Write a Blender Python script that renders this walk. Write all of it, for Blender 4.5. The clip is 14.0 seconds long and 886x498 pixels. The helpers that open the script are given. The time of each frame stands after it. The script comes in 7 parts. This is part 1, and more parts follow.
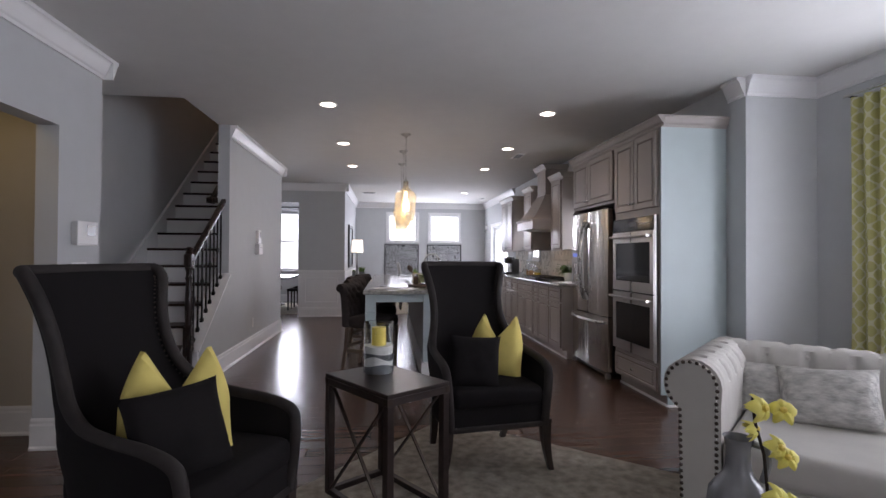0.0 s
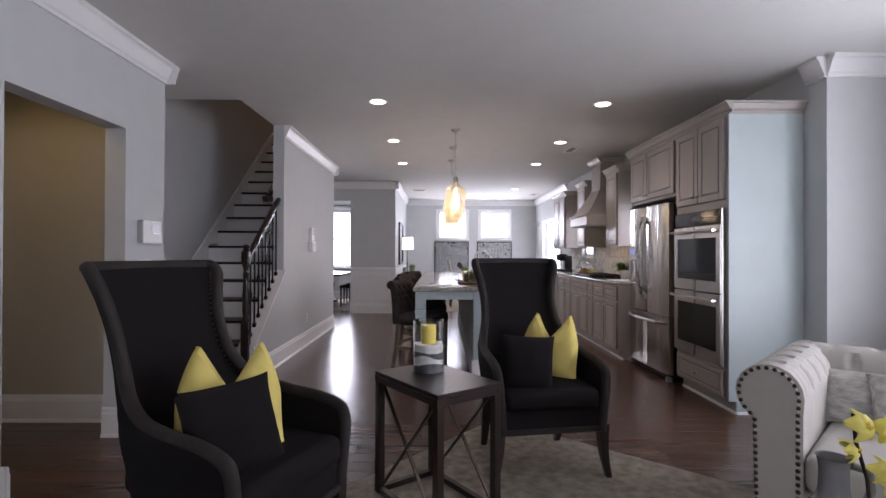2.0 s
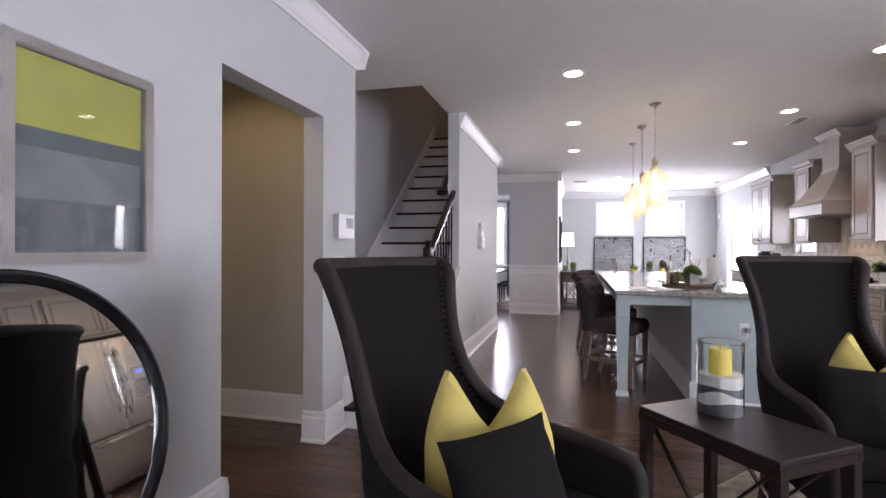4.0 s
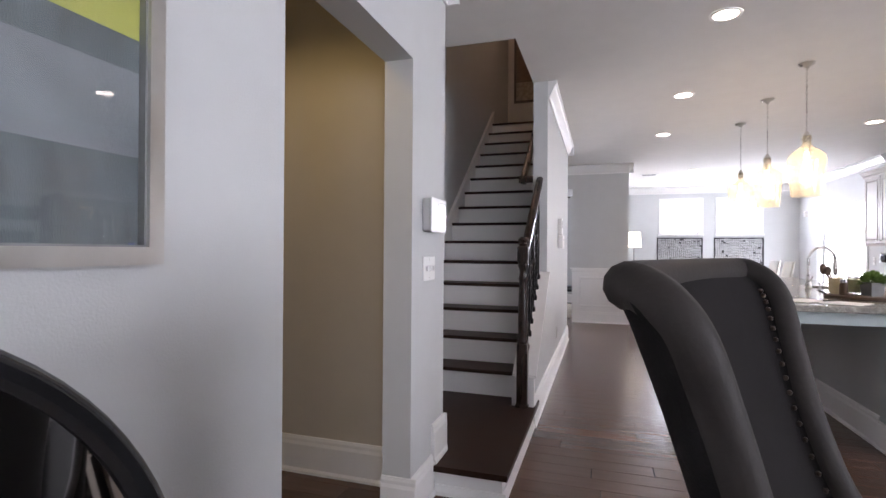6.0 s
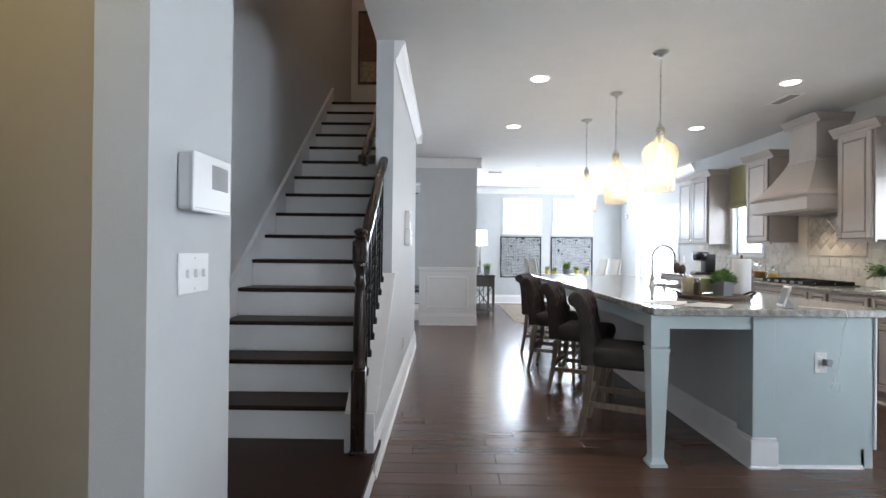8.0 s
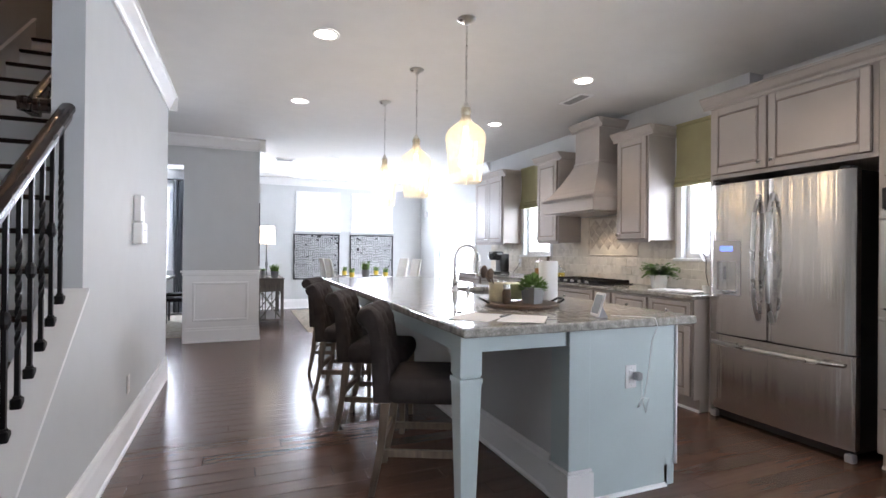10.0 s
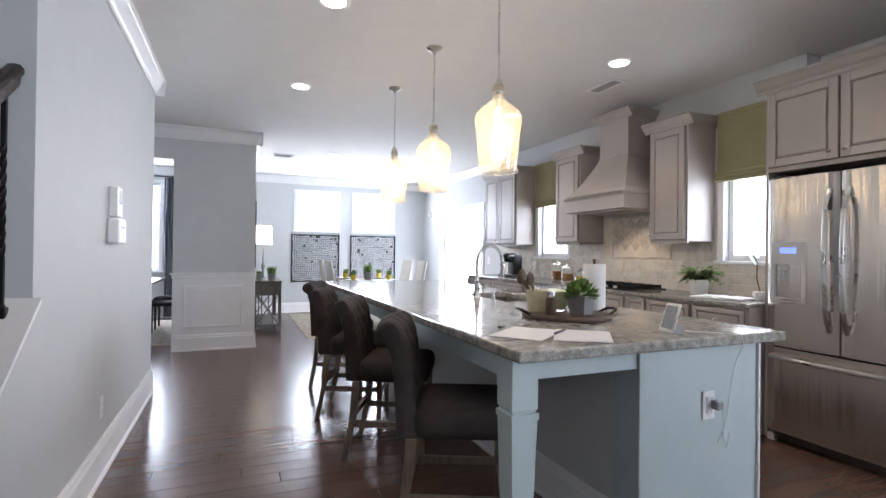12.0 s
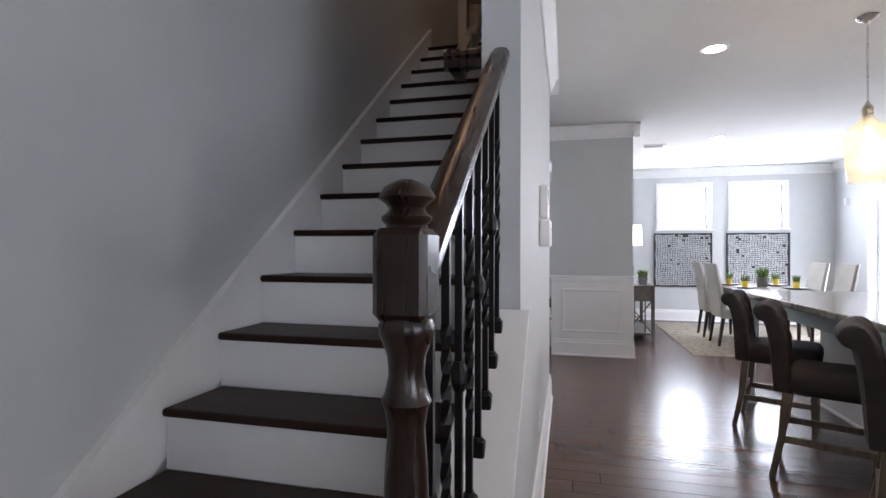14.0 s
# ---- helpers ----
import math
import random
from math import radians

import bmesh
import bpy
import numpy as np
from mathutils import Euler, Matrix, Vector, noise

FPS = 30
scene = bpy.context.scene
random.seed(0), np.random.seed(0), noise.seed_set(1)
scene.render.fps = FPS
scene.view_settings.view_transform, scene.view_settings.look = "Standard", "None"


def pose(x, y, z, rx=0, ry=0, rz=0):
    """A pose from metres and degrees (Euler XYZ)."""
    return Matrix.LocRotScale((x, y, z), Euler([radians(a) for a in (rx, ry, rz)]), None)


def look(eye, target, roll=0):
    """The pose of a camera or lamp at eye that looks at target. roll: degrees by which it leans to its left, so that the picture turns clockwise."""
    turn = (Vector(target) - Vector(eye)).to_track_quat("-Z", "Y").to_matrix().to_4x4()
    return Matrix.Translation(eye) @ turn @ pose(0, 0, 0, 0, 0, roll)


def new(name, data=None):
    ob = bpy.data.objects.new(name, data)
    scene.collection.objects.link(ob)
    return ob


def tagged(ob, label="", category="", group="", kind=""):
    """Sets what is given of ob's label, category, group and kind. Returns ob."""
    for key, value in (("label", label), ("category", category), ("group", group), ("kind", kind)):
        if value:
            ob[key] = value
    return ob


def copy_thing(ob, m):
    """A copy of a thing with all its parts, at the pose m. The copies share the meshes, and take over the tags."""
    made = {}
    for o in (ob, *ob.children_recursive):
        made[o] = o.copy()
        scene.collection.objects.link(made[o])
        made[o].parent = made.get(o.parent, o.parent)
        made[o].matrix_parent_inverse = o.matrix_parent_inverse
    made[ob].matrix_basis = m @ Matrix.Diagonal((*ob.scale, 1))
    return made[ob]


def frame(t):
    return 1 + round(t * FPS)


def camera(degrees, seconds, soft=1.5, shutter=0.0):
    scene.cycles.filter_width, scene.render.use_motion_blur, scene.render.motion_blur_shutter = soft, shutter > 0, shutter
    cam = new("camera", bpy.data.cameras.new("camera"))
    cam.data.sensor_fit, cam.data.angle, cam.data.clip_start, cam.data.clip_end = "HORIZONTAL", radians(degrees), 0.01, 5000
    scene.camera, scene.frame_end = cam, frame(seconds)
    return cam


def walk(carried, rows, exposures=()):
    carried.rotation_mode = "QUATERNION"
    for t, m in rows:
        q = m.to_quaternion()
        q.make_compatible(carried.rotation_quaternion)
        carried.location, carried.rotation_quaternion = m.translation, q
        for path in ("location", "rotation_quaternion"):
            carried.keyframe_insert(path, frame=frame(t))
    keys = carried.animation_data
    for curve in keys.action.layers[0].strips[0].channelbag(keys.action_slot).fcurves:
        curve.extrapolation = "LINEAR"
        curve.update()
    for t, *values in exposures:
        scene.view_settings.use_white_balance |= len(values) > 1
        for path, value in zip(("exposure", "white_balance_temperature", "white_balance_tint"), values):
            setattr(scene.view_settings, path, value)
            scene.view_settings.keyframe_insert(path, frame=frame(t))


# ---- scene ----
cam = camera(83.9, 14.0)
PATH = [
    (0, (-0.2, 1.146, 1.272), (0.022, 3.134, 1.298), 0.3),
    (0.5, (-0.211, 1.126, 1.273), (-0.095, 3.123, 1.298), 0.3),
    (1, (-0.213, 1.132, 1.275), (-0.137, 3.13, 1.295), 0.3),
    (1.5, (-0.195, 1.164, 1.275), (-0.136, 3.163, 1.292), 0.2),
    (2, (-0.197, 1.22, 1.268), (-0.177, 3.22, 1.282), 0.2),
    (2.5, (-0.239, 1.289, 1.256), (-0.326, 3.287, 1.267), 0.3),
    (3, (-0.401, 1.408, 1.249), (-0.637, 3.394, 1.258), 0.4),
    (3.5, (-0.602, 1.545, 1.257), (-0.982, 3.509, 1.263), 0.4),
    (4, (-0.774, 1.744, 1.257), (-1.29, 3.677, 1.258), 0.2),
    (4.2, (-0.842, 1.823, 1.257), (-1.406, 3.742, 1.263), 0.3),
    (6.5, (-1.636, 2.725, 1.237), (-2.249, 4.629, 1.243), 0.4),
    (7, (-1.667, 2.922, 1.24), (-2.114, 4.871, 1.245), 0.4),
    (7.5, (-1.631, 3.183, 1.24), (-1.858, 5.17, 1.24), 0.5),
    (8, (-1.604, 3.4, 1.224), (-1.612, 5.4, 1.231), 0.6),
    (8.5, (-1.575, 3.607, 1.234), (-1.32, 5.591, 1.242), 0.7),
    (9, (-1.457, 3.836, 1.242), (-0.965, 5.775, 1.248), 0.6),
    (11.5, (-1.282, 4.652, 1.248), (-0.440, 6.467, 1.262), 0.7),
    (12, (-1.310, 4.735, 1.242), (-0.537, 6.579, 1.256), 0.7),
    (12.5, (-1.405, 4.840, 1.237), (-0.837, 6.758, 1.248), 0.6),
    (13, (-1.538, 4.99, 1.233), (-1.276, 6.973, 1.245), 0.6),
    (13.5, (-1.697, 5.183, 1.231), (-1.782, 7.181, 1.24), 0.2),
    (14, (-1.844, 5.376, 1.245), (-2.33, 7.316, 1.254), 0.1),
]
EXPOSURES = [(0.0, -0.62, 6600, 25), (0.5, -0.59, 6600, 25), (1.5, -0.5, 6600, 26), (3.0, 0.11, 6750, 28), (4.0, 0.26, 6650, 27), (6.5, 0.55, 6700, 23), (7.5, 0.58, 6500, 17), (8.5, 0.62, 6100, 12), (9.0, 0.66, 6450, 19), (11.5, 0.52, 6250, 18), (13.0, 0.4, 6350, 20), (14.0, 0.34, 6400, 20)]
walk(cam, [(t, look(eye, target, roll)) for t, eye, target, roll in PATH], EXPOSURES)

# ---- plan ----
CEIL = 2.74
LW = -2.35      # living-room left wall face
SW = -1.985     # stair wall face
KW = 2.54       # kitchen wall face
RW = 3.33       # living-room right wall face
FAR = 15.03     # breakfast wall face
DW = 11.5       # wainscot wall face

# ---- world and sun ----
world = bpy.data.worlds.new("sky")
scene.world = world
world.use_nodes = True
wn = world.node_tree.nodes
sky = wn.new("ShaderNodeTexSky")
sky.sky_type = "NISHITA"
sky.sun_disc = False
sky.sun_elevation, sky.sun_rotation = radians(48), radians(200)
world.node_tree.links.new(sky.outputs["Color"], wn["Background"].inputs["Color"])
wn["Background"].inputs["Strength"].default_value = 0.12
sun_data = bpy.data.lights.new("sun", "SUN")
sun_data.energy, sun_data.angle, sun_data.color = 2.5, radians(0.6), (1.0, 0.95, 0.88)
sun = new("sun", sun_data)
sun.matrix_world = look((0, 0, 20), (0.5, -15, 0))


def area_lamp(name, eye, target, sx, sy, watts, colour):
    d = bpy.data.lights.new(name, "AREA")
    d.shape, d.size, d.size_y, d.energy, d.color = "RECTANGLE", sx, sy, watts, colour
    ob = new(name, d)
    ob.matrix_world = look(eye, target)
    return ob


DAY = (0.80, 0.90, 1.0)
# daylight in the window openings
area_lamp("window_light_living_right", (RW + 0.10, 2.67, 1.45), (0, 2.67, 3.0), 2.8, 1.85, 118, DAY)
area_lamp("window_light_living_back", (0.9, -2.30, 1.5), (0.9, 3, 1.3), 2.4, 1.9, 26, DAY)
area_lamp("window_light_slider", (KW + 0.12, 13.1, 1.05), (0, 13.1, 0.9), 1.75, 1.9, 92, DAY)
area_lamp("window_light_far_a", (0.205, FAR + 0.14, 2.03), (0.205, 10, 1.2), 0.76, 0.72, 44, DAY)
area_lamp("window_light_far_b", (1.39, FAR + 0.14, 2.03), (1.39, 10, 1.2), 0.76, 0.72, 44, DAY)
area_lamp("window_light_kitchen_a", (KW + 0.12, 7.36, 1.55), (0, 7.36, 1.2), 0.62, 0.66, 9, DAY)
area_lamp("window_light_kitchen_b", (KW + 0.12, 10.17, 1.55), (0, 10.17, 1.2), 0.62, 0.66, 9, DAY)
area_lamp("window_light_dining", (-2.9, 15.02, 1.6), (-2.6, 11, 0.8), 1.2, 1.6, 185, DAY)


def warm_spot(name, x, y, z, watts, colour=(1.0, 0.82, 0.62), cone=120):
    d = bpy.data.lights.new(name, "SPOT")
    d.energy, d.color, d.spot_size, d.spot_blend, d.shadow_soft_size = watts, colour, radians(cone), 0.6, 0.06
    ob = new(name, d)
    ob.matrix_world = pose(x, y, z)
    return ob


def warm_point(name, x, y, z, watts, colour=(1.0, 0.86, 0.68), size=0.05):
    d = bpy.data.lights.new(name, "POINT")
    d.energy, d.color, d.shadow_soft_size = watts, colour, size
    ob = new(name, d)
    ob.location = (x, y, z)
    return ob


CANS = [(-0.79, 6.03), (-0.79, 7.71), (-0.79, 9.37), (1.425, 6.06), (1.425, 7.75), (1.425, 9.37), (0.08, 12.5), (1.58, 12.6)]
PENDANTS = [(0.01, 7.12), (0.01, 8.09), (0.01, 9.06)]
for cx, cy in CANS:
    warm_spot("recessed_bulb", cx, cy, CEIL - 0.012, 17)
for cx, cy in PENDANTS:
    warm_point("pendant_bulb_light", cx, cy, 1.86, 3.2)
# unseen lamp added to warm the hall; no fixture belongs to it
warm_spot("hall_unseen_light", -3.0, 4.1, CEIL - 0.03, 13, (1.0, 0.78, 0.33), 150)
warm_point("upstairs_sconce_light", -2.98, 8.6, 4.75, 17, (1.0, 0.60, 0.36))
warm_point("table_lamp_light", -0.92, 12.95, 1.47, 5)

# ---- materials ----
MATS = {}


def mat(name, col, rough=0.5, metal=0.0, vary=0.06, scale=6.0, bump=0.0, bscale=60.0, stretch=(1, 1, 1), per_object=0.0, coat=0.0, rvary=0.08, fine=0.0, island=False):
    """A surface with slow stains, fine grain, uneven gloss and fine relief; object coordinates, in metres."""
    m = bpy.data.materials.new(name)
    MATS[name] = m
    m.use_nodes = True
    n, l = m.node_tree.nodes, m.node_tree.links
    b = n["Principled BSDF"]
    b.inputs["Roughness"].default_value, b.inputs["Metallic"].default_value = rough, metal
    b.inputs["Coat Weight"].default_value = coat
    b.inputs["Coat Roughness"].default_value = 0.15
    tc, mp = n.new("ShaderNodeTexCoord"), n.new("ShaderNodeMapping")
    mp.inputs["Scale"].default_value = stretch
    l.new(tc.outputs["Object"], mp.inputs["Vector"])
    if per_object:
        own = n.new("ShaderNodeNewGeometry").outputs["Random Per Island"] if island else n.new("ShaderNodeObjectInfo").outputs["Random"]
        far_off = n.new("ShaderNodeMath")
        far_off.operation, far_off.inputs[1].default_value = "MULTIPLY", 60.0
        l.new(own, far_off.inputs[0])
        l.new(far_off.outputs[0], mp.inputs["Location"])
    big = n.new("ShaderNodeTexNoise")
    big.inputs["Scale"].default_value, big.inputs["Detail"].default_value = scale, 5
    l.new(mp.outputs["Vector"], big.inputs["Vector"])
    small = n.new("ShaderNodeTexNoise")
    small.inputs["Scale"].default_value, small.inputs["Detail"].default_value = bscale, 3
    l.new(mp.outputs["Vector"], small.inputs["Vector"])
    ramp = n.new("ShaderNodeValToRGB")
    ramp.color_ramp.elements[0].position, ramp.color_ramp.elements[1].position = 0.3, 0.7
    ramp.color_ramp.elements[0].color = (*[c * (1 - vary) for c in col], 1)
    ramp.color_ramp.elements[1].color = (*[min(1, c * (1 + vary)) for c in col], 1)
    l.new(big.outputs["Fac"], ramp.inputs["Fac"])
    out = ramp.outputs["Color"]
    if fine:
        mix = n.new("ShaderNodeMix")
        mix.data_type, mix.blend_type = "RGBA", "MULTIPLY"
        mix.inputs["Factor"].default_value = fine
        l.new(out, mix.inputs["A"])
        l.new(small.outputs["Fac"], mix.inputs["B"])
        out = mix.outputs["Result"]
    if per_object:
        hsv = n.new("ShaderNodeHueSaturation")
        rng = n.new("ShaderNodeMapRange")
        rng.inputs["To Min"].default_value, rng.inputs["To Max"].default_value = 1 - per_object, 1 + per_object
        l.new(own, rng.inputs["Value"])
        l.new(rng.outputs["Result"], hsv.inputs["Value"])
        l.new(out, hsv.inputs["Color"])
        out = hsv.outputs["Color"]
    l.new(out, b.inputs["Base Color"])
    rr = n.new("ShaderNodeMapRange")
    rr.inputs["To Min"].default_value, rr.inputs["To Max"].default_value = max(0.02, rough - rvary), min(1, rough + rvary)
    l.new(big.outputs["Fac"], rr.inputs["Value"])
    l.new(rr.outputs["Result"], b.inputs["Roughness"])
    if bump:
        bp = n.new("ShaderNodeBump")
        bp.inputs["Strength"].default_value, bp.inputs["Distance"].default_value = 1.0, bump
        l.new(small.outputs["Fac"], bp.inputs["Height"])
        l.new(bp.outputs["Normal"], b.inputs["Normal"])
    return m


def glow(name, col, strength):
    m = bpy.data.materials.new(name)
    MATS[name] = m
    m.use_nodes = True
    b = m.node_tree.nodes["Principled BSDF"]
    b.inputs["Base Color"].default_value = (*col, 1)
    b.inputs["Emission Color"].default_value = (*col, 1)
    b.inputs["Emission Strength"].default_value = strength
    return m


def glass(name, col=(1, 1, 1), rough=0.0, ior=1.45):
    m = bpy.data.materials.new(name)
    MATS[name] = m
    m.use_nodes = True
    b = m.node_tree.nodes["Principled BSDF"]
    b.inputs["Base Color"].default_value = (*col, 1)
    b.inputs["Roughness"].default_value = rough
    b.inputs["Transmission Weight"].default_value = 1.0
    b.inputs["IOR"].default_value = ior
    return m


def pane_glass(name):
    """Thin window glass: clear with a faint reflection."""
    m = bpy.data.materials.new(name)
    MATS[name] = m
    m.use_nodes = True
    n, l = m.node_tree.nodes, m.node_tree.links
    n.remove(n["Principled BSDF"])
    t, g, mix = n.new("ShaderNodeBsdfTransparent"), n.new("ShaderNodeBsdfGlossy"), n.new("ShaderNodeMixShader")
    g.inputs["Roughness"].default_value = 0.02
    mix.inputs[0].default_value = 0.05
    l.new(t.outputs[0], mix.inputs[1])
    l.new(g.outputs[0], mix.inputs[2])
    l.new(mix.outputs[0], n["Material Output"].inputs["Surface"])
    return m


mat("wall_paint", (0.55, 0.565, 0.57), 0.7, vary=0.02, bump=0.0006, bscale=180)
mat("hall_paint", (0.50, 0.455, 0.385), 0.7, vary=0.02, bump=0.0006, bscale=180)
mat("ceiling_paint", (0.70, 0.69, 0.67), 0.85, vary=0.02, bump=0.0008, bscale=140)
mat("trim_white", (0.80, 0.80, 0.80), 0.38, vary=0.015, bump=0.0003, bscale=90)
mat("floor_wood", (0.098, 0.054, 0.038), 0.25, vary=0.10, scale=5, bump=0.00018, bscale=14, stretch=(0.5, 6, 1), per_object=0.12, rvary=0.025)
mat("floor_wood_rest", (0.098, 0.054, 0.038), 0.25, vary=0.10, scale=5, bump=0.00018, bscale=14, stretch=(0.5, 6, 1), per_object=0.12, rvary=0.025, island=True)
mat("stair_wood", (0.026, 0.012, 0.008), 0.42, vary=0.3, scale=5, bump=0.0008, bscale=40, stretch=(0.6, 6, 6))
mat("rail_wood", (0.018, 0.008, 0.005), 0.28, vary=0.3, scale=8, bump=0.0003, bscale=40, stretch=(6, 0.6, 0.6), coat=0.08)
mat("black_iron", (0.012, 0.011, 0.011), 0.42, metal=0.6, vary=0.2, bump=0.0006, bscale=90)
mat("cabinet_taupe", (0.42, 0.38, 0.35), 0.38, vary=0.05, scale=4, bump=0.0004, bscale=70)
mat("cabinet_glaze", (0.25, 0.21, 0.185), 0.5, vary=0.2, scale=9, bump=0.0004, bscale=70)
# pale island paint with a blue daylight cast mixed into the colour
mat("island_daylit_paint", (0.46, 0.54, 0.545), 0.40, vary=0.03, scale=4, bump=0.0003, bscale=70)
mat("steel", (0.52, 0.50, 0.48), 0.30, metal=1.0, vary=0.06, scale=3, bump=0.0001, bscale=60, stretch=(1, 1, 0.02))
mat("steel_door", (0.60, 0.56, 0.52), 0.20, metal=1.0, vary=0.05, scale=3, bump=0.020, bscale=8, stretch=(1, 1, 0.03), rvary=0.02)
st_n = MATS["steel_door"].node_tree
st_t = st_n.nodes.new("ShaderNodeTangent")
st_t.direction_type, st_t.axis = "RADIAL", "Z"
st_b = st_n.nodes["Principled BSDF"]
st_b.inputs["Anisotropic"].default_value, st_b.inputs["Anisotropic Rotation"].default_value = 0.6, 0.25
st_n.links.new(st_t.outputs["Tangent"], st_b.inputs["Tangent"])
mat("chrome", (0.75, 0.75, 0.75), 0.12, metal=1.0, vary=0.02)
mat("nickel", (0.55, 0.54, 0.52), 0.28, metal=1.0, vary=0.04)
mat("dark_glass", (0.012, 0.012, 0.013), 0.08, vary=0.1, rvary=0.03)
mat("black_plastic", (0.018, 0.018, 0.019), 0.4, vary=0.15)
mat("white_plastic", (0.78, 0.78, 0.77), 0.4, vary=0.02)
mat("silver_plastic", (0.56, 0.56, 0.56), 0.35, vary=0.03)
mat("grey_plastic", (0.30, 0.30, 0.31), 0.45, vary=0.05)
mat("granite", (0.56, 0.54, 0.49), 0.12, vary=0.40, scale=22, bump=0.0, bscale=160, rvary=0.04, fine=0.85)
mat("dark_fabric", (0.0125, 0.0105, 0.0108), 0.9, vary=0.12, scale=10, bump=0.0012, bscale=420, fine=0.4)
mat("stool_fabric", (0.060, 0.050, 0.048), 0.92, vary=0.18, scale=12, bump=0.0014, bscale=350, fine=0.5)
mat("yellow_fabric", (0.70, 0.58, 0.17), 0.9, vary=0.07, scale=9, bump=0.0012, bscale=420)
mat("cream_fabric", (0.46, 0.445, 0.41), 0.88, vary=0.05, scale=7, bump=0.001, bscale=420)
mat("silver_fabric", (0.44, 0.43, 0.40), 0.55, vary=0.35, scale=16, bump=0.006, bscale=26, stretch=(1, 3, 2))
mat("dark_wood", (0.022, 0.014, 0.012), 0.32, vary=0.35, scale=8, bump=0.0005, bscale=60, stretch=(1, 6, 6))
mat("grey_wood", (0.10, 0.088, 0.076), 0.6, vary=0.3, scale=8, bump=0.001, bscale=60, stretch=(6, 6, 0.7))
mat("stool_wood", (0.16, 0.122, 0.09), 0.55, vary=0.3, scale=8, bump=0.0008, bscale=60, stretch=(6, 6, 0.7))
mat("rug_wool", (0.42, 0.37, 0.30), 0.97, vary=0.35, scale=16, bump=0.004, bscale=240, fine=0.5)
mat("leaf_green", (0.12, 0.21, 0.045), 0.55, vary=0.3, scale=30)
mat("shade_green", (0.34, 0.32, 0.18), 0.9, vary=0.06, scale=6, bump=0.001, bscale=300)
mat("tile_beige", (0.50, 0.44, 0.37), 0.4, vary=0.22, scale=14, bump=0.0006, bscale=90, per_object=0.05)
mat("tile_white", (0.66, 0.61, 0.53), 0.28, vary=0.06, scale=10, bump=0.0004, bscale=90, per_object=0.03)
mat("grout", (0.64, 0.59, 0.51), 0.9, vary=0.1)
mat("ceramic_white", (0.75, 0.75, 0.73), 0.25, vary=0.03)
mat("ceramic_grey", (0.22, 0.225, 0.23), 0.15, vary=0.15)
mat("brass_dark", (0.07, 0.055, 0.045), 0.4, metal=0.9, vary=0.2)
mat("paper", (0.78, 0.78, 0.77), 0.8, vary=0.02, scale=20)
mat("gate_white", (0.75, 0.76, 0.78), 0.6, vary=0.04)
glow("can_glow", (1.0, 0.93, 0.80), 14)
glow("bulb_glow", (1.0, 0.86, 0.60), 9)
glow("outside_glow", (0.93, 0.97, 1.0), 2.5)
mat("chair_trim", (0.030, 0.0255, 0.024), 0.6, vary=0.25, scale=12, bump=0.0006, bscale=120)
mat("sand_white", (0.70, 0.69, 0.66), 0.95, vary=0.1, scale=30, bump=0.002, bscale=300)
mat("sand_grey", (0.10, 0.105, 0.11), 0.9, vary=0.25, scale=30, bump=0.002, bscale=300)
mat("candle_wax", (0.80, 0.62, 0.12), 0.55, vary=0.05)
mat("petal_yellow", (0.80, 0.72, 0.16), 0.6, vary=0.12, scale=25)
mat("curtain_yellow", (0.50, 0.46, 0.10), 0.9, vary=0.35, scale=11, bump=0.001, bscale=300)
mat("curtain_grey", (0.13, 0.14, 0.16), 0.9, vary=0.1, scale=11, bump=0.001, bscale=300)
mat("art_yellow", (0.40, 0.42, 0.09), 0.5, vary=0.12, scale=7, bump=0.001, bscale=120)
mat("art_grey", (0.20, 0.23, 0.25), 0.5, vary=0.15, scale=7, bump=0.001, bscale=120)
mat("art_slate", (0.10, 0.13, 0.14), 0.5, vary=0.25, scale=6, stretch=(1, 4, 1), bump=0.001, bscale=120)
mat("silver_frame", (0.55, 0.54, 0.52), 0.32, metal=0.9, vary=0.1)
mat("mirror_silver", (0.85, 0.86, 0.86), 0.02, metal=1.0, vary=0.005, rvary=0.005)
mat("art_dark", (0.030, 0.031, 0.034), 0.7, vary=0.3, scale=20)
mat("art_light", (0.50, 0.51, 0.52), 0.7, vary=0.2, scale=14, per_object=0.2)
mat("terracotta_yellow", (0.60, 0.43, 0.05), 0.5, vary=0.08)
mat("zinc", (0.25, 0.26, 0.26), 0.5, metal=0.4, vary=0.15)
mat("lamp_linen", (0.85, 0.80, 0.70), 0.9, vary=0.03, bump=0.0006, bscale=300)
mat("table_top_wood", (0.075, 0.05, 0.038), 0.3, vary=0.3, scale=6, stretch=(1, 6, 6))
mat("board_wood", (0.10, 0.062, 0.04), 0.5, vary=0.3, scale=8, stretch=(1, 6, 6))
mat("soil", (0.03, 0.02, 0.014), 0.95, vary=0.3, scale=60)
mat("amber_food", (0.35, 0.16, 0.03), 0.6, vary=0.4, scale=60)
mat("pale_straw", (0.62, 0.55, 0.36), 0.5, vary=0.12, scale=20)
mat("dark_spice", (0.07, 0.04, 0.02), 0.6, vary=0.4, scale=60)
mat("green_liquid", (0.62, 0.63, 0.36), 0.4, vary=0.15, scale=20)
glow("shade_glow", (1.0, 0.90, 0.74), 2.2)
for cloth in ("dark_fabric", "stool_fabric", "chair_trim", "stair_wood"):
    MATS[cloth].node_tree.nodes["Principled BSDF"].inputs["Specular IOR Level"].default_value = 0.18
glass("clear_glass", (0.97, 0.99, 0.98))
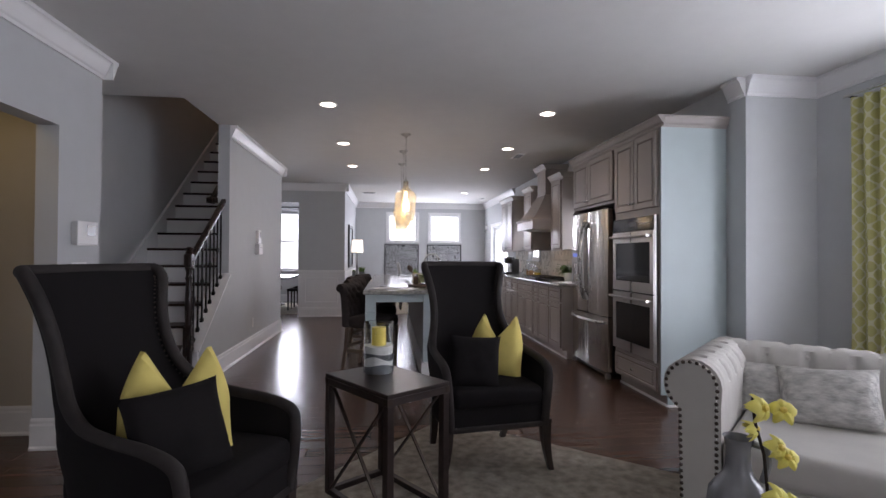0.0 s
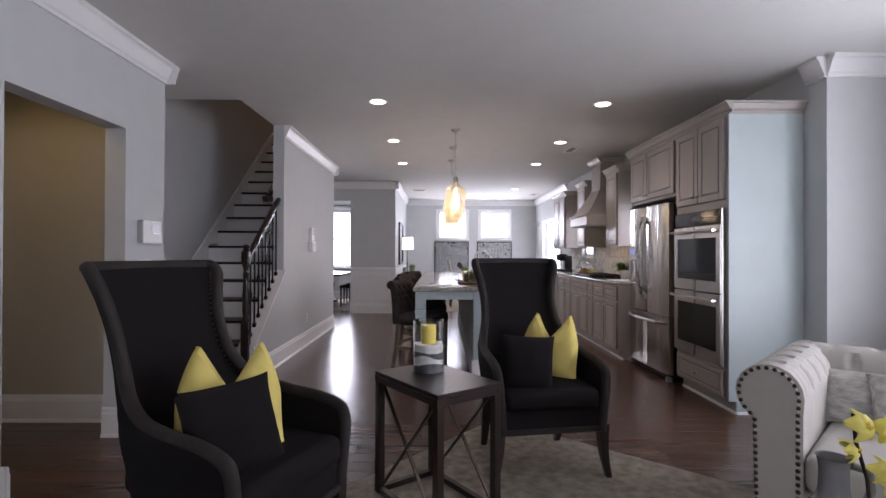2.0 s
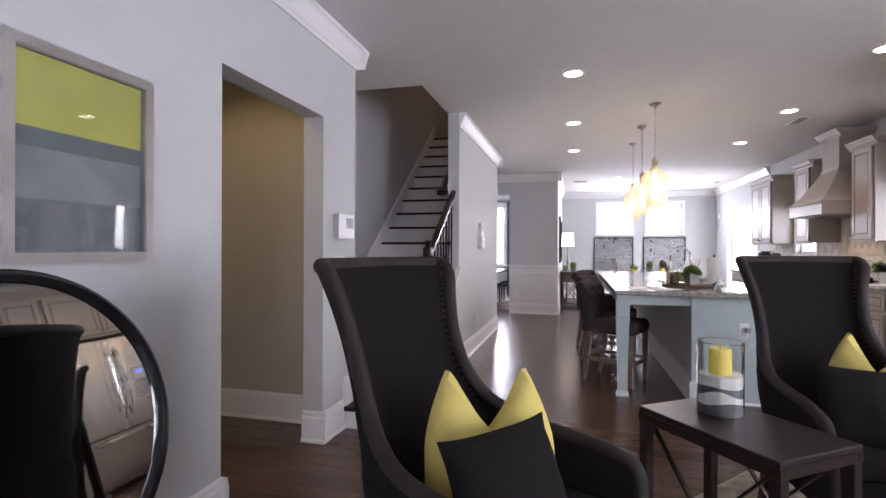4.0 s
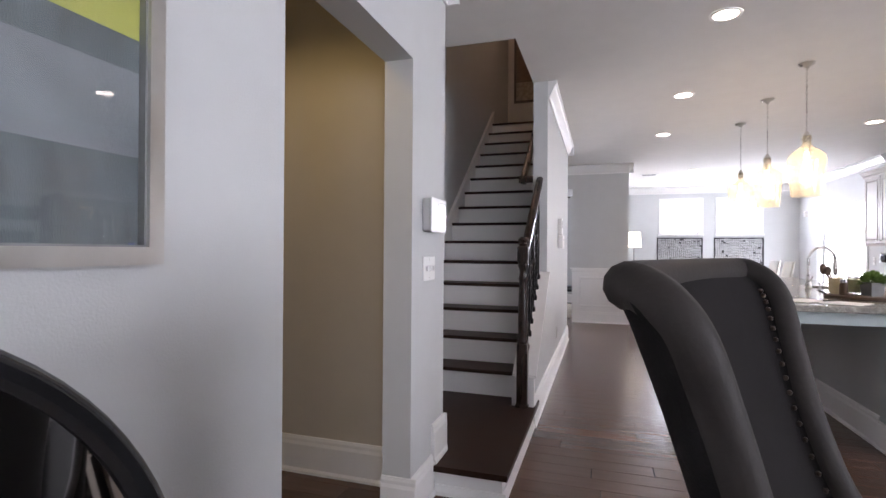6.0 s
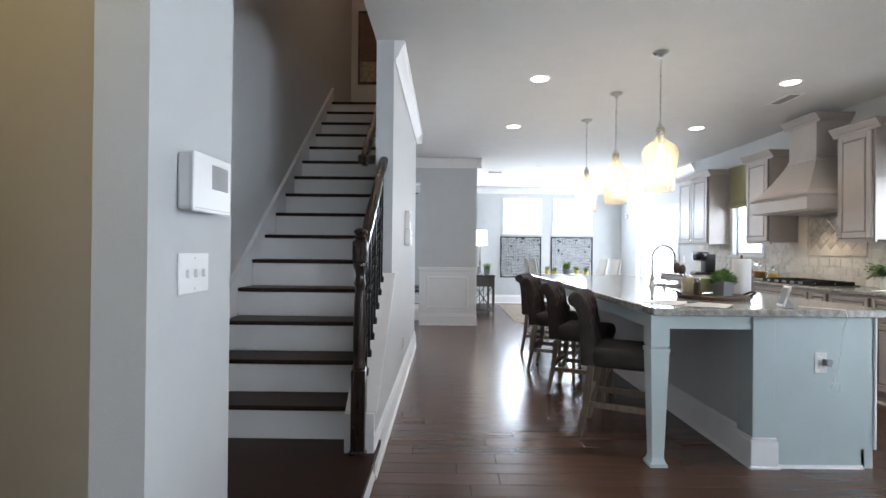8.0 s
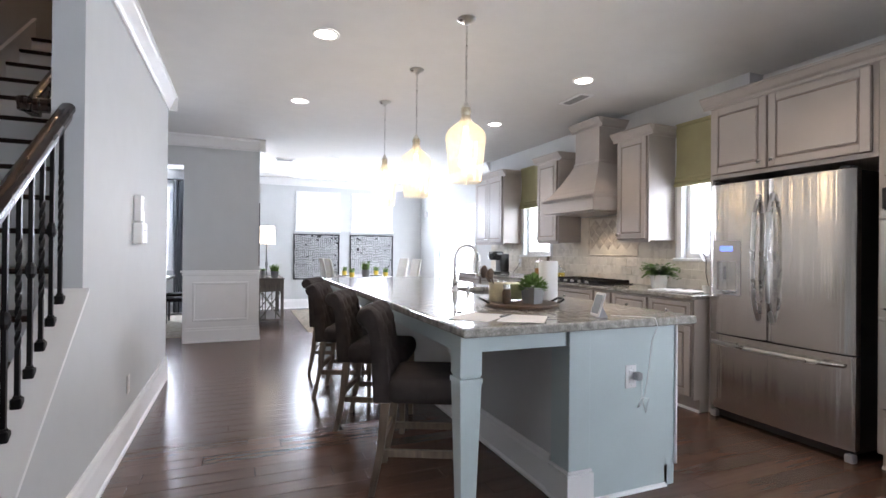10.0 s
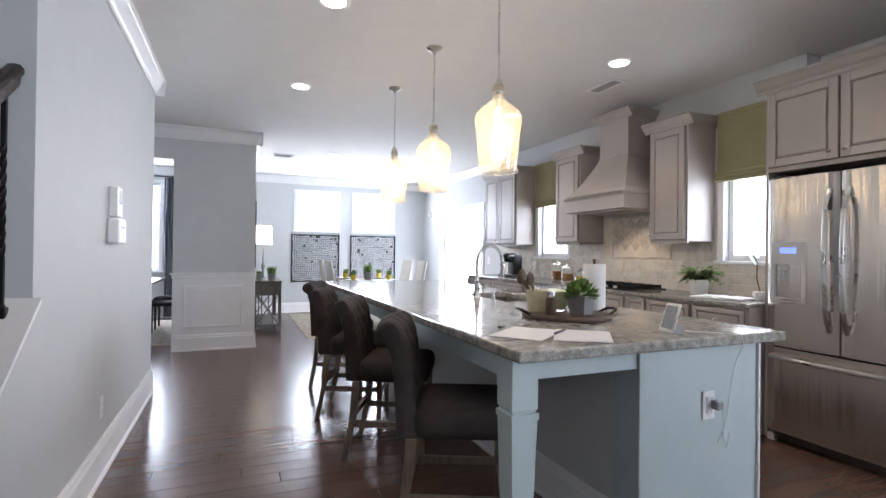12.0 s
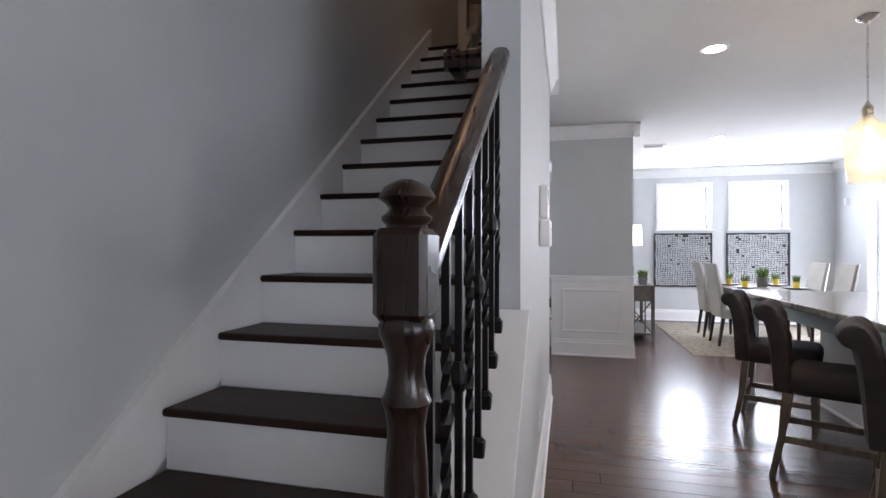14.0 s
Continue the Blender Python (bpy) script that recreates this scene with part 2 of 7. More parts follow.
pane_glass("window_glass")


def curtain_pattern():
    """Woven cloth with a pale trellis on yellow-green."""
    m = mat("curtain_pattern", (0.50, 0.48, 0.20), 0.9, vary=0.1, scale=9, bump=0.001, bscale=300)
    n, l = m.node_tree.nodes, m.node_tree.links
    b = n["Principled BSDF"]
    tc, sep = n.new("ShaderNodeTexCoord"), n.new("ShaderNodeSeparateXYZ")
    l.new(tc.outputs["Object"], sep.inputs["Vector"])
    waves = []
    for axis, pitch in (("Y", 0.062), ("Z", 0.115)):
        turn, cosine = n.new("ShaderNodeMath"), n.new("ShaderNodeMath")
        turn.operation, turn.inputs[1].default_value = "MULTIPLY", 2 * math.pi / pitch
        cosine.operation = "COSINE"
        l.new(sep.outputs[axis], turn.inputs[0])
        l.new(turn.outputs[0], cosine.inputs[0])
        waves.append(cosine)
    both, size = n.new("ShaderNodeMath"), n.new("ShaderNodeMath")
    size.operation = "ABSOLUTE"
    l.new(waves[0].outputs[0], both.inputs[0])
    l.new(waves[1].outputs[0], both.inputs[1])
    l.new(both.outputs[0], size.inputs[0])
    st_ = n.new("ShaderNodeMapRange")
    st_.inputs["From Min"].default_value, st_.inputs["From Max"].default_value = 0.30, 0.55
    l.new(size.outputs[0], st_.inputs["Value"])
    mx = n.new("ShaderNodeMix")
    mx.data_type = "RGBA"
    mx.inputs["A"].default_value = (0.62, 0.61, 0.42, 1)
    src = b.inputs["Base Color"].links[0].from_socket
    l.new(st_.outputs["Result"], mx.inputs["Factor"])
    l.new(src, mx.inputs["B"])
    l.new(mx.outputs["Result"], b.inputs["Base Color"])


curtain_pattern()

# ---- building helpers ----
def part(name, bm, material, parent=None, label="", smooth=False):
    me = bpy.data.meshes.new(name)
    bmesh.ops.recalc_face_normals(bm, faces=bm.faces)
    bm.to_mesh(me)
    bm.free()
    if smooth:
        me.polygons.foreach_set("use_smooth", [True] * len(me.polygons))
        me.set_sharp_from_angle(angle=radians(38))
    if material:
        me.materials.append(MATS[material] if isinstance(material, str) else material)
    ob = new(name, me)
    if parent:
        ob.parent = parent
    if label:
        ob["label"] = label
    return ob


def thing(name, m, label, category, group=""):
    ob = new(name)
    ob.empty_display_size = 0.1
    ob.matrix_world = m
    return tagged(ob, label, category, group)


def structure(ob, label, category=""):
    return tagged(ob, label, category, "", "structure")


def nb():
    return bmesh.new()


def box(bm, x0, x1, y0, y1, z0, z1, bevel=0.0, seg=1):
    r = bmesh.ops.create_cube(bm, size=1)
    v = r["verts"]
    for q in v:
        q.co = Vector((x0 + (q.co.x + 0.5) * (x1 - x0), y0 + (q.co.y + 0.5) * (y1 - y0), z0 + (q.co.z + 0.5) * (z1 - z0)))
    if bevel:
        e = list({e for q in v for e in q.link_edges})
        bmesh.ops.bevel(bm, geom=e, offset=bevel, segments=seg, affect="EDGES", profile=0.5)
    return bm


def bx(*a, **k):
    return box(nb(), *a, **k)


def prism(bm, pts, axis, a, b):
    """Extrudes a closed outline of 2D points along an axis from a to b. axis x: points are (y, z); y: (x, z); z: (x, y)."""
    def put(p, c):
        return {"x": (c, p[0], p[1]), "y": (p[0], c, p[1]), "z": (p[0], p[1], c)}[axis]
    lo, hi = [bm.verts.new(put(p, a)) for p in pts], [bm.verts.new(put(p, b)) for p in pts]
    n = len(pts)
    bm.faces.new(lo), bm.faces.new(hi[::-1])
    for i in range(n):
        bm.faces.new((lo[i], hi[i], hi[(i + 1) % n], lo[(i + 1) % n]))
    return bm


def lathe(bm, prof, seg=20, x=0.0, y=0.0, caps=True):
    """Turns a profile of (radius, z) round the upright axis at x, y; ends are closed."""
    rings = []
    for r, z in prof:
        rings.append([bm.verts.new((x + r * math.cos(2 * math.pi * i / seg), y + r * math.sin(2 * math.pi * i / seg), z)) for i in range(seg)])
    for a, b in zip(rings, rings[1:]):
        for i in range(seg):
            bm.faces.new((a[i], a[(i + 1) % seg], b[(i + 1) % seg], b[i]))
    if caps and prof[0][0] > 1e-5:
        bm.faces.new(rings[0][::-1])
    if caps and prof[-1][0] > 1e-5:
        bm.faces.new(rings[-1])
    return bm


def tube(bm, pts, r, seg=8, taper=None):
    """A round bar along points; taper gives a radius factor at each point."""
    pts = [Vector(p) for p in pts]
    rings = []
    s = None
    for i, p in enumerate(pts):
        d = (pts[min(i + 1, len(pts) - 1)] - pts[max(i - 1, 0)]).normalized()
        if s is None:
            s = d.cross(Vector((0, 0, 1))) if abs(d.z) < 0.95 else d.cross(Vector((0, 1, 0)))
        s = s - d * s.dot(d)
        if s.length < 1e-4:
            s = d.orthogonal()
        s.normalize()
        u = s.cross(d).normalized()
        k = r * (taper[i] if taper else 1)
        rings.append([bm.verts.new(p + s * k * math.cos(2 * math.pi * j / seg) + u * k * math.sin(2 * math.pi * j / seg)) for j in range(seg)])
    for a, b in zip(rings, rings[1:]):
        for j in range(seg):
            bm.faces.new((a[j], a[(j + 1) % seg], b[(j + 1) % seg], b[j]))
    bm.faces.new(rings[0][::-1]), bm.faces.new(rings[-1])
    return bm


def bar(bm, a, b, w, d, up=(0, 0, 1)):
    """A square bar from a to b, w wide across and d deep along up."""
    a, b = Vector(a), Vector(b)
    t = (b - a).normalized()
    s = t.cross(Vector(up)).normalized() * w / 2
    u = s.cross(t).normalized() * d / 2
    q = [[bm.verts.new(p + s * i + u * j) for i, j in ((-1, -1), (1, -1), (1, 1), (-1, 1))] for p in (a, b)]
    bm.faces.new(q[0][::-1]), bm.faces.new(q[1])
    for i in range(4):
        bm.faces.new((q[0][i], q[0][(i + 1) % 4], q[1][(i + 1) % 4], q[1][i]))
    return bm


def panel(us, vs, holes, put, depth):
    """A slab over the rectangle us x vs with rectangular holes through it. put(u, v, d) gives the place."""
    bm = nb()
    U = sorted({us[0], us[1], *[h[0] for h in holes], *[h[1] for h in holes]})
    V = sorted({vs[0], vs[1], *[h[2] for h in holes], *[h[3] for h in holes]})
    U, V = [u for u in U if us[0] <= u <= us[1]], [v for v in V if vs[0] <= v <= vs[1]]
    grid = {}

    def vert(i, j, d):
        if (i, j, d) not in grid:
            grid[i, j, d] = bm.verts.new(put(U[i], V[j], d))
        return grid[i, j, d]
    solid = set()
    for i in range(len(U) - 1):
        for j in range(len(V) - 1):
            cu, cv = (U[i] + U[i + 1]) / 2, (V[j] + V[j + 1]) / 2
            if not any(h[0] < cu < h[1] and h[2] < cv < h[3] for h in holes):
                solid.add((i, j))
    for i, j in solid:
        for d in (0, depth):
            bm.faces.new([vert(i, j, d), vert(i + 1, j, d), vert(i + 1, j + 1, d), vert(i, j + 1, d)])
        for di, dj, a, b in ((-1, 0, (i, j), (i, j + 1)), (1, 0, (i + 1, j), (i + 1, j + 1)), (0, -1, (i, j), (i + 1, j)), (0, 1, (i, j + 1), (i + 1, j + 1))):
            if (i + di, j + dj) not in solid:
                bm.faces.new([vert(*a, 0), vert(*b, 0), vert(*b, depth), vert(*a, depth)])
    return bm


def wall_x(name, x, thick, ys, zs, holes, label, material="wall_paint"):
    """A wall in the plane x; thick is signed."""
    bm = panel(ys, zs, holes, lambda u, v, d: (x + d, u, v), thick)
    return structure(part(name, bm, material), label)


def wall_y(name, y, thick, xs, zs, holes, label, material="wall_paint"):
    bm = panel(xs, zs, holes, lambda u, v, d: (u, y + d, v), thick)
    return structure(part(name, bm, material), label)


BASE = [(0, 0), (0.030, 0), (0.030, 0.014), (0.02, 0.026), (0.02, 0.155), (0.014, 0.17), (0.014, 0.185), (0.008, 0.2), (0, 0.2)]
CROWN = [(0, 0), (0.012, 0), (0.014, -0.02 + 0.02), (0.014, 0.022), (0.024, 0.035), (0.042, 0.075), (0.058, 0.115), (0.066, 0.125), (0.076, 0.13), (0.076, 0.155), (0, 0.155)]


def run_profile(bm, prof, a, b, inward, z):
    """Moulding along the floor line a-b (x, y); inward is the unit direction out of the wall."""
    ax, ay = a
    bx_, by_ = b
    q = []
    for px, py in (a, b):
        q.append([bm.verts.new((px + inward[0] * o, py + inward[1] * o, z + h)) for o, h in prof])
    n = len(prof)
    bm.faces.new(q[0]), bm.faces.new(q[1][::-1])
    for i in range(n):
        bm.faces.new((q[0][i], q[1][i], q[1][(i + 1) % n], q[0][(i + 1) % n]))
    return bm

# ---- walls, floor, ceiling ----
structure(part("floor_base", bx(-5.6, 3.5, -2.55, 15.3, -0.10, -0.006), "floor_wood"), "dark subfloor under hardwood planks", "floor")
# ceiling with the stairwell cut through it
structure(part("ceiling", panel((-5.6, 3.5), (-2.55, 15.3), [(-3.13, -2.115, 6.0, 9.9)], lambda u, v, d: (u, v, CEIL + d), 0.14), "ceiling_paint"), "flat white painted ceiling with stairwell opening", "ceiling")

wall_x("wall_left", LW, -0.14, (-2.4, 5.11), (0, CEIL), [(3.68, 4.632, 0, 2.115)], "light grey painted living room wall with doorway opening")
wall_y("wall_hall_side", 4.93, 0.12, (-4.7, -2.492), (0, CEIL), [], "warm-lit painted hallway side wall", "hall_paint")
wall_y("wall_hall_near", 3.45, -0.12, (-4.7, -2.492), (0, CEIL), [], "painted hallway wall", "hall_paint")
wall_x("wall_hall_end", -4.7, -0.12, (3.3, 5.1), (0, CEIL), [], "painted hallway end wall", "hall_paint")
wall_x("wall_stair_left", -3.12, -0.12, (5.05, 11.2), (0, 5.4), [], "grey painted wall beside the stairs")
wall_y("wall_back", -2.4, -0.12, (-2.46, RW + 0.14), (0, CEIL), [(-0.3, 2.1, 0.5, 2.45)], "grey painted living room wall with wide window")
wall_x("wall_right", RW, 0.14, (-2.4, 4.85), (0, CEIL), [(1.25, 4.1, 0.5, 2.4)], "grey painted living room wall with wide window")
wall_x("wall_alcove", 2.70, 0.14, (5.0, 7.04), (0, CEIL), [], "grey wall behind the oven cabinet and fridge")
wall_y("wall_alcove_end", 7.04, 0.14, (KW + 0.14, 2.84), (0, CEIL), [], "grey wall beside the fridge")
wall_y("wall_nib", 4.85, 0.2, (2.69, RW + 0.14), (0, CEIL), [], "short grey painted wall return beside oven cabinet")
wall_x("wall_kitchen", KW, 0.14, (7.04, FAR + 0.14), (0, CEIL), [(7.05, 7.69, 1.2, 2.38), (9.85, 10.49, 1.2, 2.38), (12.2, 14.0, 0.0, 2.02)], "light grey kitchen wall with windows and sliding door")
wall_y("wall_far", FAR, 0.14, (-1.21, KW), (0, CEIL), [(-0.19, 0.60, 1.65, 2.41), (0.99, 1.79, 1.65, 2.41)], "light grey breakfast wall with two high windows")
wall_x("wall_breakfast_left", -1.09, -0.12, (DW + 0.12, FAR), (0, CEIL), [], "light grey breakfast room side wall")
wall_y("wall_wainscot", DW, 0.12, (-5.5, -1.09), (0, CEIL), [(-3.7, -2.02, 0, 2.34)], "grey wall with wainscot and cased opening")
wall_y("wall_dining_far", 14.9, 0.14, (-5.5, -1.21), (0, CEIL), [(-3.55, -2.6, 0.85, 2.42)], "grey dining room wall with tall window")
wall_x("wall_dining_left", -5.5, -0.12, (9.6, 15.0), (0, CEIL), [], "grey dining room side wall")
wall_y("wall_foyer", 9.68, -0.1, (-5.5, -2.11), (0, CEIL), [], "grey foyer wall behind the stairs")
# stair wall with its sloped knee wall
bm = nb()
prism(bm, [(6.04, 0), (9.68, 0), (9.68, CEIL), (6.945, CEIL), (6.945, 1.04), (6.04, 0.36)], "x", SW, -2.11)
structure(part("wall_stair", bm, "wall_paint"), "light grey stair wall with sloped knee wall")
# upper stairwell
wall_x("wall_upper_right", -2.11, 0.12, (6.0, 11.2), (CEIL + 0.14, 5.4), [], "painted upper stairwell wall")
wall_y("wall_upper_front", 6.0, -0.12, (-3.12, -1.99), (CEIL + 0.14, 5.4), [], "painted upper stairwell wall")
wall_y("wall_upper_end", 11.2, 0.12, (-3.24, -1.99), (2.9, 5.4), [], "painted upper hallway end wall")
structure(part("ceiling_upper", bx(-3.3, -1.9, 5.8, 11.4, 5.4, 5.5), "ceiling_paint"), "white upper hallway ceiling", "ceiling")
structure(part("floor_upper", bx(-3.12, -2.11, 9.90, 11.2, 3.0, 3.143), "stair_wood"), "dark wood upper landing floor", "floor")

# ---- baseboards, crown and casings ----
bm = nb()
for a, b, d in [((LW, -2.4), (LW, 3.68), (1, 0)), ((LW, 4.632), (LW, 4.915), (1, 0)), ((-2.492, 4.93), (-4.7, 4.93), (0, -1)),
                ((SW, 6.03), (SW, 9.68), (1, 0)), ((-1.09, DW), (-1.09, FAR), (1, 0)), ((-1.09, FAR), (KW, FAR), (0, -1)),
                ((KW, 14.06), (KW, FAR), (-1, 0)), ((KW, 11.55), (KW, 12.12), (-1, 0)), ((2.69, 4.85), (RW, 4.85), (0, -1)),
                ((RW, -2.4), (RW, 4.85), (-1, 0)), ((-2.46, -2.4), (RW, -2.4), (0, 1)), ((-5.5, 9.68), (-1.985, 9.68), (0, 1)),
                ((-5.5, 14.9), (-1.21, 14.9), (0, -1)), ((-2.0, DW), (-1.09, DW), (0, -1)),
                ((LW - 0.14, 4.632), (LW + 0.03, 4.632), (0, -1)), ((LW - 0.14, 3.68), (LW + 0.03, 3.68), (0, 1))]:
    run_profile(bm, BASE, a, b, d, 0)
structure(part("baseboard", bm, "trim_white"), "tall white painted baseboard", "baseboard")
# raised piece of baseboard on the landing end of the left wall
bm = nb()
run_profile(bm, BASE, (LW, 4.915), (LW, 5.11), (1, 0), 0.152)
run_profile(bm, BASE, (LW - 0.14, 5.11), (LW + 0.02, 5.11), (0, 1), 0.152)
structure(part("baseboard_landing", bm, "trim_white"), "white baseboard stepped up at the stair landing", "baseboard")
bm = nb()
zc = CEIL - 0.156
for a, b, d in [((LW, -2.4), (LW, 5.11), (1, 0)), ((LW - 0.14, 5.11), (LW + 0.076, 5.11), (0, 1)), ((SW, 6.95), (SW, 9.68), (1, 0)), ((-2.11, 9.68), (SW + 0.076, 9.68), (0, 1)),
                ((-5.5, DW), (-1.014, DW), (0, -1)), ((-1.09, DW - 0.076), (-1.09, FAR), (1, 0)), ((-1.09, FAR), (KW, FAR), (0, -1)), ((KW, 11.6), (KW, FAR), (-1, 0)),
                ((2.69, 4.85), (RW, 4.85), (0, -1)), ((2.69, 4.85), (2.69, 5.05), (-1, 0)), ((RW, -2.4), (RW, 4.85), (-1, 0)), ((-2.46, -2.4), (RW, -2.4), (0, 1)),
                ((-5.5, 14.9), (-1.21, 14.9), (0, -1))]:
    run_profile(bm, CROWN, a, b, d, zc)
structure(part("crown_moulding", bm, "trim_white"), "white painted crown moulding", "trim")
# wainscot: white panel, cap rail and picture-frame moulding
bm = bx(-2.02, -1.09, DW - 0.008, DW, 0.0, 0.93)
box(bm, -2.05, -1.07, DW - 0.034, DW, 0.93, 0.955, 0.005)
box(bm, -2.03, -1.08, DW - 0.02, DW, 0.885, 0.93, 0.006)
box(bm, -1.09, -1.082, DW, FAR, 0.0, 0.93)
w = structure(part("wainscot", bm, "trim_white"), "white painted wainscot with chair rail", "wainscot")
for x0, x1, z0, z1 in [(-1.90, -1.22, 0.28, 0.80)]:
    bm = nb()
    for q in [(x0, x1, z0, z0 + 0.03), (x0, x1, z1 - 0.03, z1)]:
        box(bm, q[0], q[1], DW - 0.024, DW - 0.008, q[2], q[3], 0.006)
    for q in [(x0, x0 + 0.03), (x1 - 0.03, x1)]:
        box(bm, q[0], q[1], DW - 0.024, DW - 0.008, z0 + 0.03, z1 - 0.03, 0.006)
    part("panel_moulding", bm, "trim_white", w)


# ---- windows ----
def window(name, axis, at, out, u0, u1, z0, z1, label, rows=1, casing=0.07, sill=True, cols=1, blind=False):
    """A window in the plane at; out is +1 or -1, the direction to the outside."""
    def bb(bm, a, b, d0, d1, c, e, bevel=0.0):
        d0, d1 = sorted((at + out * d0, at + out * d1))
        return box(bm, d0, d1, a, b, c, e, bevel) if axis == "x" else box(bm, a, b, d0, d1, c, e, bevel)
    root = thing(name, pose(0, 0, 0), label, "window")
    root["kind"] = "structure"
    bm = nb()
    for a, b, c, e in [(u0, u0 + 0.045, z0, z1), (u1 - 0.045, u1, z0, z1), (u0 + 0.045, u1 - 0.045, z0, z0 + 0.05), (u0 + 0.045, u1 - 0.045, z1 - 0.05, z1)]:
        bb(bm, a, b, 0.05, 0.10, c, e, 0.004)
    part("window_frame", bm, "trim_white", root)
    if casing:
        bm = nb()
        for a, b, c, e in [(u0 - casing, u0, z0, z1), (u1, u1 + casing, z0, z1), (u0 - casing, u1 + casing, z1, z1 + casing)]:
            bb(bm, a, b, -0.018, -0.001, c, e, 0.004)
        part("casing", bm, "trim_white", root)
    if sill:
        part("window_sill", bb(nb(), u0 - casing - 0.02, u1 + casing + 0.02, -0.045, 0.05, z0 - 0.03, z0, 0.006), "trim_white", root)
    for r in range(rows):
        for c in range(cols):
            a0, a1 = u0 + 0.045 + (u1 - u0 - 0.09) * c / cols, u0 + 0.045 + (u1 - u0 - 0.09) * (c + 1) / cols
            c0, c1 = z0 + 0.05 + (z1 - z0 - 0.1) * r / rows, z0 + 0.05 + (z1 - z0 - 0.1) * (r + 1) / rows
            p = part("pane", bb(nb(), a0, a1, 0.072, 0.076, c0, c1), "window_glass", root)
            p.visible_shadow = False
    if rows > 1:
        for r in range(1, rows):
            zz = z0 + (z1 - z0) * r / rows
            part("meeting_rail", bb(nb(), u0 + 0.045, u1 - 0.045, 0.055, 0.095, zz - 0.02, zz + 0.02), "trim_white", root)
    if cols > 1:
        for c in range(1, cols):
            uu = u0 + (u1 - u0) * c / cols
            part("mullion", bb(nb(), uu - 0.025, uu + 0.025, 0.052, 0.098, z0 + 0.05, z1 - 0.05), "trim_white", root)
    if blind:
        n = int((z1 - z0 - 0.1) / 0.045)
        for i in range(n):
            zz = z0 + 0.07 + i * 0.045
            sl = bb(nb(), u0 + 0.05, u1 - 0.05, 0.012, 0.044, zz, zz + 0.003)
            part("blind_slat", sl, "white_plastic", root)
    return root


window("window_1", "y", FAR, 1, -0.19, 0.60, 1.65, 2.41, "high square window over dark wall art")
window("window_2", "y", FAR, 1, 0.99, 1.79, 1.65, 2.41, "high square window over dark wall art")
window("window_3", "x", KW, 1, 7.05, 7.69, 1.2, 2.38, "bright kitchen window with olive roman shade", casing=0.06)
window("window_4", "x", KW, 1, 9.85, 10.49, 1.2, 2.38, "kitchen window with open white blinds", casing=0.06, blind=True)
window("window_5", "y", 14.9, 1, -3.55, -2.6, 0.85, 2.42, "tall bright dining room window", rows=2)
window("window_6", "x", RW, 1, 1.25, 4.1, 0.5, 2.4, "wide living room window with patterned curtain", rows=2, cols=3)
window("window_7", "y", -2.4, -1, -0.3, 2.1, 0.5, 2.45, "wide living room window", rows=2, cols=3)
# sliding glass door
door = thing("door_1", pose(0, 0, 0), "white framed sliding glass door to the bright outside", "sliding door")
door["kind"] = "structure"
bm = nb()
for y0, y1, z0, z1 in [(12.12, 12.2, 0, 2.02), (14.0, 14.08, 0, 2.02), (12.12, 14.08, 2.02, 2.10)]:
    box(bm, KW - 0.02, KW - 0.001, y0, y1, z0, z1, 0.004)
part("casing", bm, "trim_white", door)
for y0, y1, dx in [(12.2, 13.13, 0.03), (13.07, 14.0, 0.075)]:
    leaf = part("door_frame", panel((y0, y1), (0.02, 2.02), [(y0 + 0.07, y1 - 0.07, 0.12, 1.94)], lambda u, v, d: (KW + dx + d, u, v), 0.04), "trim_white", door)
    p = part("pane", bx(KW + dx + 0.016, KW + dx + 0.02, y0 + 0.07, y1 - 0.07, 0.12, 1.94), "window_glass", leaf)
    p.visible_shadow = False
part("door_handle", bx(KW - 0.005, KW + 0.03, 12.235, 12.255, 0.92, 1.12, 0.006), "nickel", door)
# outside: pale bright distance behind the glass
for nm, m in [("backdrop_far", bx(-6.5, 6, 18.0, 18.05, -0.5, 5)), ("backdrop_right", bx(6.0, 6.05, -3, 18, -0.5, 5)), ("backdrop_back", bx(-6, 6, -5.05, -5.0, -0.5, 5))]:
    structure(part(nm, m, "outside_glow"), "pale overexposed outdoor distance", "backdrop")
structure(part("ground", bx(-300, 300, -300, 300, -0.5, -0.4), "leaf_green"), "grass ground outside", "ground")

# ---- stairs ----
LAND = 0.152
T0Y, T0Z, RISE, RUN = 6.166, 0.343, 0.20, 0.2578
stairs = thing("staircase", pose(0, 0, 0), "staircase with dark wood treads and white risers", "staircase")
# landing
part("landing", prism(nb(), [(-2.345, 4.90), (-1.955, 4.90), (-1.955, 6.19), (-3.09, 6.19), (-3.09, 5.12), (-2.345, 5.12)], "z", LAND - 0.03, LAND), "stair_wood", stairs)
bm = bx(-2.35, -1.985, 4.93, 4.95, 0, LAND - 0.03)
box(bm, -2.0, -1.985, 4.95, 6.03, 0, LAND - 0.03)
part("landing_riser", bm, "trim_white", stairs)
part("landing_base_trim", run_profile(run_profile(nb(), [(0, 0), (0.02, 0), (0.02, 0.02), (0.008, 0.05), (0, 0.05)], (-1.985, 4.93), (-1.985, 6.03), (1, 0), 0), [(0, 0), (0.02, 0), (0.02, 0.02), (0.008, 0.05), (0, 0.05)], (-2.33, 4.93), (-1.965, 4.93), (0, -1), 0), "trim_white", stairs)
xl, xr = -3.095, -2.112
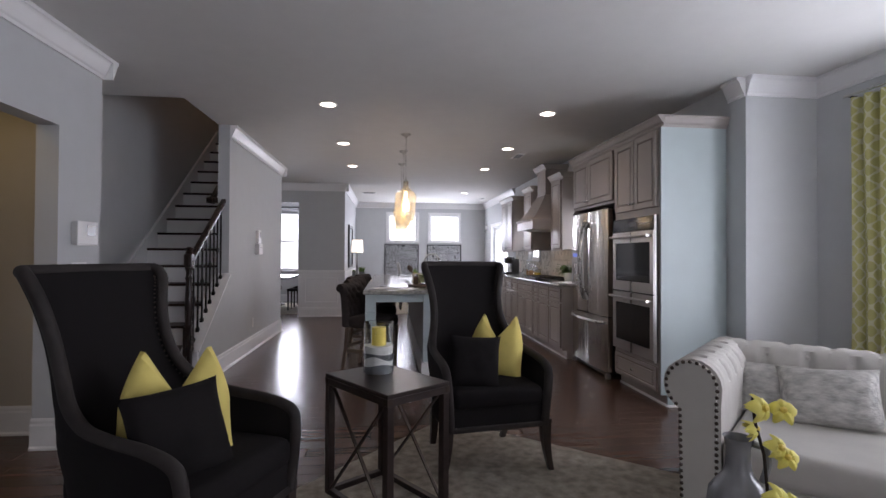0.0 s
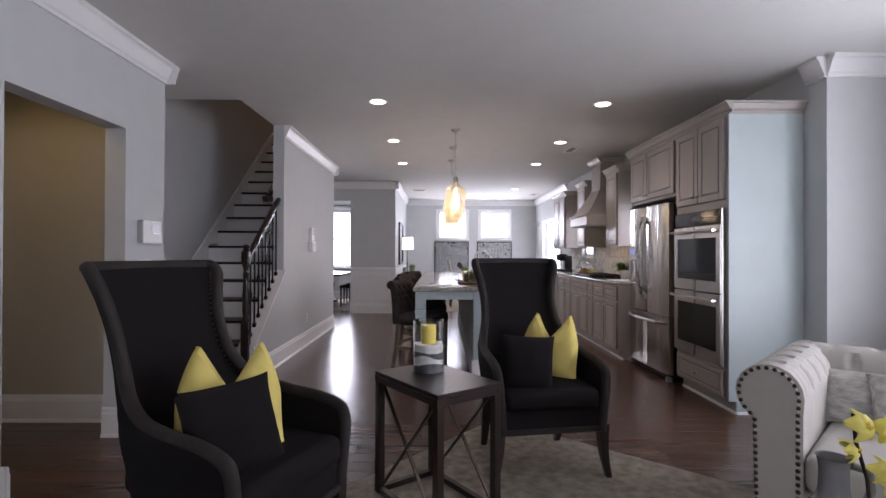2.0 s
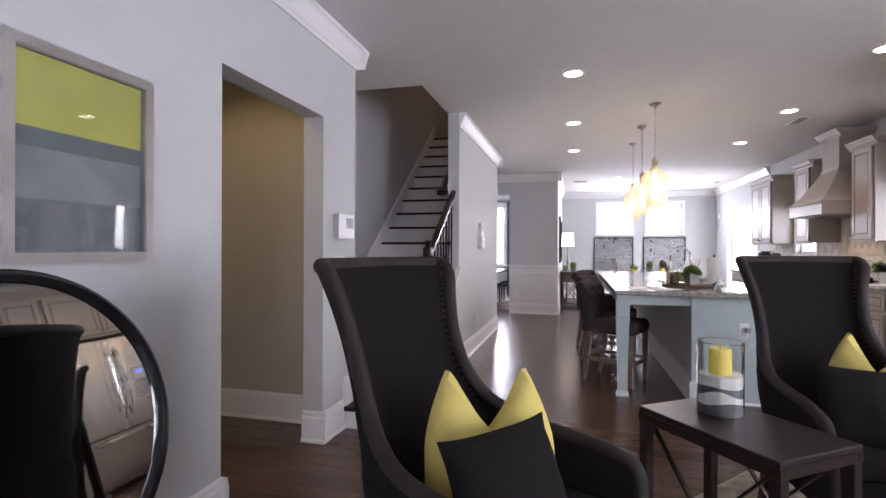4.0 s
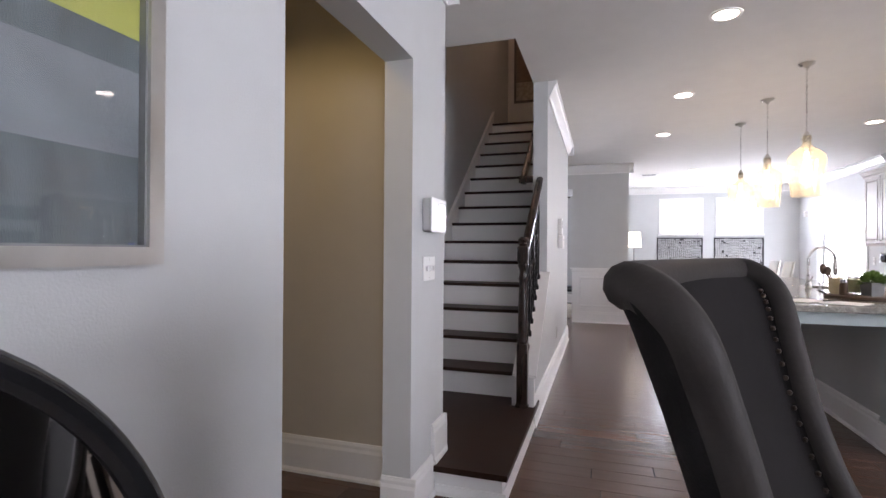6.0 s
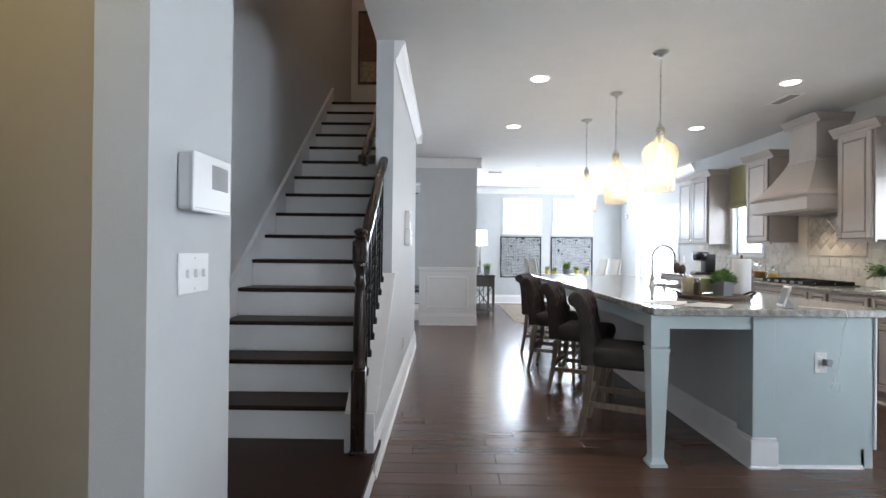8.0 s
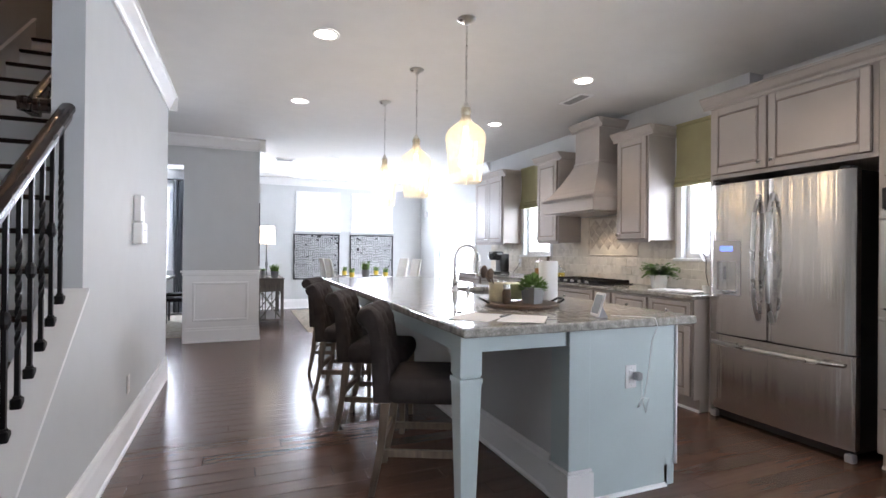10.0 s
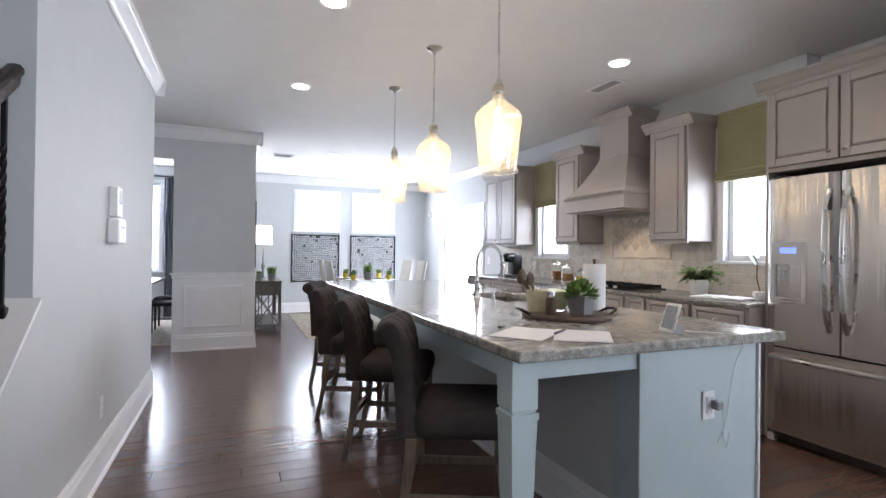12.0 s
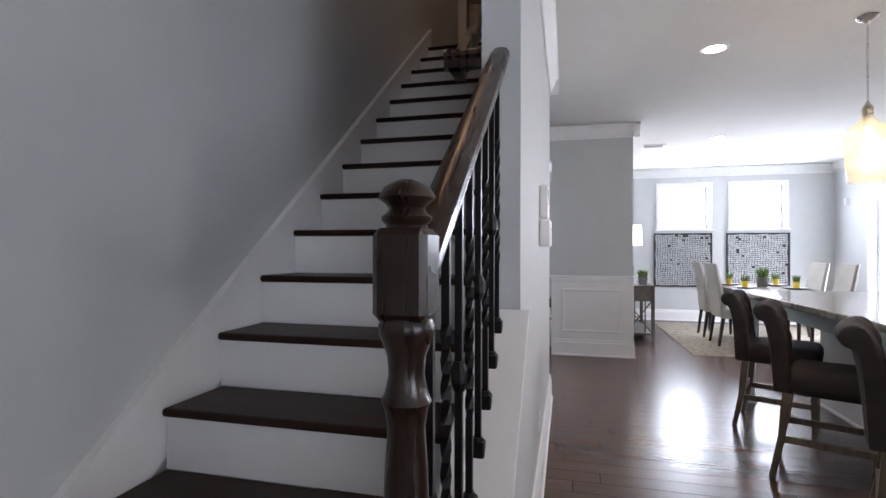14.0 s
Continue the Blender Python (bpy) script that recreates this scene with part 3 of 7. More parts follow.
for k in range(15):
    y, z = T0Y + k * RUN, T0Z + k * RISE
    part("riser", bx(xl, xr, y + 0.024, y + 0.040, (LAND if k == 0 else z - RISE), z - 0.028), "trim_white", stairs)
    if k < 14:
        part("tread", box(nb(), xl, xr, y, y + RUN + 0.024, z - 0.028, z, 0.009, 2), "stair_wood", stairs)
part("upper_nosing", box(nb(), xl, xr, T0Y + 14 * RUN, 9.92, 3.115, 3.143, 0.009, 2), "stair_wood", stairs)
# wall skirt following the treads
s = RISE / RUN
y0, y1 = 5.95, 9.9
zt = lambda y: T0Z + (y - T0Y) * s + 0.10
bm = prism(nb(), [(5.13, LAND), (6.1, LAND), (9.9, zt(9.9) - 0.5), (9.9, zt(9.9)), (y0 + 0.06, zt(y0 + 0.06)), (5.13, LAND + 0.2)], "x", -3.119, -3.097)
part("wall_skirt", bm, "trim_white", stairs)
bm = prism(nb(), [(y0 + 0.06, zt(y0 + 0.06)), (9.9, zt(9.9)), (9.9, zt(9.9) + 0.022), (y0 + 0.06, zt(y0 + 0.06) + 0.022)], "x", -3.119, -3.088)
part("skirt_cap", bm, "trim_white", stairs)
# inner stringer and cap on the knee wall
ks = (1.04 - 0.36) / (6.945 - 6.04)
kz = lambda y: 0.36 + (y - 6.04) * ks
bm = prism(nb(), [(6.02, kz(6.02)), (6.943, kz(6.943)), (6.943, kz(6.943) + 0.022), (6.02, kz(6.02) + 0.022)], "x", -2.125, -1.958)
part("knee_wall_cap", bm, "trim_white", stairs)
bm = bx(-2.125, -1.97, 6.0, 6.04, 0.152, 0.36)
part("knee_wall_end", bm, "trim_white", stairs)
# newel post: square base, turned shaft, square block, turned cap
newel = thing("newel_post", pose(-2.05, 6.0, LAND), "dark stained turned wooden newel post at the stair foot", "newel post")
NZ = 1.340 - LAND
bm = box(nb(), -0.037, 0.037, -0.037, 0.037, 0.0, 0.443, 0.004)
box(bm, -0.046, 0.046, -0.046, 0.046, 0.0, 0.022, 0.006)
part("base_block", bm, "rail_wood", newel)
bm = lathe(nb(), [(0.034, 0.443), (0.038, 0.455), (0.032, 0.468), (0.027, 0.485), (0.031, 0.51), (0.034, 0.56), (0.033, 0.68), (0.029, 0.80), (0.025, 0.86), (0.029, 0.885), (0.034, 0.895), (0.029, 0.905), (0.024, 0.93), (0.026, 0.955), (0.037, 0.985), (0.038, 0.995), (0.033, 1.005)], 24)
part("turned_shaft", bm, "rail_wood", newel, smooth=True)
part("upper_block", box(nb(), -0.037, 0.037, -0.037, 0.037, 1.003, 1.123, 0.009), "rail_wood", newel)
bm = lathe(nb(), [(0.029, 1.122), (0.027, 1.127), (0.033, 1.133), (0.034, 1.138), (0.026, 1.145), (0.024, 1.150), (0.028, 1.155), (0.038, 1.163), (0.037, 1.168), (0.031, 1.177), (0.019, 1.184), (0.008, NZ), (0.0, NZ)], 24)
part("turned_cap", bm, "rail_wood", newel, smooth=True)
# handrail
rail = thing("handrail", pose(0, 0, 0), "glossy dark stained wooden handrail rising along the stairs", "handrail")


def rail_prism(bm, a, b, w=0.062, h=0.062):
    """Rounded rail section swept from a to b."""
    a, b = Vector(a), Vector(b)
    prof = [(-0.3, -0.5), (0.3, -0.5), (0.34, -0.1), (0.5, 0.05), (0.48, 0.28), (0.3, 0.46), (0, 0.5), (-0.3, 0.46), (-0.48, 0.28), (-0.5, 0.05), (-0.34, -0.1)]
    t = (b - a).normalized()
    sd = t.cross(Vector((0, 0, 1))).normalized()
    u = sd.cross(t)
    q = [[bm.verts.new(p + sd * x * w + u * z * h) for x, z in prof] for p in (a, b)]
    n = len(prof)
    bm.faces.new(q[0]), bm.faces.new(q[1][::-1])
    for i in range(n):
        bm.faces.new((q[0][i], q[1][i], q[1][(i + 1) % n], q[0][(i + 1) % n]))
    return bm


RA, RB = (-2.05, 6.03, 1.20), (-2.05, 7.0, 1.90)
part("lower_rail", rail_prism(nb(), RA, RB), "rail_wood", rail, smooth=True)
part("rail_return", rail_prism(rail_prism(nb(), (-2.02, 6.985, 1.885), (-2.24, 6.985, 1.885)), (-2.21, 6.96, 1.885), (-2.21, 7.10, 1.885)), "rail_wood", rail, smooth=True)
part("upper_rail", rail_prism(nb(), (-2.21, 7.06, 1.90), (-2.21, 9.75, 1.90 + 2.69 * s)), "rail_wood", rail, smooth=True)
for yy in (7.6, 9.2):
    zz = 1.90 + (yy - 7.06) * s
    part("rail_bracket", tube(nb(), [(-2.21, yy, zz - 0.03), (-2.2, yy, zz - 0.07), (-2.112, yy, zz - 0.08)], 0.008), "nickel", rail)
# iron balusters with square shoes
rs = (RB[2] - RA[2]) / (RB[1] - RA[1])


def baluster(y, twist):
    z0, z1 = kz(y) + 0.022, RA[2] + (y - RA[1]) * rs - 0.02
    root = thing("baluster", pose(-2.05, y, z0), "black wrought iron baluster with square shoe", "baluster", "stair balusters")
    bm = nb()
    n = 36
    rings = []
    for i in range(n + 1):
        f = i / n
        a = math.pi / 4
        if twist and 0.25 < f < 0.75:
            a += (f - 0.25) / 0.5 * math.pi * 4
        elif twist and f >= 0.75:
            a += math.pi * 4
        rings.append([bm.verts.new((0.0105 * math.cos(a + j * math.pi / 2), 0.0105 * math.sin(a + j * math.pi / 2), f * (z1 - z0))) for j in range(4)])
    for p, q in zip(rings, rings[1:]):
        for j in range(4):
            bm.faces.new((p[j], p[(j + 1) % 4], q[(j + 1) % 4], q[j]))
    bm.faces.new(rings[0][::-1]), bm.faces.new(rings[-1])
    part("bar", bm, "black_iron", root)
    bm = box(nb(), -0.017, 0.017, -0.017, 0.017, -0.012, 0.028, 0.004)
    lathe(bm, [(0.015, 0.026), (0.012, 0.036), (0.010, 0.036)], 8)
    part("shoe", bm, "black_iron", root)
    if not twist:
        part("knuckle", lathe(nb(), [(0.011, (z1 - z0) * 0.5 - 0.03), (0.018, (z1 - z0) * 0.5 - 0.012), (0.018, (z1 - z0) * 0.5 + 0.012), (0.011, (z1 - z0) * 0.5 + 0.03)], 10), "black_iron", root)


for i in range(8):
    baluster(6.873 - i * 0.1085, i % 2 == 0)
# upstairs: picture and sconce
up_pic = thing("framed_picture", pose(-2.80, 11.196, 4.42), "brown landscape picture in a dark wooden frame", "picture")
part("frame", panel((-0.21, 0.21), (-0.58, 0.58), [(-0.17, 0.17, -0.54, 0.54)], lambda u, v, d: (u, -0.002 - d, v), 0.025), "dark_wood", up_pic)
part("canvas_upper", bx(-0.17, 0.17, -0.014, -0.004, -0.22, 0.54), "board_wood", up_pic)
part("canvas_lower", bx(-0.17, 0.17, -0.014, -0.004, -0.54, -0.22), "rug_wool", up_pic)
sc = thing("wall_sconce", pose(-3.118, 8.6, 4.62), "small lit wall sconce above the stairs", "wall lamp")
part("back_plate", box(nb(), 0, 0.02, -0.05, 0.05, -0.1, 0.08, 0.006), "brass_dark", sc)
part("arm", tube(nb(), [(0.02, 0, -0.04), (0.1, 0, -0.06), (0.12, 0, 0.0)], 0.008), "brass_dark", sc)
part("shade", lathe(nb(), [(0.035, 0.0), (0.06, 0.12), (0.057, 0.12), (0.032, 0.004)], 18, 0.12, 0), "bulb_glow", sc, "glowing glass shade", smooth=True)

# ---- kitchen ----
def raised_door(parent, name, xf, y0, y1, z0, z1, knob=None, material="cabinet_taupe", drawer=False):
    """A door or drawer front facing -x with its outer face at xf: frame, sunk groove, raised field, knob."""
    bm = box(nb(), xf, xf + 0.018, y0, y1, z0, z1, 0.004)
    r = 0.035 if drawer else 0.055
    d = part(name, bm, "cabinet_glaze" if material == "cabinet_taupe" else material, parent)
    bm = nb()
    for a, b, c, e in [(y0 + 0.004, y0 + r, z0 + 0.004, z1 - 0.004), (y1 - r, y1 - 0.004, z0 + 0.004, z1 - 0.004), (y0 + r, y1 - r, z0 + 0.004, z0 + r), (y0 + r, y1 - r, z1 - r, z1 - 0.004)]:
        box(bm, xf - 0.008, xf + 0.001, a, b, c, e, 0.003)
    part("door_frame" if not drawer else "drawer_frame", bm, material, d)
    if y1 - y0 > 2 * r + 0.05 and z1 - z0 > 2 * r + 0.03:
        part("raised_panel", box(nb(), xf - 0.007, xf + 0.001, y0 + r + 0.014, y1 - r - 0.014, z0 + r + 0.014, z1 - r - 0.014, 0.006), material, d)
    if knob:
        ky, kz_ = knob
        k = part("knob", lathe(nb(), [(0.006, 0), (0.006, 0.014), (0.014, 0.02), (0.015, 0.026), (0.009, 0.031), (0.0, 0.032)], 12), "nickel", d, "brushed nickel knob", smooth=True)
        k.matrix_local = pose(xf - 0.007, ky, kz_, 0, -90, 0)
    return d


CABCROWN = [(0, 0), (0.01, 0), (0.012, 0.02), (0.03, 0.035), (0.05, 0.07), (0.06, 0.075), (0.06, 0.09), (0, 0.09)]


def cab_crown(parent, xf, xb, y0, y1, z, ends=(True, True), material="cabinet_taupe"):
    bm = nb()
    run_profile(bm, CABCROWN, (xf, y0 - (0.06 if ends[0] else 0)), (xf, y1 + (0.06 if ends[1] else 0)), (-1, 0), z)
    if ends[0]:
        run_profile(bm, CABCROWN, (xf - 0.0, y0), (xb, y0), (0, -1), z)
    if ends[1]:
        run_profile(bm, CABCROWN, (xf - 0.0, y1), (xb, y1), (0, 1), z)
    part("crown", bm, material, parent)


# oven tower
TX, T0, T1, TB = 2.10, 5.09, 5.93, 2.695
tower = thing("oven_cabinet", pose(0, 0, 0), "tall taupe painted oven cabinet with two upper doors", "cabinet")
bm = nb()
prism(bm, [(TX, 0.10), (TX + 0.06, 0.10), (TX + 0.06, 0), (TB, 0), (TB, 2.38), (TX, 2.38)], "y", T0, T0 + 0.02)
# taupe side in window light: the daylight blue is painted on
part("side_panel", bm, "island_daylit_paint", tower, "smooth side panel with blue daylight painted into its colour")
part("body", bx(TX, TB, T0 + 0.02, T1, 0.10, 2.38, 0.002), "cabinet_taupe", tower)
part("toe_kick", bx(TX + 0.06, TB, T0 + 0.02, T1, 0, 0.10), "cabinet_taupe", tower)
part("shoe_moulding", run_profile(run_profile(nb(), [(0, 0), (0.014, 0), (0.01, 0.014), (0, 0.018)], (TX + 0.06, T0), (TX + 0.06, T1), (-1, 0), 0), [(0, 0), (0.014, 0), (0.01, 0.014), (0, 0.018)], (TX + 0.06, T0), (TB, T0), (0, -1), 0), "trim_white", tower)
raised_door(tower, "door", TX - 0.019, T0 + 0.035, (T0 + T1) / 2 - 0.004, 1.70, 2.36, ((T0 + T1) / 2 - 0.035, 1.76))
raised_door(tower, "door", TX - 0.019, (T0 + T1) / 2 + 0.004, T1 - 0.03, 1.70, 2.36, ((T0 + T1) / 2 + 0.035, 1.76))
raised_door(tower, "drawer", TX - 0.019, T0 + 0.045, T1 - 0.04, 0.12, 0.33, ((T0 + T1) / 2, 0.225), drawer=True)
cab_crown(tower, TX, TB, T0, T1, 2.375, (True, False))
# double oven
oven = thing("double_oven", pose(0, 0, 0), "stainless steel double wall oven with dark glass doors", "oven")
OX, O0, O1 = TX - 0.012, T0 + 0.05, T1 - 0.03
part("oven_frame", bx(OX, OX + 0.011, O0, O1, 0.36, 1.635, 0.003), "black_plastic", oven)
ctl = part("control_panel", bx(OX - 0.022, OX, O0, O1, 1.51, 1.63, 0.004), "dark_glass", oven)
part("display", bx(OX - 0.0235, OX - 0.021, O0 + 0.30, O0 + 0.46, 1.55, 1.595), "black_plastic", ctl)
for i in range(6):
    part("button", bx(OX - 0.0245, OX - 0.0215, O0 + 0.05 + i * 0.035, O0 + 0.07 + i * 0.035, 1.562, 1.574), "grey_plastic", ctl)
part("trim_strip", bx(OX - 0.023, OX, O0 - 0.008, O0 - 0.001, 0.36, 1.635, 0.002), "steel", oven)
for z0, z1 in [(0.945, 1.50), (0.375, 0.93)]:
    leaf = part("oven_door", panel((O0, O1), (z0, z1), [(O0 + 0.06, O1 - 0.06, z0 + 0.09, z1 - 0.10)], lambda u, v, d: (OX - 0.03 + d, u, v), 0.028), "steel", oven)
    part("glass_panel", bx(OX - 0.026, OX - 0.010, O0 + 0.062, O1 - 0.062, z0 + 0.092, z1 - 0.102), "dark_glass", leaf, "dark glass oven window")
    bm = tube(nb(), [(OX - 0.075, O0 + 0.02, z1 - 0.045), (OX - 0.078, (O0 + O1) / 2, z1 - 0.045), (OX - 0.075, O1 - 0.02, z1 - 0.045)], 0.013, 12)
    for yy in (O0 + 0.035, O1 - 0.035):
        tube(bm, [(OX - 0.03, yy, z1 - 0.045), (OX - 0.075, yy, z1 - 0.045)], 0.010, 10)
    part("handle", bm, "steel", leaf, "round steel handle", smooth=True)
part("badge", lathe(nb(), [(0.014, 0), (0.014, 0.002), (0.0, 0.002)], 16), "chrome", oven).matrix_local = pose(OX - 0.03, (O0 + O1) / 2, 0.42, 0, -90, 0)

# cabinet over the fridge with side panels
FX0, F0, F1 = 2.10, T1 + 0.0, 7.04
fcab = thing("fridge_cabinet", pose(0, 0, 0), "taupe cabinet with two doors above the fridge", "cabinet")
part("body", bx(FX0, TB, F0 + 0.002, F1, 1.82, 2.38, 0.002), "cabinet_taupe", fcab)
part("side_panel", bx(FX0, KW - 0.002, F1 - 0.018, F1, 0.0, 1.82), "cabinet_taupe", fcab)
mid = 6.575
raised_door(fcab, "door", FX0 - 0.019, F0 + 0.03, mid - 0.004, 1.85, 2.36, (mid - 0.045, 1.90))
raised_door(fcab, "door", FX0 - 0.019, mid + 0.004, F1 - 0.025, 1.85, 2.36, (mid + 0.045, 1.90))
cab_crown(fcab, FX0, TB, F0, F1, 2.375, (False, True))

# fridge
fr = thing("fridge", pose(0, 0, 0), "stainless steel french door fridge with bottom freezer drawer", "fridge")
R0, R1, RM, RX = 6.02, 6.995, 6.555, 2.05
part("cabinet_body", bx(RX + 0.06, 2.66, R0 + 0.01, R1 - 0.01, 0.05, 1.76, 0.004), "black_plastic", fr)


def bowed(bm, y0, y1, z0, z1, xf, bow, depth, n=10):
    """A door with a gently bowed front and rounded edges."""
    def x_at(f):
        return xf - bow * math.sin(math.pi * f)
    pts = [(x_at(i / n) + (0.012 if i in (0, n) else 0), y0 + (y1 - y0) * i / n) for i in range(n + 1)] + [(xf + depth, y1), (xf + depth, y0)]
    prism(bm, pts, "z", z0, z1)
    return bm


dl = part("fridge_door", bowed(nb(), RM + 0.003, R1, 0.645, 1.765, RX, 0.014, 0.06), "steel_door", fr, smooth=True)
dr = part("fridge_door", bowed(nb(), R0, RM - 0.003, 0.645, 1.765, RX, 0.014, 0.06), "steel_door", fr, smooth=True)
dz = part("freezer_drawer", bowed(nb(), R0, R1, 0.075, 0.635, RX, 0.016, 0.06), "steel_door", fr, smooth=True)


def bow_handle(parent, a, b, out, bow):
    a, b = Vector(a), Vector(b)
    pts = []
    for i in range(13):
        f = i / 12
        p = a.lerp(b, f)
        p.x -= out * min(1, f * 8, (1 - f) * 8) + bow * math.sin(math.pi * f)
        pts.append(p)
    part("handle", tube(nb(), pts, 0.014, 10), "nickel", parent, "curved brushed metal handle", smooth=True)


bow_handle(dl, (RX - 0.005, RM + 0.05, 0.78), (RX - 0.005, RM + 0.05, 1.66), 0.035, 0.03)
bow_handle(dr, (RX - 0.005, RM - 0.05, 0.78), (RX - 0.005, RM - 0.05, 1.66), 0.035, 0.03)
bow_handle(dz, (RX - 0.005, R0 + 0.05, 0.575), (RX - 0.005, R1 - 0.03, 0.575), 0.035, 0.022)
# water dispenser
dsp = part("dispenser", panel((R1 - 0.26, R1 - 0.04), (0.94, 1.34), [(R1 - 0.235, R1 - 0.065, 0.97, 1.19)], lambda u, v, d: (RX - 0.018 + d, u, v), 0.03), "silver_plastic", dl, "grey plastic water dispenser with lit display")
part("recess", bx(RX - 0.005, RX + 0.012, R1 - 0.24, R1 - 0.06, 0.96, 1.20), "black_plastic", dsp)
part("display", bx(RX - 0.0205, RX - 0.0175, R1 - 0.20, R1 - 0.10, 1.265, 1.30), glow("display_blue", (0.15, 0.25, 1.0), 1.2), dsp)
part("drip_tray", bx(RX - 0.028, RX + 0.0, R1 - 0.23, R1 - 0.07, 0.955, 0.968), "nickel", dsp)
part("paddle", bx(RX - 0.012, RX - 0.006, R1 - 0.18, R1 - 0.12, 1.05, 1.15, 0.003), "grey_plastic", dsp)
part("kick_grille", bx(RX + 0.04, RX + 0.07, R0 + 0.02, R1 - 0.02, 0.012, 0.07), "black_plastic", fr)
for yy in (R0 + 0.03, R1 - 0.03):
    part("roller_foot", bx(RX + 0.0, RX + 0.05, yy - 0.025, yy + 0.025, 0.0, 0.05, 0.006), "grey_plastic", fr)
for yy in (R0 + 0.06, R1 - 0.06):
    part("hinge_cover", bx(RX + 0.0, RX + 0.09, yy - 0.03, yy + 0.03, 1.76, 1.785, 0.006), "black_plastic", fr)

# base cabinets along the wall
BX = 1.945
units = [(7.045, 7.50, "1"), (7.50, 7.95, "1"), (7.95, 8.20, "1"), (8.20, 9.08, "2"), (9.08, 9.45, "1"), (9.45, 9.9, "1"), (9.9, 10.7, "2"), (10.7, 11.5, "2")]
for a, b, k in units:
    u = thing("base_cabinet", pose(0, 0, 0), "taupe base cabinet with raised panel doors and drawer", "cabinet", "kitchen base cabinets")
    part("body", bx(BX, KW - 0.001, a + 0.001, b - 0.001, 0.10, 0.885), "cabinet_taupe", u)
    part("toe_kick", bx(BX + 0.06, KW - 0.001, a, b, 0, 0.10), "cabinet_taupe", u)
    part("shoe_moulding", run_profile(nb(), [(0, 0), (0.014, 0), (0.01, 0.014), (0, 0.018)], (BX + 0.06, a), (BX + 0.06, b), (-1, 0), 0), "trim_white", u)
    raised_door(u, "drawer", BX - 0.019, a + 0.018, b - 0.018, 0.70, 0.865, ((a + b) / 2, 0.78), drawer=True)
    if k == "1":
        raised_door(u, "door", BX - 0.019, a + 0.018, b - 0.018, 0.125, 0.68, (b - 0.05, 0.62))
    else:
        m = (a + b) / 2
        raised_door(u, "door", BX - 0.019, a + 0.018, m - 0.003, 0.125, 0.68, (m - 0.04, 0.62))
        raised_door(u, "door", BX - 0.019, m + 0.003, b - 0.018, 0.125, 0.68, (m + 0.04, 0.62))
bm = box(nb(), 1.912, KW - 0.001, 7.042, 11.53, 0.885, 0.915, 0.007, 2)
tagged(part("wall_worktop", bm, "granite"), "speckled grey granite worktop along the kitchen wall", "worktop")


# wall cabinets
def wall_cabinet(y0, y1, z0, z1, doors, label, xf=2.21):
    u = thing("wall_cabinet", pose(0, 0, 0), label, "cabinet", "kitchen wall cabinets")
    part("body", bx(xf, KW - 0.001, y0, y1, z0, z1, 0.002), "cabinet_taupe", u)
    w = (y1 - y0 - 0.024) / doors
    for i in range(doors):
        a = y0 + 0.012 + i * w
        b = a + w
        raised_door(u, "door", xf - 0.019, a + 0.003, b - 0.003, z0 + 0.012, z1 - 0.012, ((b - 0.035) if i == 0 else (a + 0.035), z0 + 0.06))
    cab_crown(u, xf, KW, y0, y1, z1 - 0.005)
    part("light_rail", bx(xf, xf + 0.02, y0, y1, z0 - 0.02, z0), "cabinet_taupe", u)


wall_cabinet(7.785, 8.195, 1.365, 2.36, 1, "single door taupe wall cabinet between window and hood")
wall_cabinet(9.20, 9.645, 1.365, 2.36, 1, "single door taupe wall cabinet between hood and window")
wall_cabinet(10.60, 11.50, 1.365, 2.36, 2, "two door taupe wall cabinet near the sliding door", 2.24)
# range hood
hood = thing("range_hood", pose(0, 0, 0), "taupe painted wooden range hood with flared body and chimney", "range hood")
H0, H1, HX = 8.21, 9.08, 1.915
bm = box(nb(), HX, KW - 0.001, H0, H1, 1.67, 1.80, 0.003)
run_profile(bm, [(0, 0), (0.012, 0), (0.02, 0.02), (0.02, 0.03), (0, 0.03)], (HX, H0), (HX, H1), (-1, 0), 1.795)
part("lower_band", bm, "cabinet_taupe", hood)
part("band_moulding", box(nb(), HX - 0.02, KW - 0.001, H0 - 0.005, H1 + 0.005, 1.80, 1.832, 0.008, 2), "cabinet_taupe", hood)
c0, c1, cx = 8.46, 8.86, 2.19
bm = nb()
n = 8
rings = []
for i in range(n + 1):
    f = i / n
    g = f ** 0.8
    xx, ya, yb, zz = HX + 0.01 + (cx - HX - 0.01) * g, H0 + 0.01 + (c0 - H0 - 0.01) * g, H1 - 0.01 + (c1 - H1 + 0.01) * g, 1.832 + f * 0.39
    rings.append([bm.verts.new(p) for p in [(xx, ya, zz), (xx, yb, zz), (KW - 0.001, yb, zz), (KW - 0.001, ya, zz)]])
for a, b in zip(rings, rings[1:]):
    for j in range(4):
        bm.faces.new((a[j], a[(j + 1) % 4], b[(j + 1) % 4], b[j]))
bm.faces.new(rings[0][::-1]), bm.faces.new(rings[-1])
part("flared_body", bm, "cabinet_taupe", hood)
part("chimney", bx(cx, KW - 0.001, c0, c1, 2.22, 2.60, 0.002), "cabinet_taupe", hood)
part("neck_moulding", box(nb(), cx - 0.014, KW - 0.001, c0 - 0.014, c1 + 0.014, 2.205, 2.235, 0.007), "cabinet_taupe", hood)
cab_crown(hood, cx, KW, c0, c1, 2.585)
part("vent_insert", bx(HX + 0.08, KW - 0.06, H0 + 0.06, H1 - 0.06, 1.662, 1.671), "steel", hood)
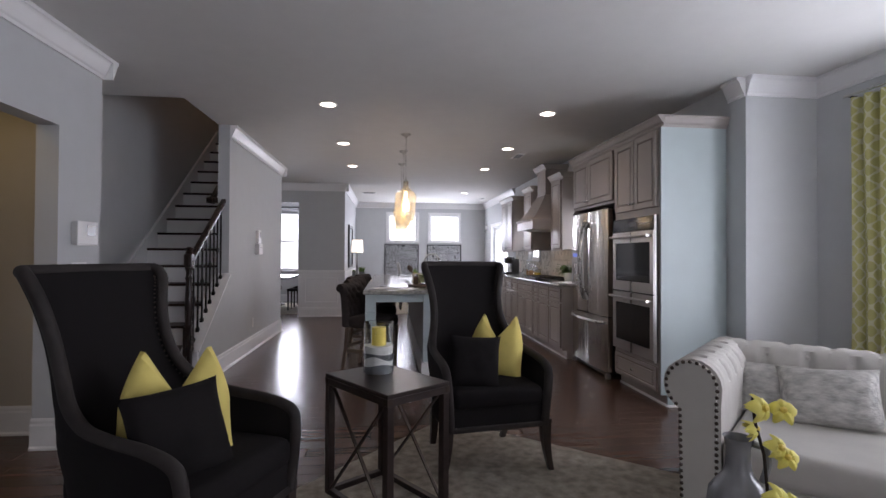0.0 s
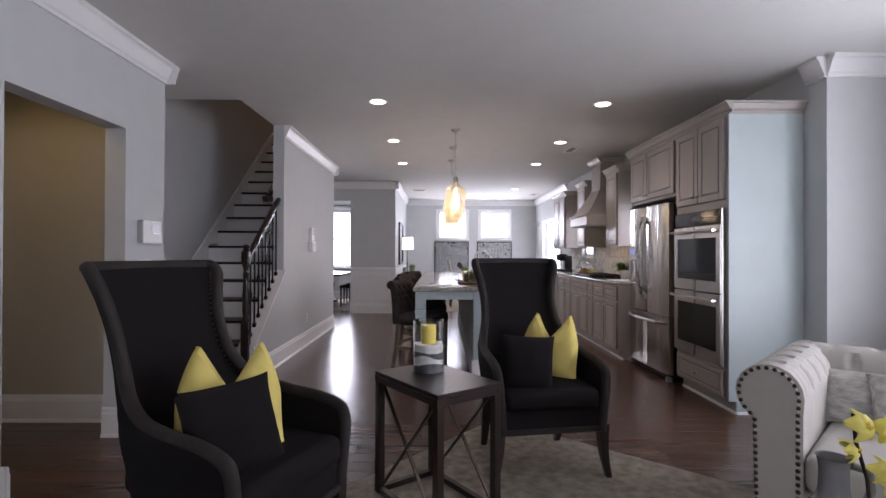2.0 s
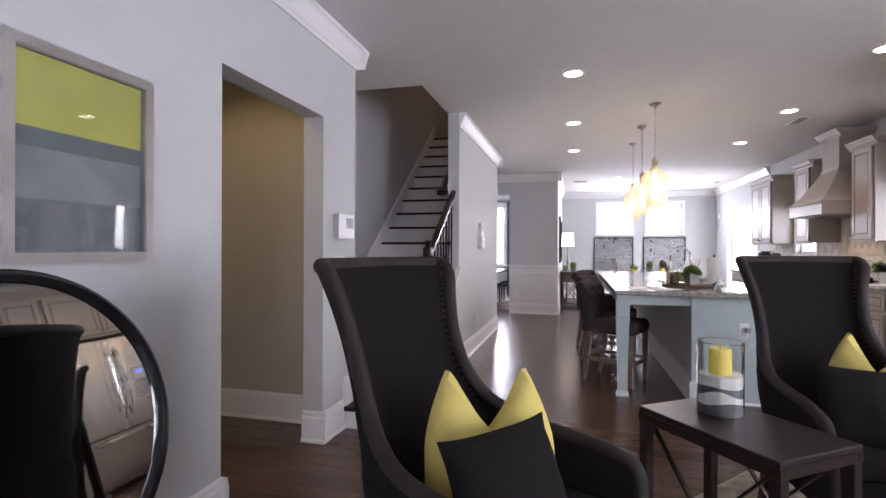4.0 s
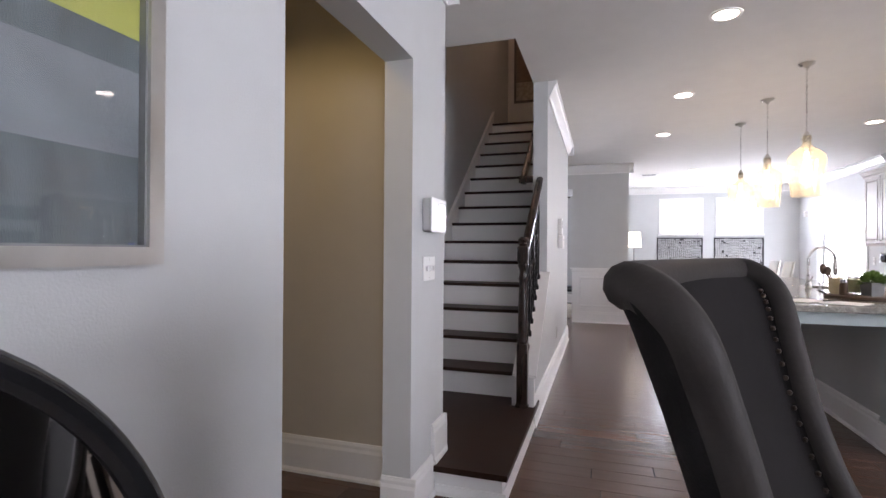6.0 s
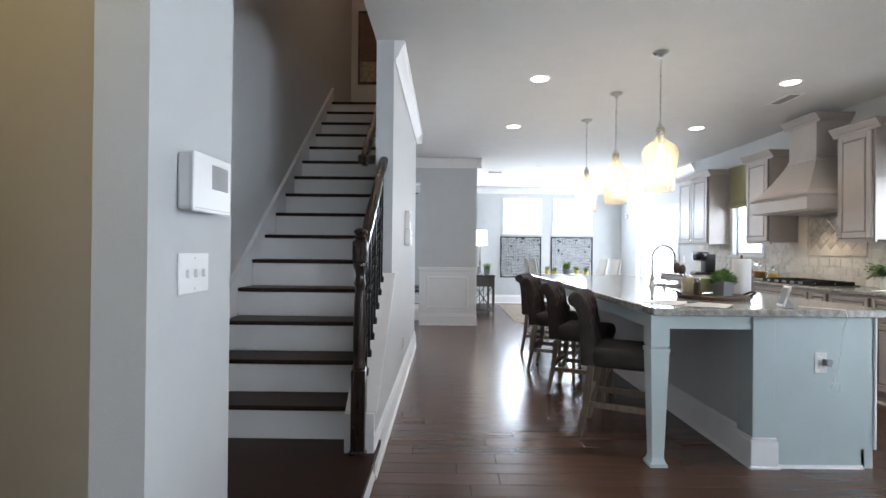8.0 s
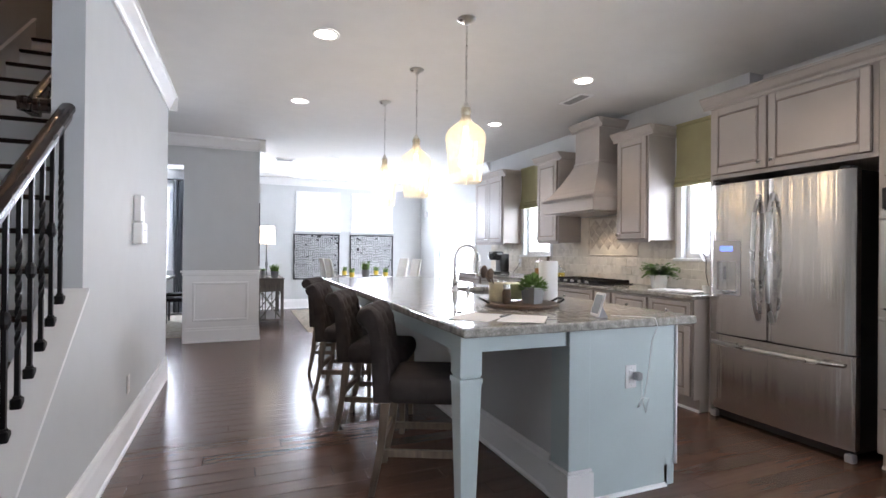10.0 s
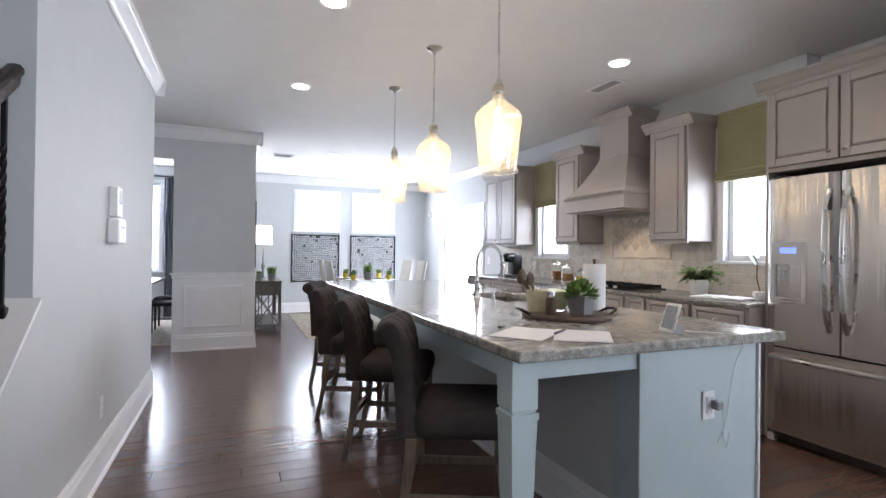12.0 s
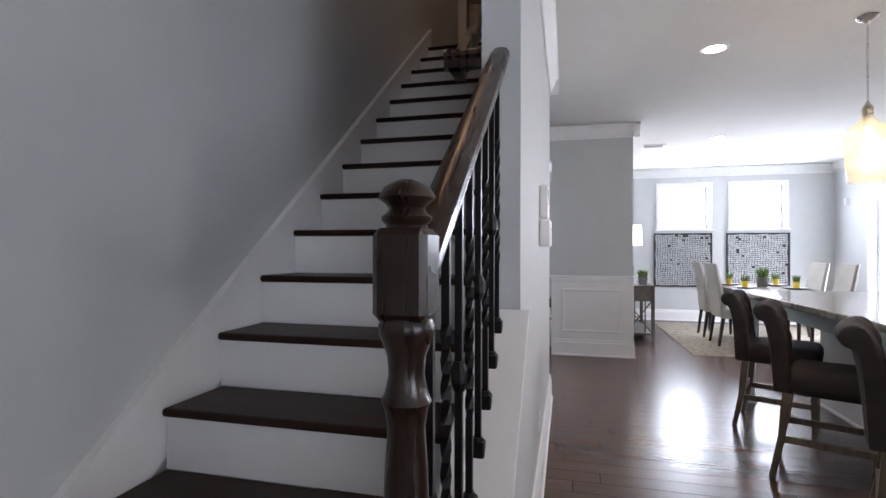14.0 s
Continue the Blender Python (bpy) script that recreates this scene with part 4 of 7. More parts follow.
warm_spot("hood_bulb", 2.25, 8.64, 1.655, 9, (1.0, 0.82, 0.58), 130)
# cooktop
ct = thing("cooktop", pose(0, 0, 0.915), "black gas cooktop with cast iron grates on worktop", "cooktop")
part("glass_base", box(nb(), 1.97, 2.46, 8.23, 9.06, 0.0, 0.012, 0.004), "dark_glass", ct)
for y0 in (8.26, 8.53, 8.80):
    bm = nb()
    for yy in (y0, y0 + 0.11, y0 + 0.22):
        box(bm, 2.02, 2.43, yy, yy + 0.012, 0.03, 0.045, 0.002)
    for xx in (2.02, 2.22, 2.418):
        box(bm, xx, xx + 0.012, y0, y0 + 0.232, 0.012, 0.04, 0.002)
    part("grate", bm, "black_iron", ct)
for i in range(5):
    part("knob", lathe(nb(), [(0.018, 0.012), (0.018, 0.03), (0.014, 0.034), (0, 0.034)], 12, 1.993, 8.40 + i * 0.12), "steel", ct)

# backsplash: laid tiles with grout between, and a framed panel behind the cooktop
bs = structure(part("backsplash", bx(KW - 0.004, KW - 0.0005, 7.045, 11.53, 0.916, 1.19), "grout"), "beige tiled kitchen backsplash", "backsplash")
bm = nb()
for y0, y1 in ((7.775, 8.199), (9.191, 9.775), (10.565, 11.53)):
    box(bm, KW - 0.004, KW - 0.0005, y0, y1, 1.1901, 1.366)
bs3 = structure(part("backsplash_upper", bm, "grout"), "beige tiled backsplash under the wall cabinets", "backsplash")
bs2 = structure(part("backsplash_panel", bx(KW - 0.004, KW - 0.0005, 8.20, 9.19, 1.19, 1.66), "grout"), "tiled panel behind the cooktop", "backsplash")
ROMAN_SHADES = [(7.0, 7.74, 1.90, 2.46), (9.80, 10.54, 1.90, 2.46)]
for y0, y1, z0, z1 in ROMAN_SHADES:
    sh = thing("roman_shade", pose(0, 0, 0), "olive green fabric roman shade on the kitchen window", "window shade", "kitchen shades")
    bm = nb()
    n = 14
    front = []
    for i in range(n + 1):
        f = i / n
        front.append((KW - 0.035 - 0.004 * math.sin(f * 9) - (0.02 if f < 0.12 else 0), z0 + (z1 - z0) * f))
    prism(bm, front + [(KW - 0.022, z1), (KW - 0.022, z0)], "y", y0, y1)
    part("fabric", bm, "shade_green", sh, smooth=True)
    for i in range(3):
        part("fold", box(nb(), KW - 0.075 + 0.008 * i, KW - 0.03, y0 - 0.003, y1 + 0.003, z0 - 0.03 + i * 0.035, z0 + 0.002 + i * 0.035, 0.012, 3), "shade_green", sh, smooth=True)
    part("headrail", bx(KW - 0.05, KW - 0.021, y0 - 0.004, y1 + 0.004, z1 - 0.03, z1 + 0.004, 0.004), "shade_green", sh)

# island
isl = thing("kitchen_island", pose(0, 0, 0), "pale painted kitchen island with open seating side", "kitchen island")
I0, IY, IE = 0.175, 6.24, 10.05
IXR = 0.862
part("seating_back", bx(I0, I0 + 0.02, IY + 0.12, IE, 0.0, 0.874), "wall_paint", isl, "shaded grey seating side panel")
part("end_panel", bx(0.29, IXR, IY, IY + 0.02, 0.0, 0.874, 0.002), "island_daylit_paint", isl, "pale end panel with socket")
part("pilaster", bx(I0 - 0.01, 0.292, IY - 0.01, IY + 0.14, 0.0, 0.874, 0.003), "island_daylit_paint", isl)
bm = box(nb(), I0 - 0.03, 0.305, IY - 0.03, IY + 0.15, 0.0, 0.16, 0.004)
box(bm, I0 - 0.022, 0.30, IY - 0.022, IY + 0.145, 0.16, 0.175, 0.004)
box(bm, I0 - 0.038, 0.312, IY - 0.038, IY + 0.15, 0.0, 0.018, 0.004)
part("pilaster_base", bm, "trim_white", isl)
bm = nb()
run_profile(bm, BASE, (I0, IY + 0.15), (I0, IE), (-1, 0), 0)
part("seating_baseboard", bm, "trim_white", isl)
part("end_shoe", run_profile(nb(), [(0, 0), (0.014, 0), (0.01, 0.014), (0, 0.018)], (0.305, IY), (IXR - 0.06, IY), (0, -1), 0), "trim_white", isl)
part("cabinet_side", bx(IXR, IXR + 0.018, IY - 0.006, IE, 0.11, 0.874, 0.003), "cabinet_taupe", isl)
part("corner_bead", bx(IXR - 0.002, IXR + 0.012, IY - 0.012, IY + 0.02, 0.11, 0.874, 0.003), "trim_white", isl)
part("toe_kick", bx(IXR - 0.07, IXR - 0.05, IY, IE, 0, 0.11), "cabinet_taupe", isl)
part("core", bx(0.30, IXR - 0.02, IY + 0.05, IE - 0.02, 0.05, 0.65), "cabinet_taupe", isl)
ap = bx(-0.36, I0, IY + 0.005, IY + 0.03, 0.788, 0.874, 0.002)
box(ap, -0.405, -0.38, IY + 0.07, IE - 0.05, 0.788, 0.874, 0.002)
part("apron", ap, "island_daylit_paint", isl)


def island_leg(y):
    bm = nb()
    x = -0.372
    prof = [(0.10, 0.0), (0.10, 0.018), (0.088, 0.02), (0.068, 0.05), (0.104, 0.655), (0.112, 0.656), (0.112, 0.678), (0.09, 0.681), (0.105, 0.695), (0.105, 0.875)]
    q = [[bm.verts.new((x + i * w / 2, y + j * w / 2, z)) for i, j in ((-1, -1), (1, -1), (1, 1), (-1, 1))] for w, z in prof]
    bm.faces.new(q[0][::-1]), bm.faces.new(q[-1])
    for a, b in zip(q, q[1:]):
        for i in range(4):
            bm.faces.new((a[i], a[(i + 1) % 4], b[(i + 1) % 4], b[i]))
    part("leg", bm, "island_daylit_paint", isl, "square tapered painted leg")


island_leg(6.265)
island_leg(9.98)
for i in range(5):
    a = 6.30 + i * 0.74
    part("door", bx(IXR + 0.018, IXR + 0.036, a, a + 0.70, 0.13, 0.86, 0.004), "cabinet_taupe", isl)
# worktop of the island with the sink cut out
SK = (0.36, 0.76, 7.62, 8.30)
wt = part("island_worktop", panel((-0.445, 0.905), (6.135, 10.15), [(SK[0], SK[1], SK[2], SK[3])], lambda u, v, d: (u, v, 0.875 + d), 0.043), "granite")
bv = wt.modifiers.new("edge", "BEVEL")
bv.width, bv.segments, bv.limit_method = 0.008, 2, "ANGLE"
tagged(wt, "polished speckled grey granite worktop on the island", "worktop")
sink = thing("sink", pose(0, 0, 0), "undermount stainless steel sink in the island worktop", "sink")
bm = nb()
x0, x1, y0, y1 = SK[0] - 0.005, SK[1] + 0.005, SK[2] - 0.005, SK[3] + 0.005
for q in [(x0, x0 + 0.004, y0, y1, 0.68, 0.874), (x1 - 0.004, x1, y0, y1, 0.68, 0.874), (x0, x1, y0, y0 + 0.004, 0.68, 0.874), (x0, x1, y1 - 0.004, y1, 0.68, 0.874), (x0, x1, y0, y1, 0.675, 0.68)]:
    box(bm, *q)
part("basin", bm, "steel", sink)
part("drain", lathe(nb(), [(0.04, 0.681), (0.04, 0.684), (0.0, 0.684)], 16, 0.56, 7.96), "chrome", sink)
# faucet
fc = thing("kitchen_faucet", pose(0.30, 7.93, 0.918), "tall brushed nickel gooseneck faucet on the island", "faucet")
part("base", lathe(nb(), [(0.032, 0), (0.032, 0.008), (0.026, 0.014), (0.022, 0.06), (0.018, 0.10), (0.015, 0.11), (0, 0.11)], 18), "nickel", fc, smooth=True)
pts = [(0, 0, 0.10), (0, 0, 0.26)]
for i in range(1, 13):
    a = math.pi * i / 12
    pts.append((0.105 * (1 - math.cos(a)), 0, 0.26 + 0.115 * math.sin(a)))
part("gooseneck", tube(nb(), pts, 0.0125, 12), "nickel", fc, smooth=True)
part("spray_head", lathe(nb(), [(0.0, 0.12), (0.016, 0.12), (0.020, 0.17), (0.017, 0.24), (0.013, 0.265), (0, 0.265)], 16, 0.21, 0), "nickel", fc, smooth=True)
part("lever", tube(nb(), [(0, -0.02, 0.06), (0.0, -0.06, 0.075), (0.0, -0.10, 0.11)], 0.006, 8), "nickel", fc, smooth=True)
sd = thing("soap_dispenser", pose(0.31, 7.70, 0.918), "small brushed nickel soap dispenser by the sink", "soap dispenser")
part("body", lathe(nb(), [(0.018, 0), (0.018, 0.01), (0.01, 0.02), (0.01, 0.06), (0, 0.06)], 12), "nickel", sd, smooth=True)
part("spout", tube(nb(), [(0, 0, 0.055), (0.03, 0, 0.065), (0.06, 0, 0.055)], 0.006, 8), "nickel", sd)

# stools
def stool(m, label):
    st = thing("counter_stool", m, label, "stool", "stools at the island")
    # local: the sitter faces +x; seat height 0.65
    bm = box(nb(), -0.20, 0.23, -0.23, 0.23, 0.465, 0.60, 0.055, 5)
    part("seat", bm, "stool_fabric", st, smooth=True)
    # rolled backrest: swept section, curving backward to a scroll at the top, with tufts pulled in
    key = [(-0.165, 0.47), (-0.182, 0.64), (-0.196, 0.77), (-0.214, 0.86), (-0.242, 0.922), (-0.285, 0.952), (-0.330, 0.940), (-0.351, 0.903), (-0.334, 0.866), (-0.302, 0.848), (-0.284, 0.79), (-0.272, 0.71), (-0.260, 0.60), (-0.250, 0.47)]
    sec = []
    for i in range(len(key) - 1):
        (x0, z0), (x1, z1), (x2, z2), (x3, z3) = key[max(0, i - 1)], key[i], key[i + 1], key[min(len(key) - 1, i + 2)]
        for k in range(4):
            f = k / 4
            sec.append(tuple(0.5 * (2 * b + (c - a) * f + (2 * a - 5 * b + 4 * c - d) * f * f + (3 * b - a - 3 * c + d) * f ** 3) for a, b, c, d in ((x0, x1, x2, x3), (z0, z1, z2, z3))))
    sec.append(key[-1])
    front = 5 * 4
    spots = []
    for r in range(4):
        zz = 0.66 + 0.070 * r
        for c in range(4 if r % 2 == 0 else 3):
            spots.append(((c - (1.5 if r % 2 == 0 else 1.0)) * 0.115, zz))
    bm = nb()
    ny = 44
    rings = []
    for j in range(ny + 1):
        f = j / ny
        yy = -0.225 + 0.45 * f
        e = min(f, 1 - f)
        sh = 1 - 0.42 * max(0, 1 - e / 0.07) ** 2.2
        ring = []
        for i, (x, z) in enumerate(sec):
            dent = 0.0
            if i < front and z > 0.63:
                for y0, z0 in spots:
                    d2 = ((yy - y0) / 0.026) ** 2 + ((z - z0) / 0.022) ** 2
                    dent += 0.022 * math.exp(-d2)
                u, w = (yy / 0.0575), (z - 0.66) / 0.070
                dent += 0.009 * (math.exp(-(((u + w) % 2 - 1) / 0.22) ** 2) + math.exp(-(((u - w) % 2 - 1) / 0.22) ** 2))
            ring.append(bm.verts.new((-0.275 + (x - dent + 0.275) * sh - 0.025 * math.sin(math.pi * f), yy, 0.80 + (z - 0.80) * (1 - 0.10 * (1 - sh)))))
        rings.append(ring)
    k = len(sec)
    for a, b in zip(rings, rings[1:]):
        for i in range(k):
            bm.faces.new((a[i], a[(i + 1) % k], b[(i + 1) % k], b[i]))
    bm.faces.new(rings[0][::-1]), bm.faces.new(rings[-1])
    back = part("backrest", bm, "stool_fabric", st, smooth=True)
    for y0, z0 in spots[:11]:
        xx = -0.190 - (z0 - 0.7) * 0.19 - 0.025 * math.cos(y0 * 5)
        b = part("tuft_button", lathe(nb(), [(0.0, -0.004), (0.011, 0.0), (0.010, 0.004), (0.0, 0.006)], 10), "stool_fabric", back)
        b.matrix_local = pose(xx - 0.012, y0, z0, 0, 90, 0)
    for sx, sy, dx in ((-0.20, -0.20, -0.07), (-0.20, 0.20, -0.07), (0.19, -0.20, 0.0), (0.19, 0.20, 0.0)):
        bm = nb()
        q = []
        for f, w in ((0, 0.030), (0.5, 0.036), (1, 0.044)):
            z = 0.475 * f
            x = sx + dx * (1 - f) ** 1.6
            q.append([bm.verts.new((x + i * w / 2, sy + j * w / 2, z)) for i, j in ((-1, -1), (1, -1), (1, 1), (-1, 1))])
        bm.faces.new(q[0][::-1]), bm.faces.new(q[-1])
        for a, b in zip(q, q[1:]):
            for i in range(4):
                bm.faces.new((a[i], a[(i + 1) % 4], b[(i + 1) % 4], b[i]))
        part("leg", bm, "stool_wood", st, "tapered weathered wood leg")
    for a, b in (((0.19, -0.20, 0.20), (0.19, 0.20, 0.20)), ((-0.23, -0.20, 0.26), (-0.23, 0.20, 0.26)), ((-0.23, -0.20, 0.22), (0.19, -0.20, 0.22)), ((-0.23, 0.20, 0.22), (0.19, 0.20, 0.22))):
        part("stretcher", bar(nb(), a, b, 0.022, 0.035), "stool_wood", st)
    return st


st = stool(pose(-0.365, 6.765, 0, 0, 0, -25), "grey tufted counter stool with rolled back and wood legs")
for y, r, x in ((7.72, -27, -0.37), (8.55, -24, -0.41), (9.375, -25, -0.35)):
    copy_thing(st, pose(x, y, 0, 0, 0, r))

# ---- ceiling lights ----
def recessed(x, y):
    r = thing("recessed_light", pose(x, y, CEIL), "lit round recessed ceiling light with white trim", "ceiling light", "recessed lights")
    part("trim_ring", lathe(nb(), [(0.095, -0.001), (0.095, -0.006), (0.088, -0.009), (0.072, -0.006), (0.072, -0.001)], 28, caps=False), "trim_white", r, smooth=True)
    part("lens", lathe(nb(), [(0.0, -0.004), (0.073, -0.004), (0.073, -0.002), (0.0, -0.002)], 28), "can_glow", r, "glowing warm lens")
    return r


first = recessed(*CANS[0])
for cx_, cy_ in CANS[1:]:
    copy_thing(first, pose(cx_, cy_, CEIL))


def pendant(x, y):
    p = thing("pendant_light", pose(x, y, 0), "lit amber glass jug pendant on nickel chain", "pendant light", "pendants over the island")
    part("canopy", lathe(nb(), [(0.0, CEIL - 0.045), (0.012, CEIL - 0.045), (0.02, CEIL - 0.03), (0.05, CEIL - 0.018), (0.06, CEIL - 0.006), (0.06, CEIL - 0.001)], 24), "nickel", p, smooth=True)
    bm = nb()
    z = CEIL - 0.05
    i = 0
    while z > 2.20:
        pts = []
        for k in range(9):
            a = 2 * math.pi * k / 8
            o = 0.006 * math.cos(a)
            pts.append((o if i % 2 else 0, 0 if i % 2 else o, z - 0.013 + 0.015 * math.sin(a)))
        tube(bm, pts, 0.0018, 5)
        z -= 0.024
        i += 1
    tube(bm, [(0.004, 0.0, CEIL - 0.04), (-0.004, 0.003, 2.5), (0.0, 0.0, 2.18)], 0.0022, 5)
    part("chain", bm, "nickel", p, "thin nickel chain with cord")
    part("socket", lathe(nb(), [(0, 2.20), (0.012, 2.20), (0.016, 2.185), (0.026, 2.175), (0.028, 2.12), (0.02, 2.10), (0.02, 2.04), (0, 2.04)], 18), "nickel", p, smooth=True)
    outer = [(0.030, 2.165), (0.032, 2.15), (0.036, 2.14), (0.030, 2.13), (0.032, 2.10), (0.045, 2.075), (0.085, 2.045), (0.118, 2.015), (0.130, 1.985), (0.132, 1.96), (0.122, 1.90), (0.112, 1.78), (0.104, 1.695), (0.100, 1.685)]
    inner = [(r - 0.0035, z) for r, z in reversed(outer)]
    bm = nb()
    seg = 32
    rings = []
    for r, zz in outer + inner:
        rings.append([bm.verts.new((r * math.cos(2 * math.pi * k / seg), r * math.sin(2 * math.pi * k / seg), zz)) for k in range(seg)])
    for a, b in zip(rings, rings[1:] + rings[:1]):
        for k in range(seg):
            bm.faces.new((a[k], a[(k + 1) % seg], b[(k + 1) % seg], b[k]))
    sh = part("glass_shade", bm, "amber_glass", p, "pale amber seeded glass shade", smooth=True)
    sh.visible_shadow = False
    part("bulb", lathe(nb(), [(0.0, 1.80), (0.018, 1.805), (0.034, 1.83), (0.038, 1.86), (0.030, 1.91), (0.016, 1.96), (0.014, 2.04), (0, 2.04)], 18), "bulb_glow", p, "glowing warm bulb", smooth=True).visible_shadow = False
    return p


def amber():
    """Thin amber glass that lights up a little from the bulb inside."""
    m = bpy.data.materials.new("amber_glass")
    MATS["amber_glass"] = m
    m.use_nodes = True
    n, l = m.node_tree.nodes, m.node_tree.links
    n.remove(n["Principled BSDF"])
    tr, tl, gl = n.new("ShaderNodeBsdfTransparent"), n.new("ShaderNodeBsdfTranslucent"), n.new("ShaderNodeBsdfGlossy")
    tr.inputs["Color"].default_value = (1.0, 0.965, 0.88, 1)
    tl.inputs["Color"].default_value = (1.0, 0.92, 0.76, 1)
    gl.inputs["Roughness"].default_value = 0.05
    nz = n.new("ShaderNodeTexNoise")
    nz.inputs["Scale"].default_value = 55
    rg = n.new("ShaderNodeMapRange")
    rg.inputs["From Min"].default_value, rg.inputs["From Max"].default_value = 0.4, 0.7
    rg.inputs["To Min"].default_value, rg.inputs["To Max"].default_value = 0.08, 0.26
    l.new(nz.outputs["Fac"], rg.inputs["Value"])
    m1, m2 = n.new("ShaderNodeMixShader"), n.new("ShaderNodeMixShader")
    l.new(rg.outputs["Result"], m1.inputs[0])
    l.new(tr.outputs[0], m1.inputs[1])
    l.new(tl.outputs[0], m1.inputs[2])
    m2.inputs[0].default_value = 0.10
    l.new(m1.outputs[0], m2.inputs[1])
    l.new(gl.outputs[0], m2.inputs[2])
    l.new(m2.outputs[0], n["Material Output"].inputs["Surface"])


amber()
pd = pendant(*PENDANTS[0])
for x, y in PENDANTS[1:]:
    copy_thing(pd, pose(x, y, 0))


def ceiling_vent(x, y, lx, ly):
    v = thing("ceiling_vent", pose(x, y, CEIL), "white slatted metal ceiling vent", "ceiling vent", "ceiling vents")
    part("frame", panel((-lx / 2, lx / 2), (-ly / 2, ly / 2), [(-lx / 2 + 0.025, lx / 2 - 0.025, -ly / 2 + 0.025, ly / 2 - 0.025)], lambda a, b, d: (a, b, -0.001 - d), 0.01), "trim_white", v)
    part("backing", bx(-lx / 2 + 0.02, lx / 2 - 0.02, -ly / 2 + 0.02, ly / 2 - 0.02, -0.003, -0.001), "black_plastic", v)
    n = 6
    for i in range(n):
        if lx >= ly:
            yy = -ly / 2 + 0.03 + (ly - 0.06) * i / (n - 1)
            part("slat", bar(nb(), (-lx / 2 + 0.025, yy, -0.007), (lx / 2 - 0.025, yy, -0.007), 0.008, 0.002, (0, 0.5, 1)), "grey_plastic", v)
        else:
            xx = -lx / 2 + 0.03 + (lx - 0.06) * i / (n - 1)
            part("slat", bar(nb(), (xx, -ly / 2 + 0.025, -0.007), (xx, ly / 2 - 0.025, -0.007), 0.008, 0.002, (0.5, 0, 1)), "grey_plastic", v)


ceiling_vent(1.69, 8.21, 0.15, 0.36)
ceiling_vent(-0.655, 12.85, 0.30, 0.20)
ceiling_vent(2.2, 13.6, 0.15, 0.30)

# ---- living room ----
def loft(bm, rings, close=True, caps=True):
    """Joins rings of points into a skin; close: each ring is a loop."""
    vs = [[bm.verts.new(p) for p in r] for r in rings]
    n = len(vs[0])
    for a, b in zip(vs, vs[1:]):
        for i in range(n if close else n - 1):
            bm.faces.new((a[i], a[(i + 1) % n], b[(i + 1) % n], b[i]))
    if caps and close:
        bm.faces.new(vs[0][::-1]), bm.faces.new(vs[-1])
    return vs


def tapered_leg(a, b, w0, w1, bend=0.0):
    """A square leg from the foot a up to b; w0 wide at the foot, w1 at the top."""
    bm = nb()
    a, b = Vector(a), Vector(b)
    rings = []
    for i in range(6):
        f = i / 5
        p = a.lerp(b, f)
        k = bend * math.sin(math.pi * f)
        d = (b - a)
        out = Vector((-d.x, -d.y, 0))
        if out.length > 1e-4:
            p -= out.normalized() * k
        w = w0 + (w1 - w0) * f
        rings.append([(p.x + i2 * w / 2, p.y + j2 * w / 2, p.z) for i2, j2 in ((-1, -1), (1, -1), (1, 1), (-1, 1))])
    loft(bm, rings)
    return bm


def soft_pillow(parent_m, name, w, h, th, material, label, chop=0.0, category="pillow", group=""):
    """A stuffed cushion standing in its local xz plane; chop sinks the middle of its upper edge."""
    n = 16
    bm = nb()
    top, bot = {}, {}
    for i in range(n + 1):
        for j in range(n + 1):
            u, v = 2 * i / n - 1, 2 * j / n - 1
            pin = 1 - 0.07 * (1 - abs(u) ** 3) * abs(v) ** 6 - 0.0
            pinv = 1 - 0.07 * (1 - abs(v) ** 3) * abs(u) ** 6
            x, z = u * w / 2 * pinv, h / 2 + v * h / 2 * pin
            sag = chop * max(0.0, 1 - abs(u) / 0.85) * max(0.0, v + 0.2) ** 1.3
            z -= sag
            if chop:
                x *= 1 - 0.40 * max(0.0, v) ** 1.6
            full = ((1 - abs(u) ** 2.6) * (1 - abs(v) ** 2.6)) ** 0.55
            full *= 1 + 0.10 * noise.noise(Vector((u * 2.1, v * 2.1, w * 9)))
            wr = 0.006 * noise.noise(Vector((u * 5, v * 5, h * 7)))
            y = th / 2 * full
            if i in (0, n) or j in (0, n):
                vv = bm.verts.new((x, wr * 0.4, z))
                top[i, j] = bot[i, j] = vv
            else:
                top[i, j] = bm.verts.new((x, -y + wr, z))
                bot[i, j] = bm.verts.new((x, y + wr, z))
    for i in range(n):
        for j in range(n):
            for g in (top, bot):
                bm.faces.new((g[i, j], g[i + 1, j], g[i + 1, j + 1], g[i, j + 1]))
    ob = part(name, bm, material, smooth=True)
    ob.matrix_world = parent_m
    return tagged(ob, label, category, group)


def spline(pts, n):
    """A smooth curve through rows of numbers, n steps between each two."""
    out = []
    for i in range(len(pts) - 1):
        p0, p1, p2, p3 = pts[max(0, i - 1)], pts[i], pts[i + 1], pts[min(len(pts) - 1, i + 2)]
        for k in range(n):
            f = k / n
            out.append(tuple(0.5 * (2 * b + (c - a) * f + (2 * a - 5 * b + 4 * c - d) * f * f + (3 * b - a - 3 * c + d) * f ** 3) for a, b, c, d in zip(p0, p1, p2, p3)))
    out.append(tuple(pts[-1]))
    return out


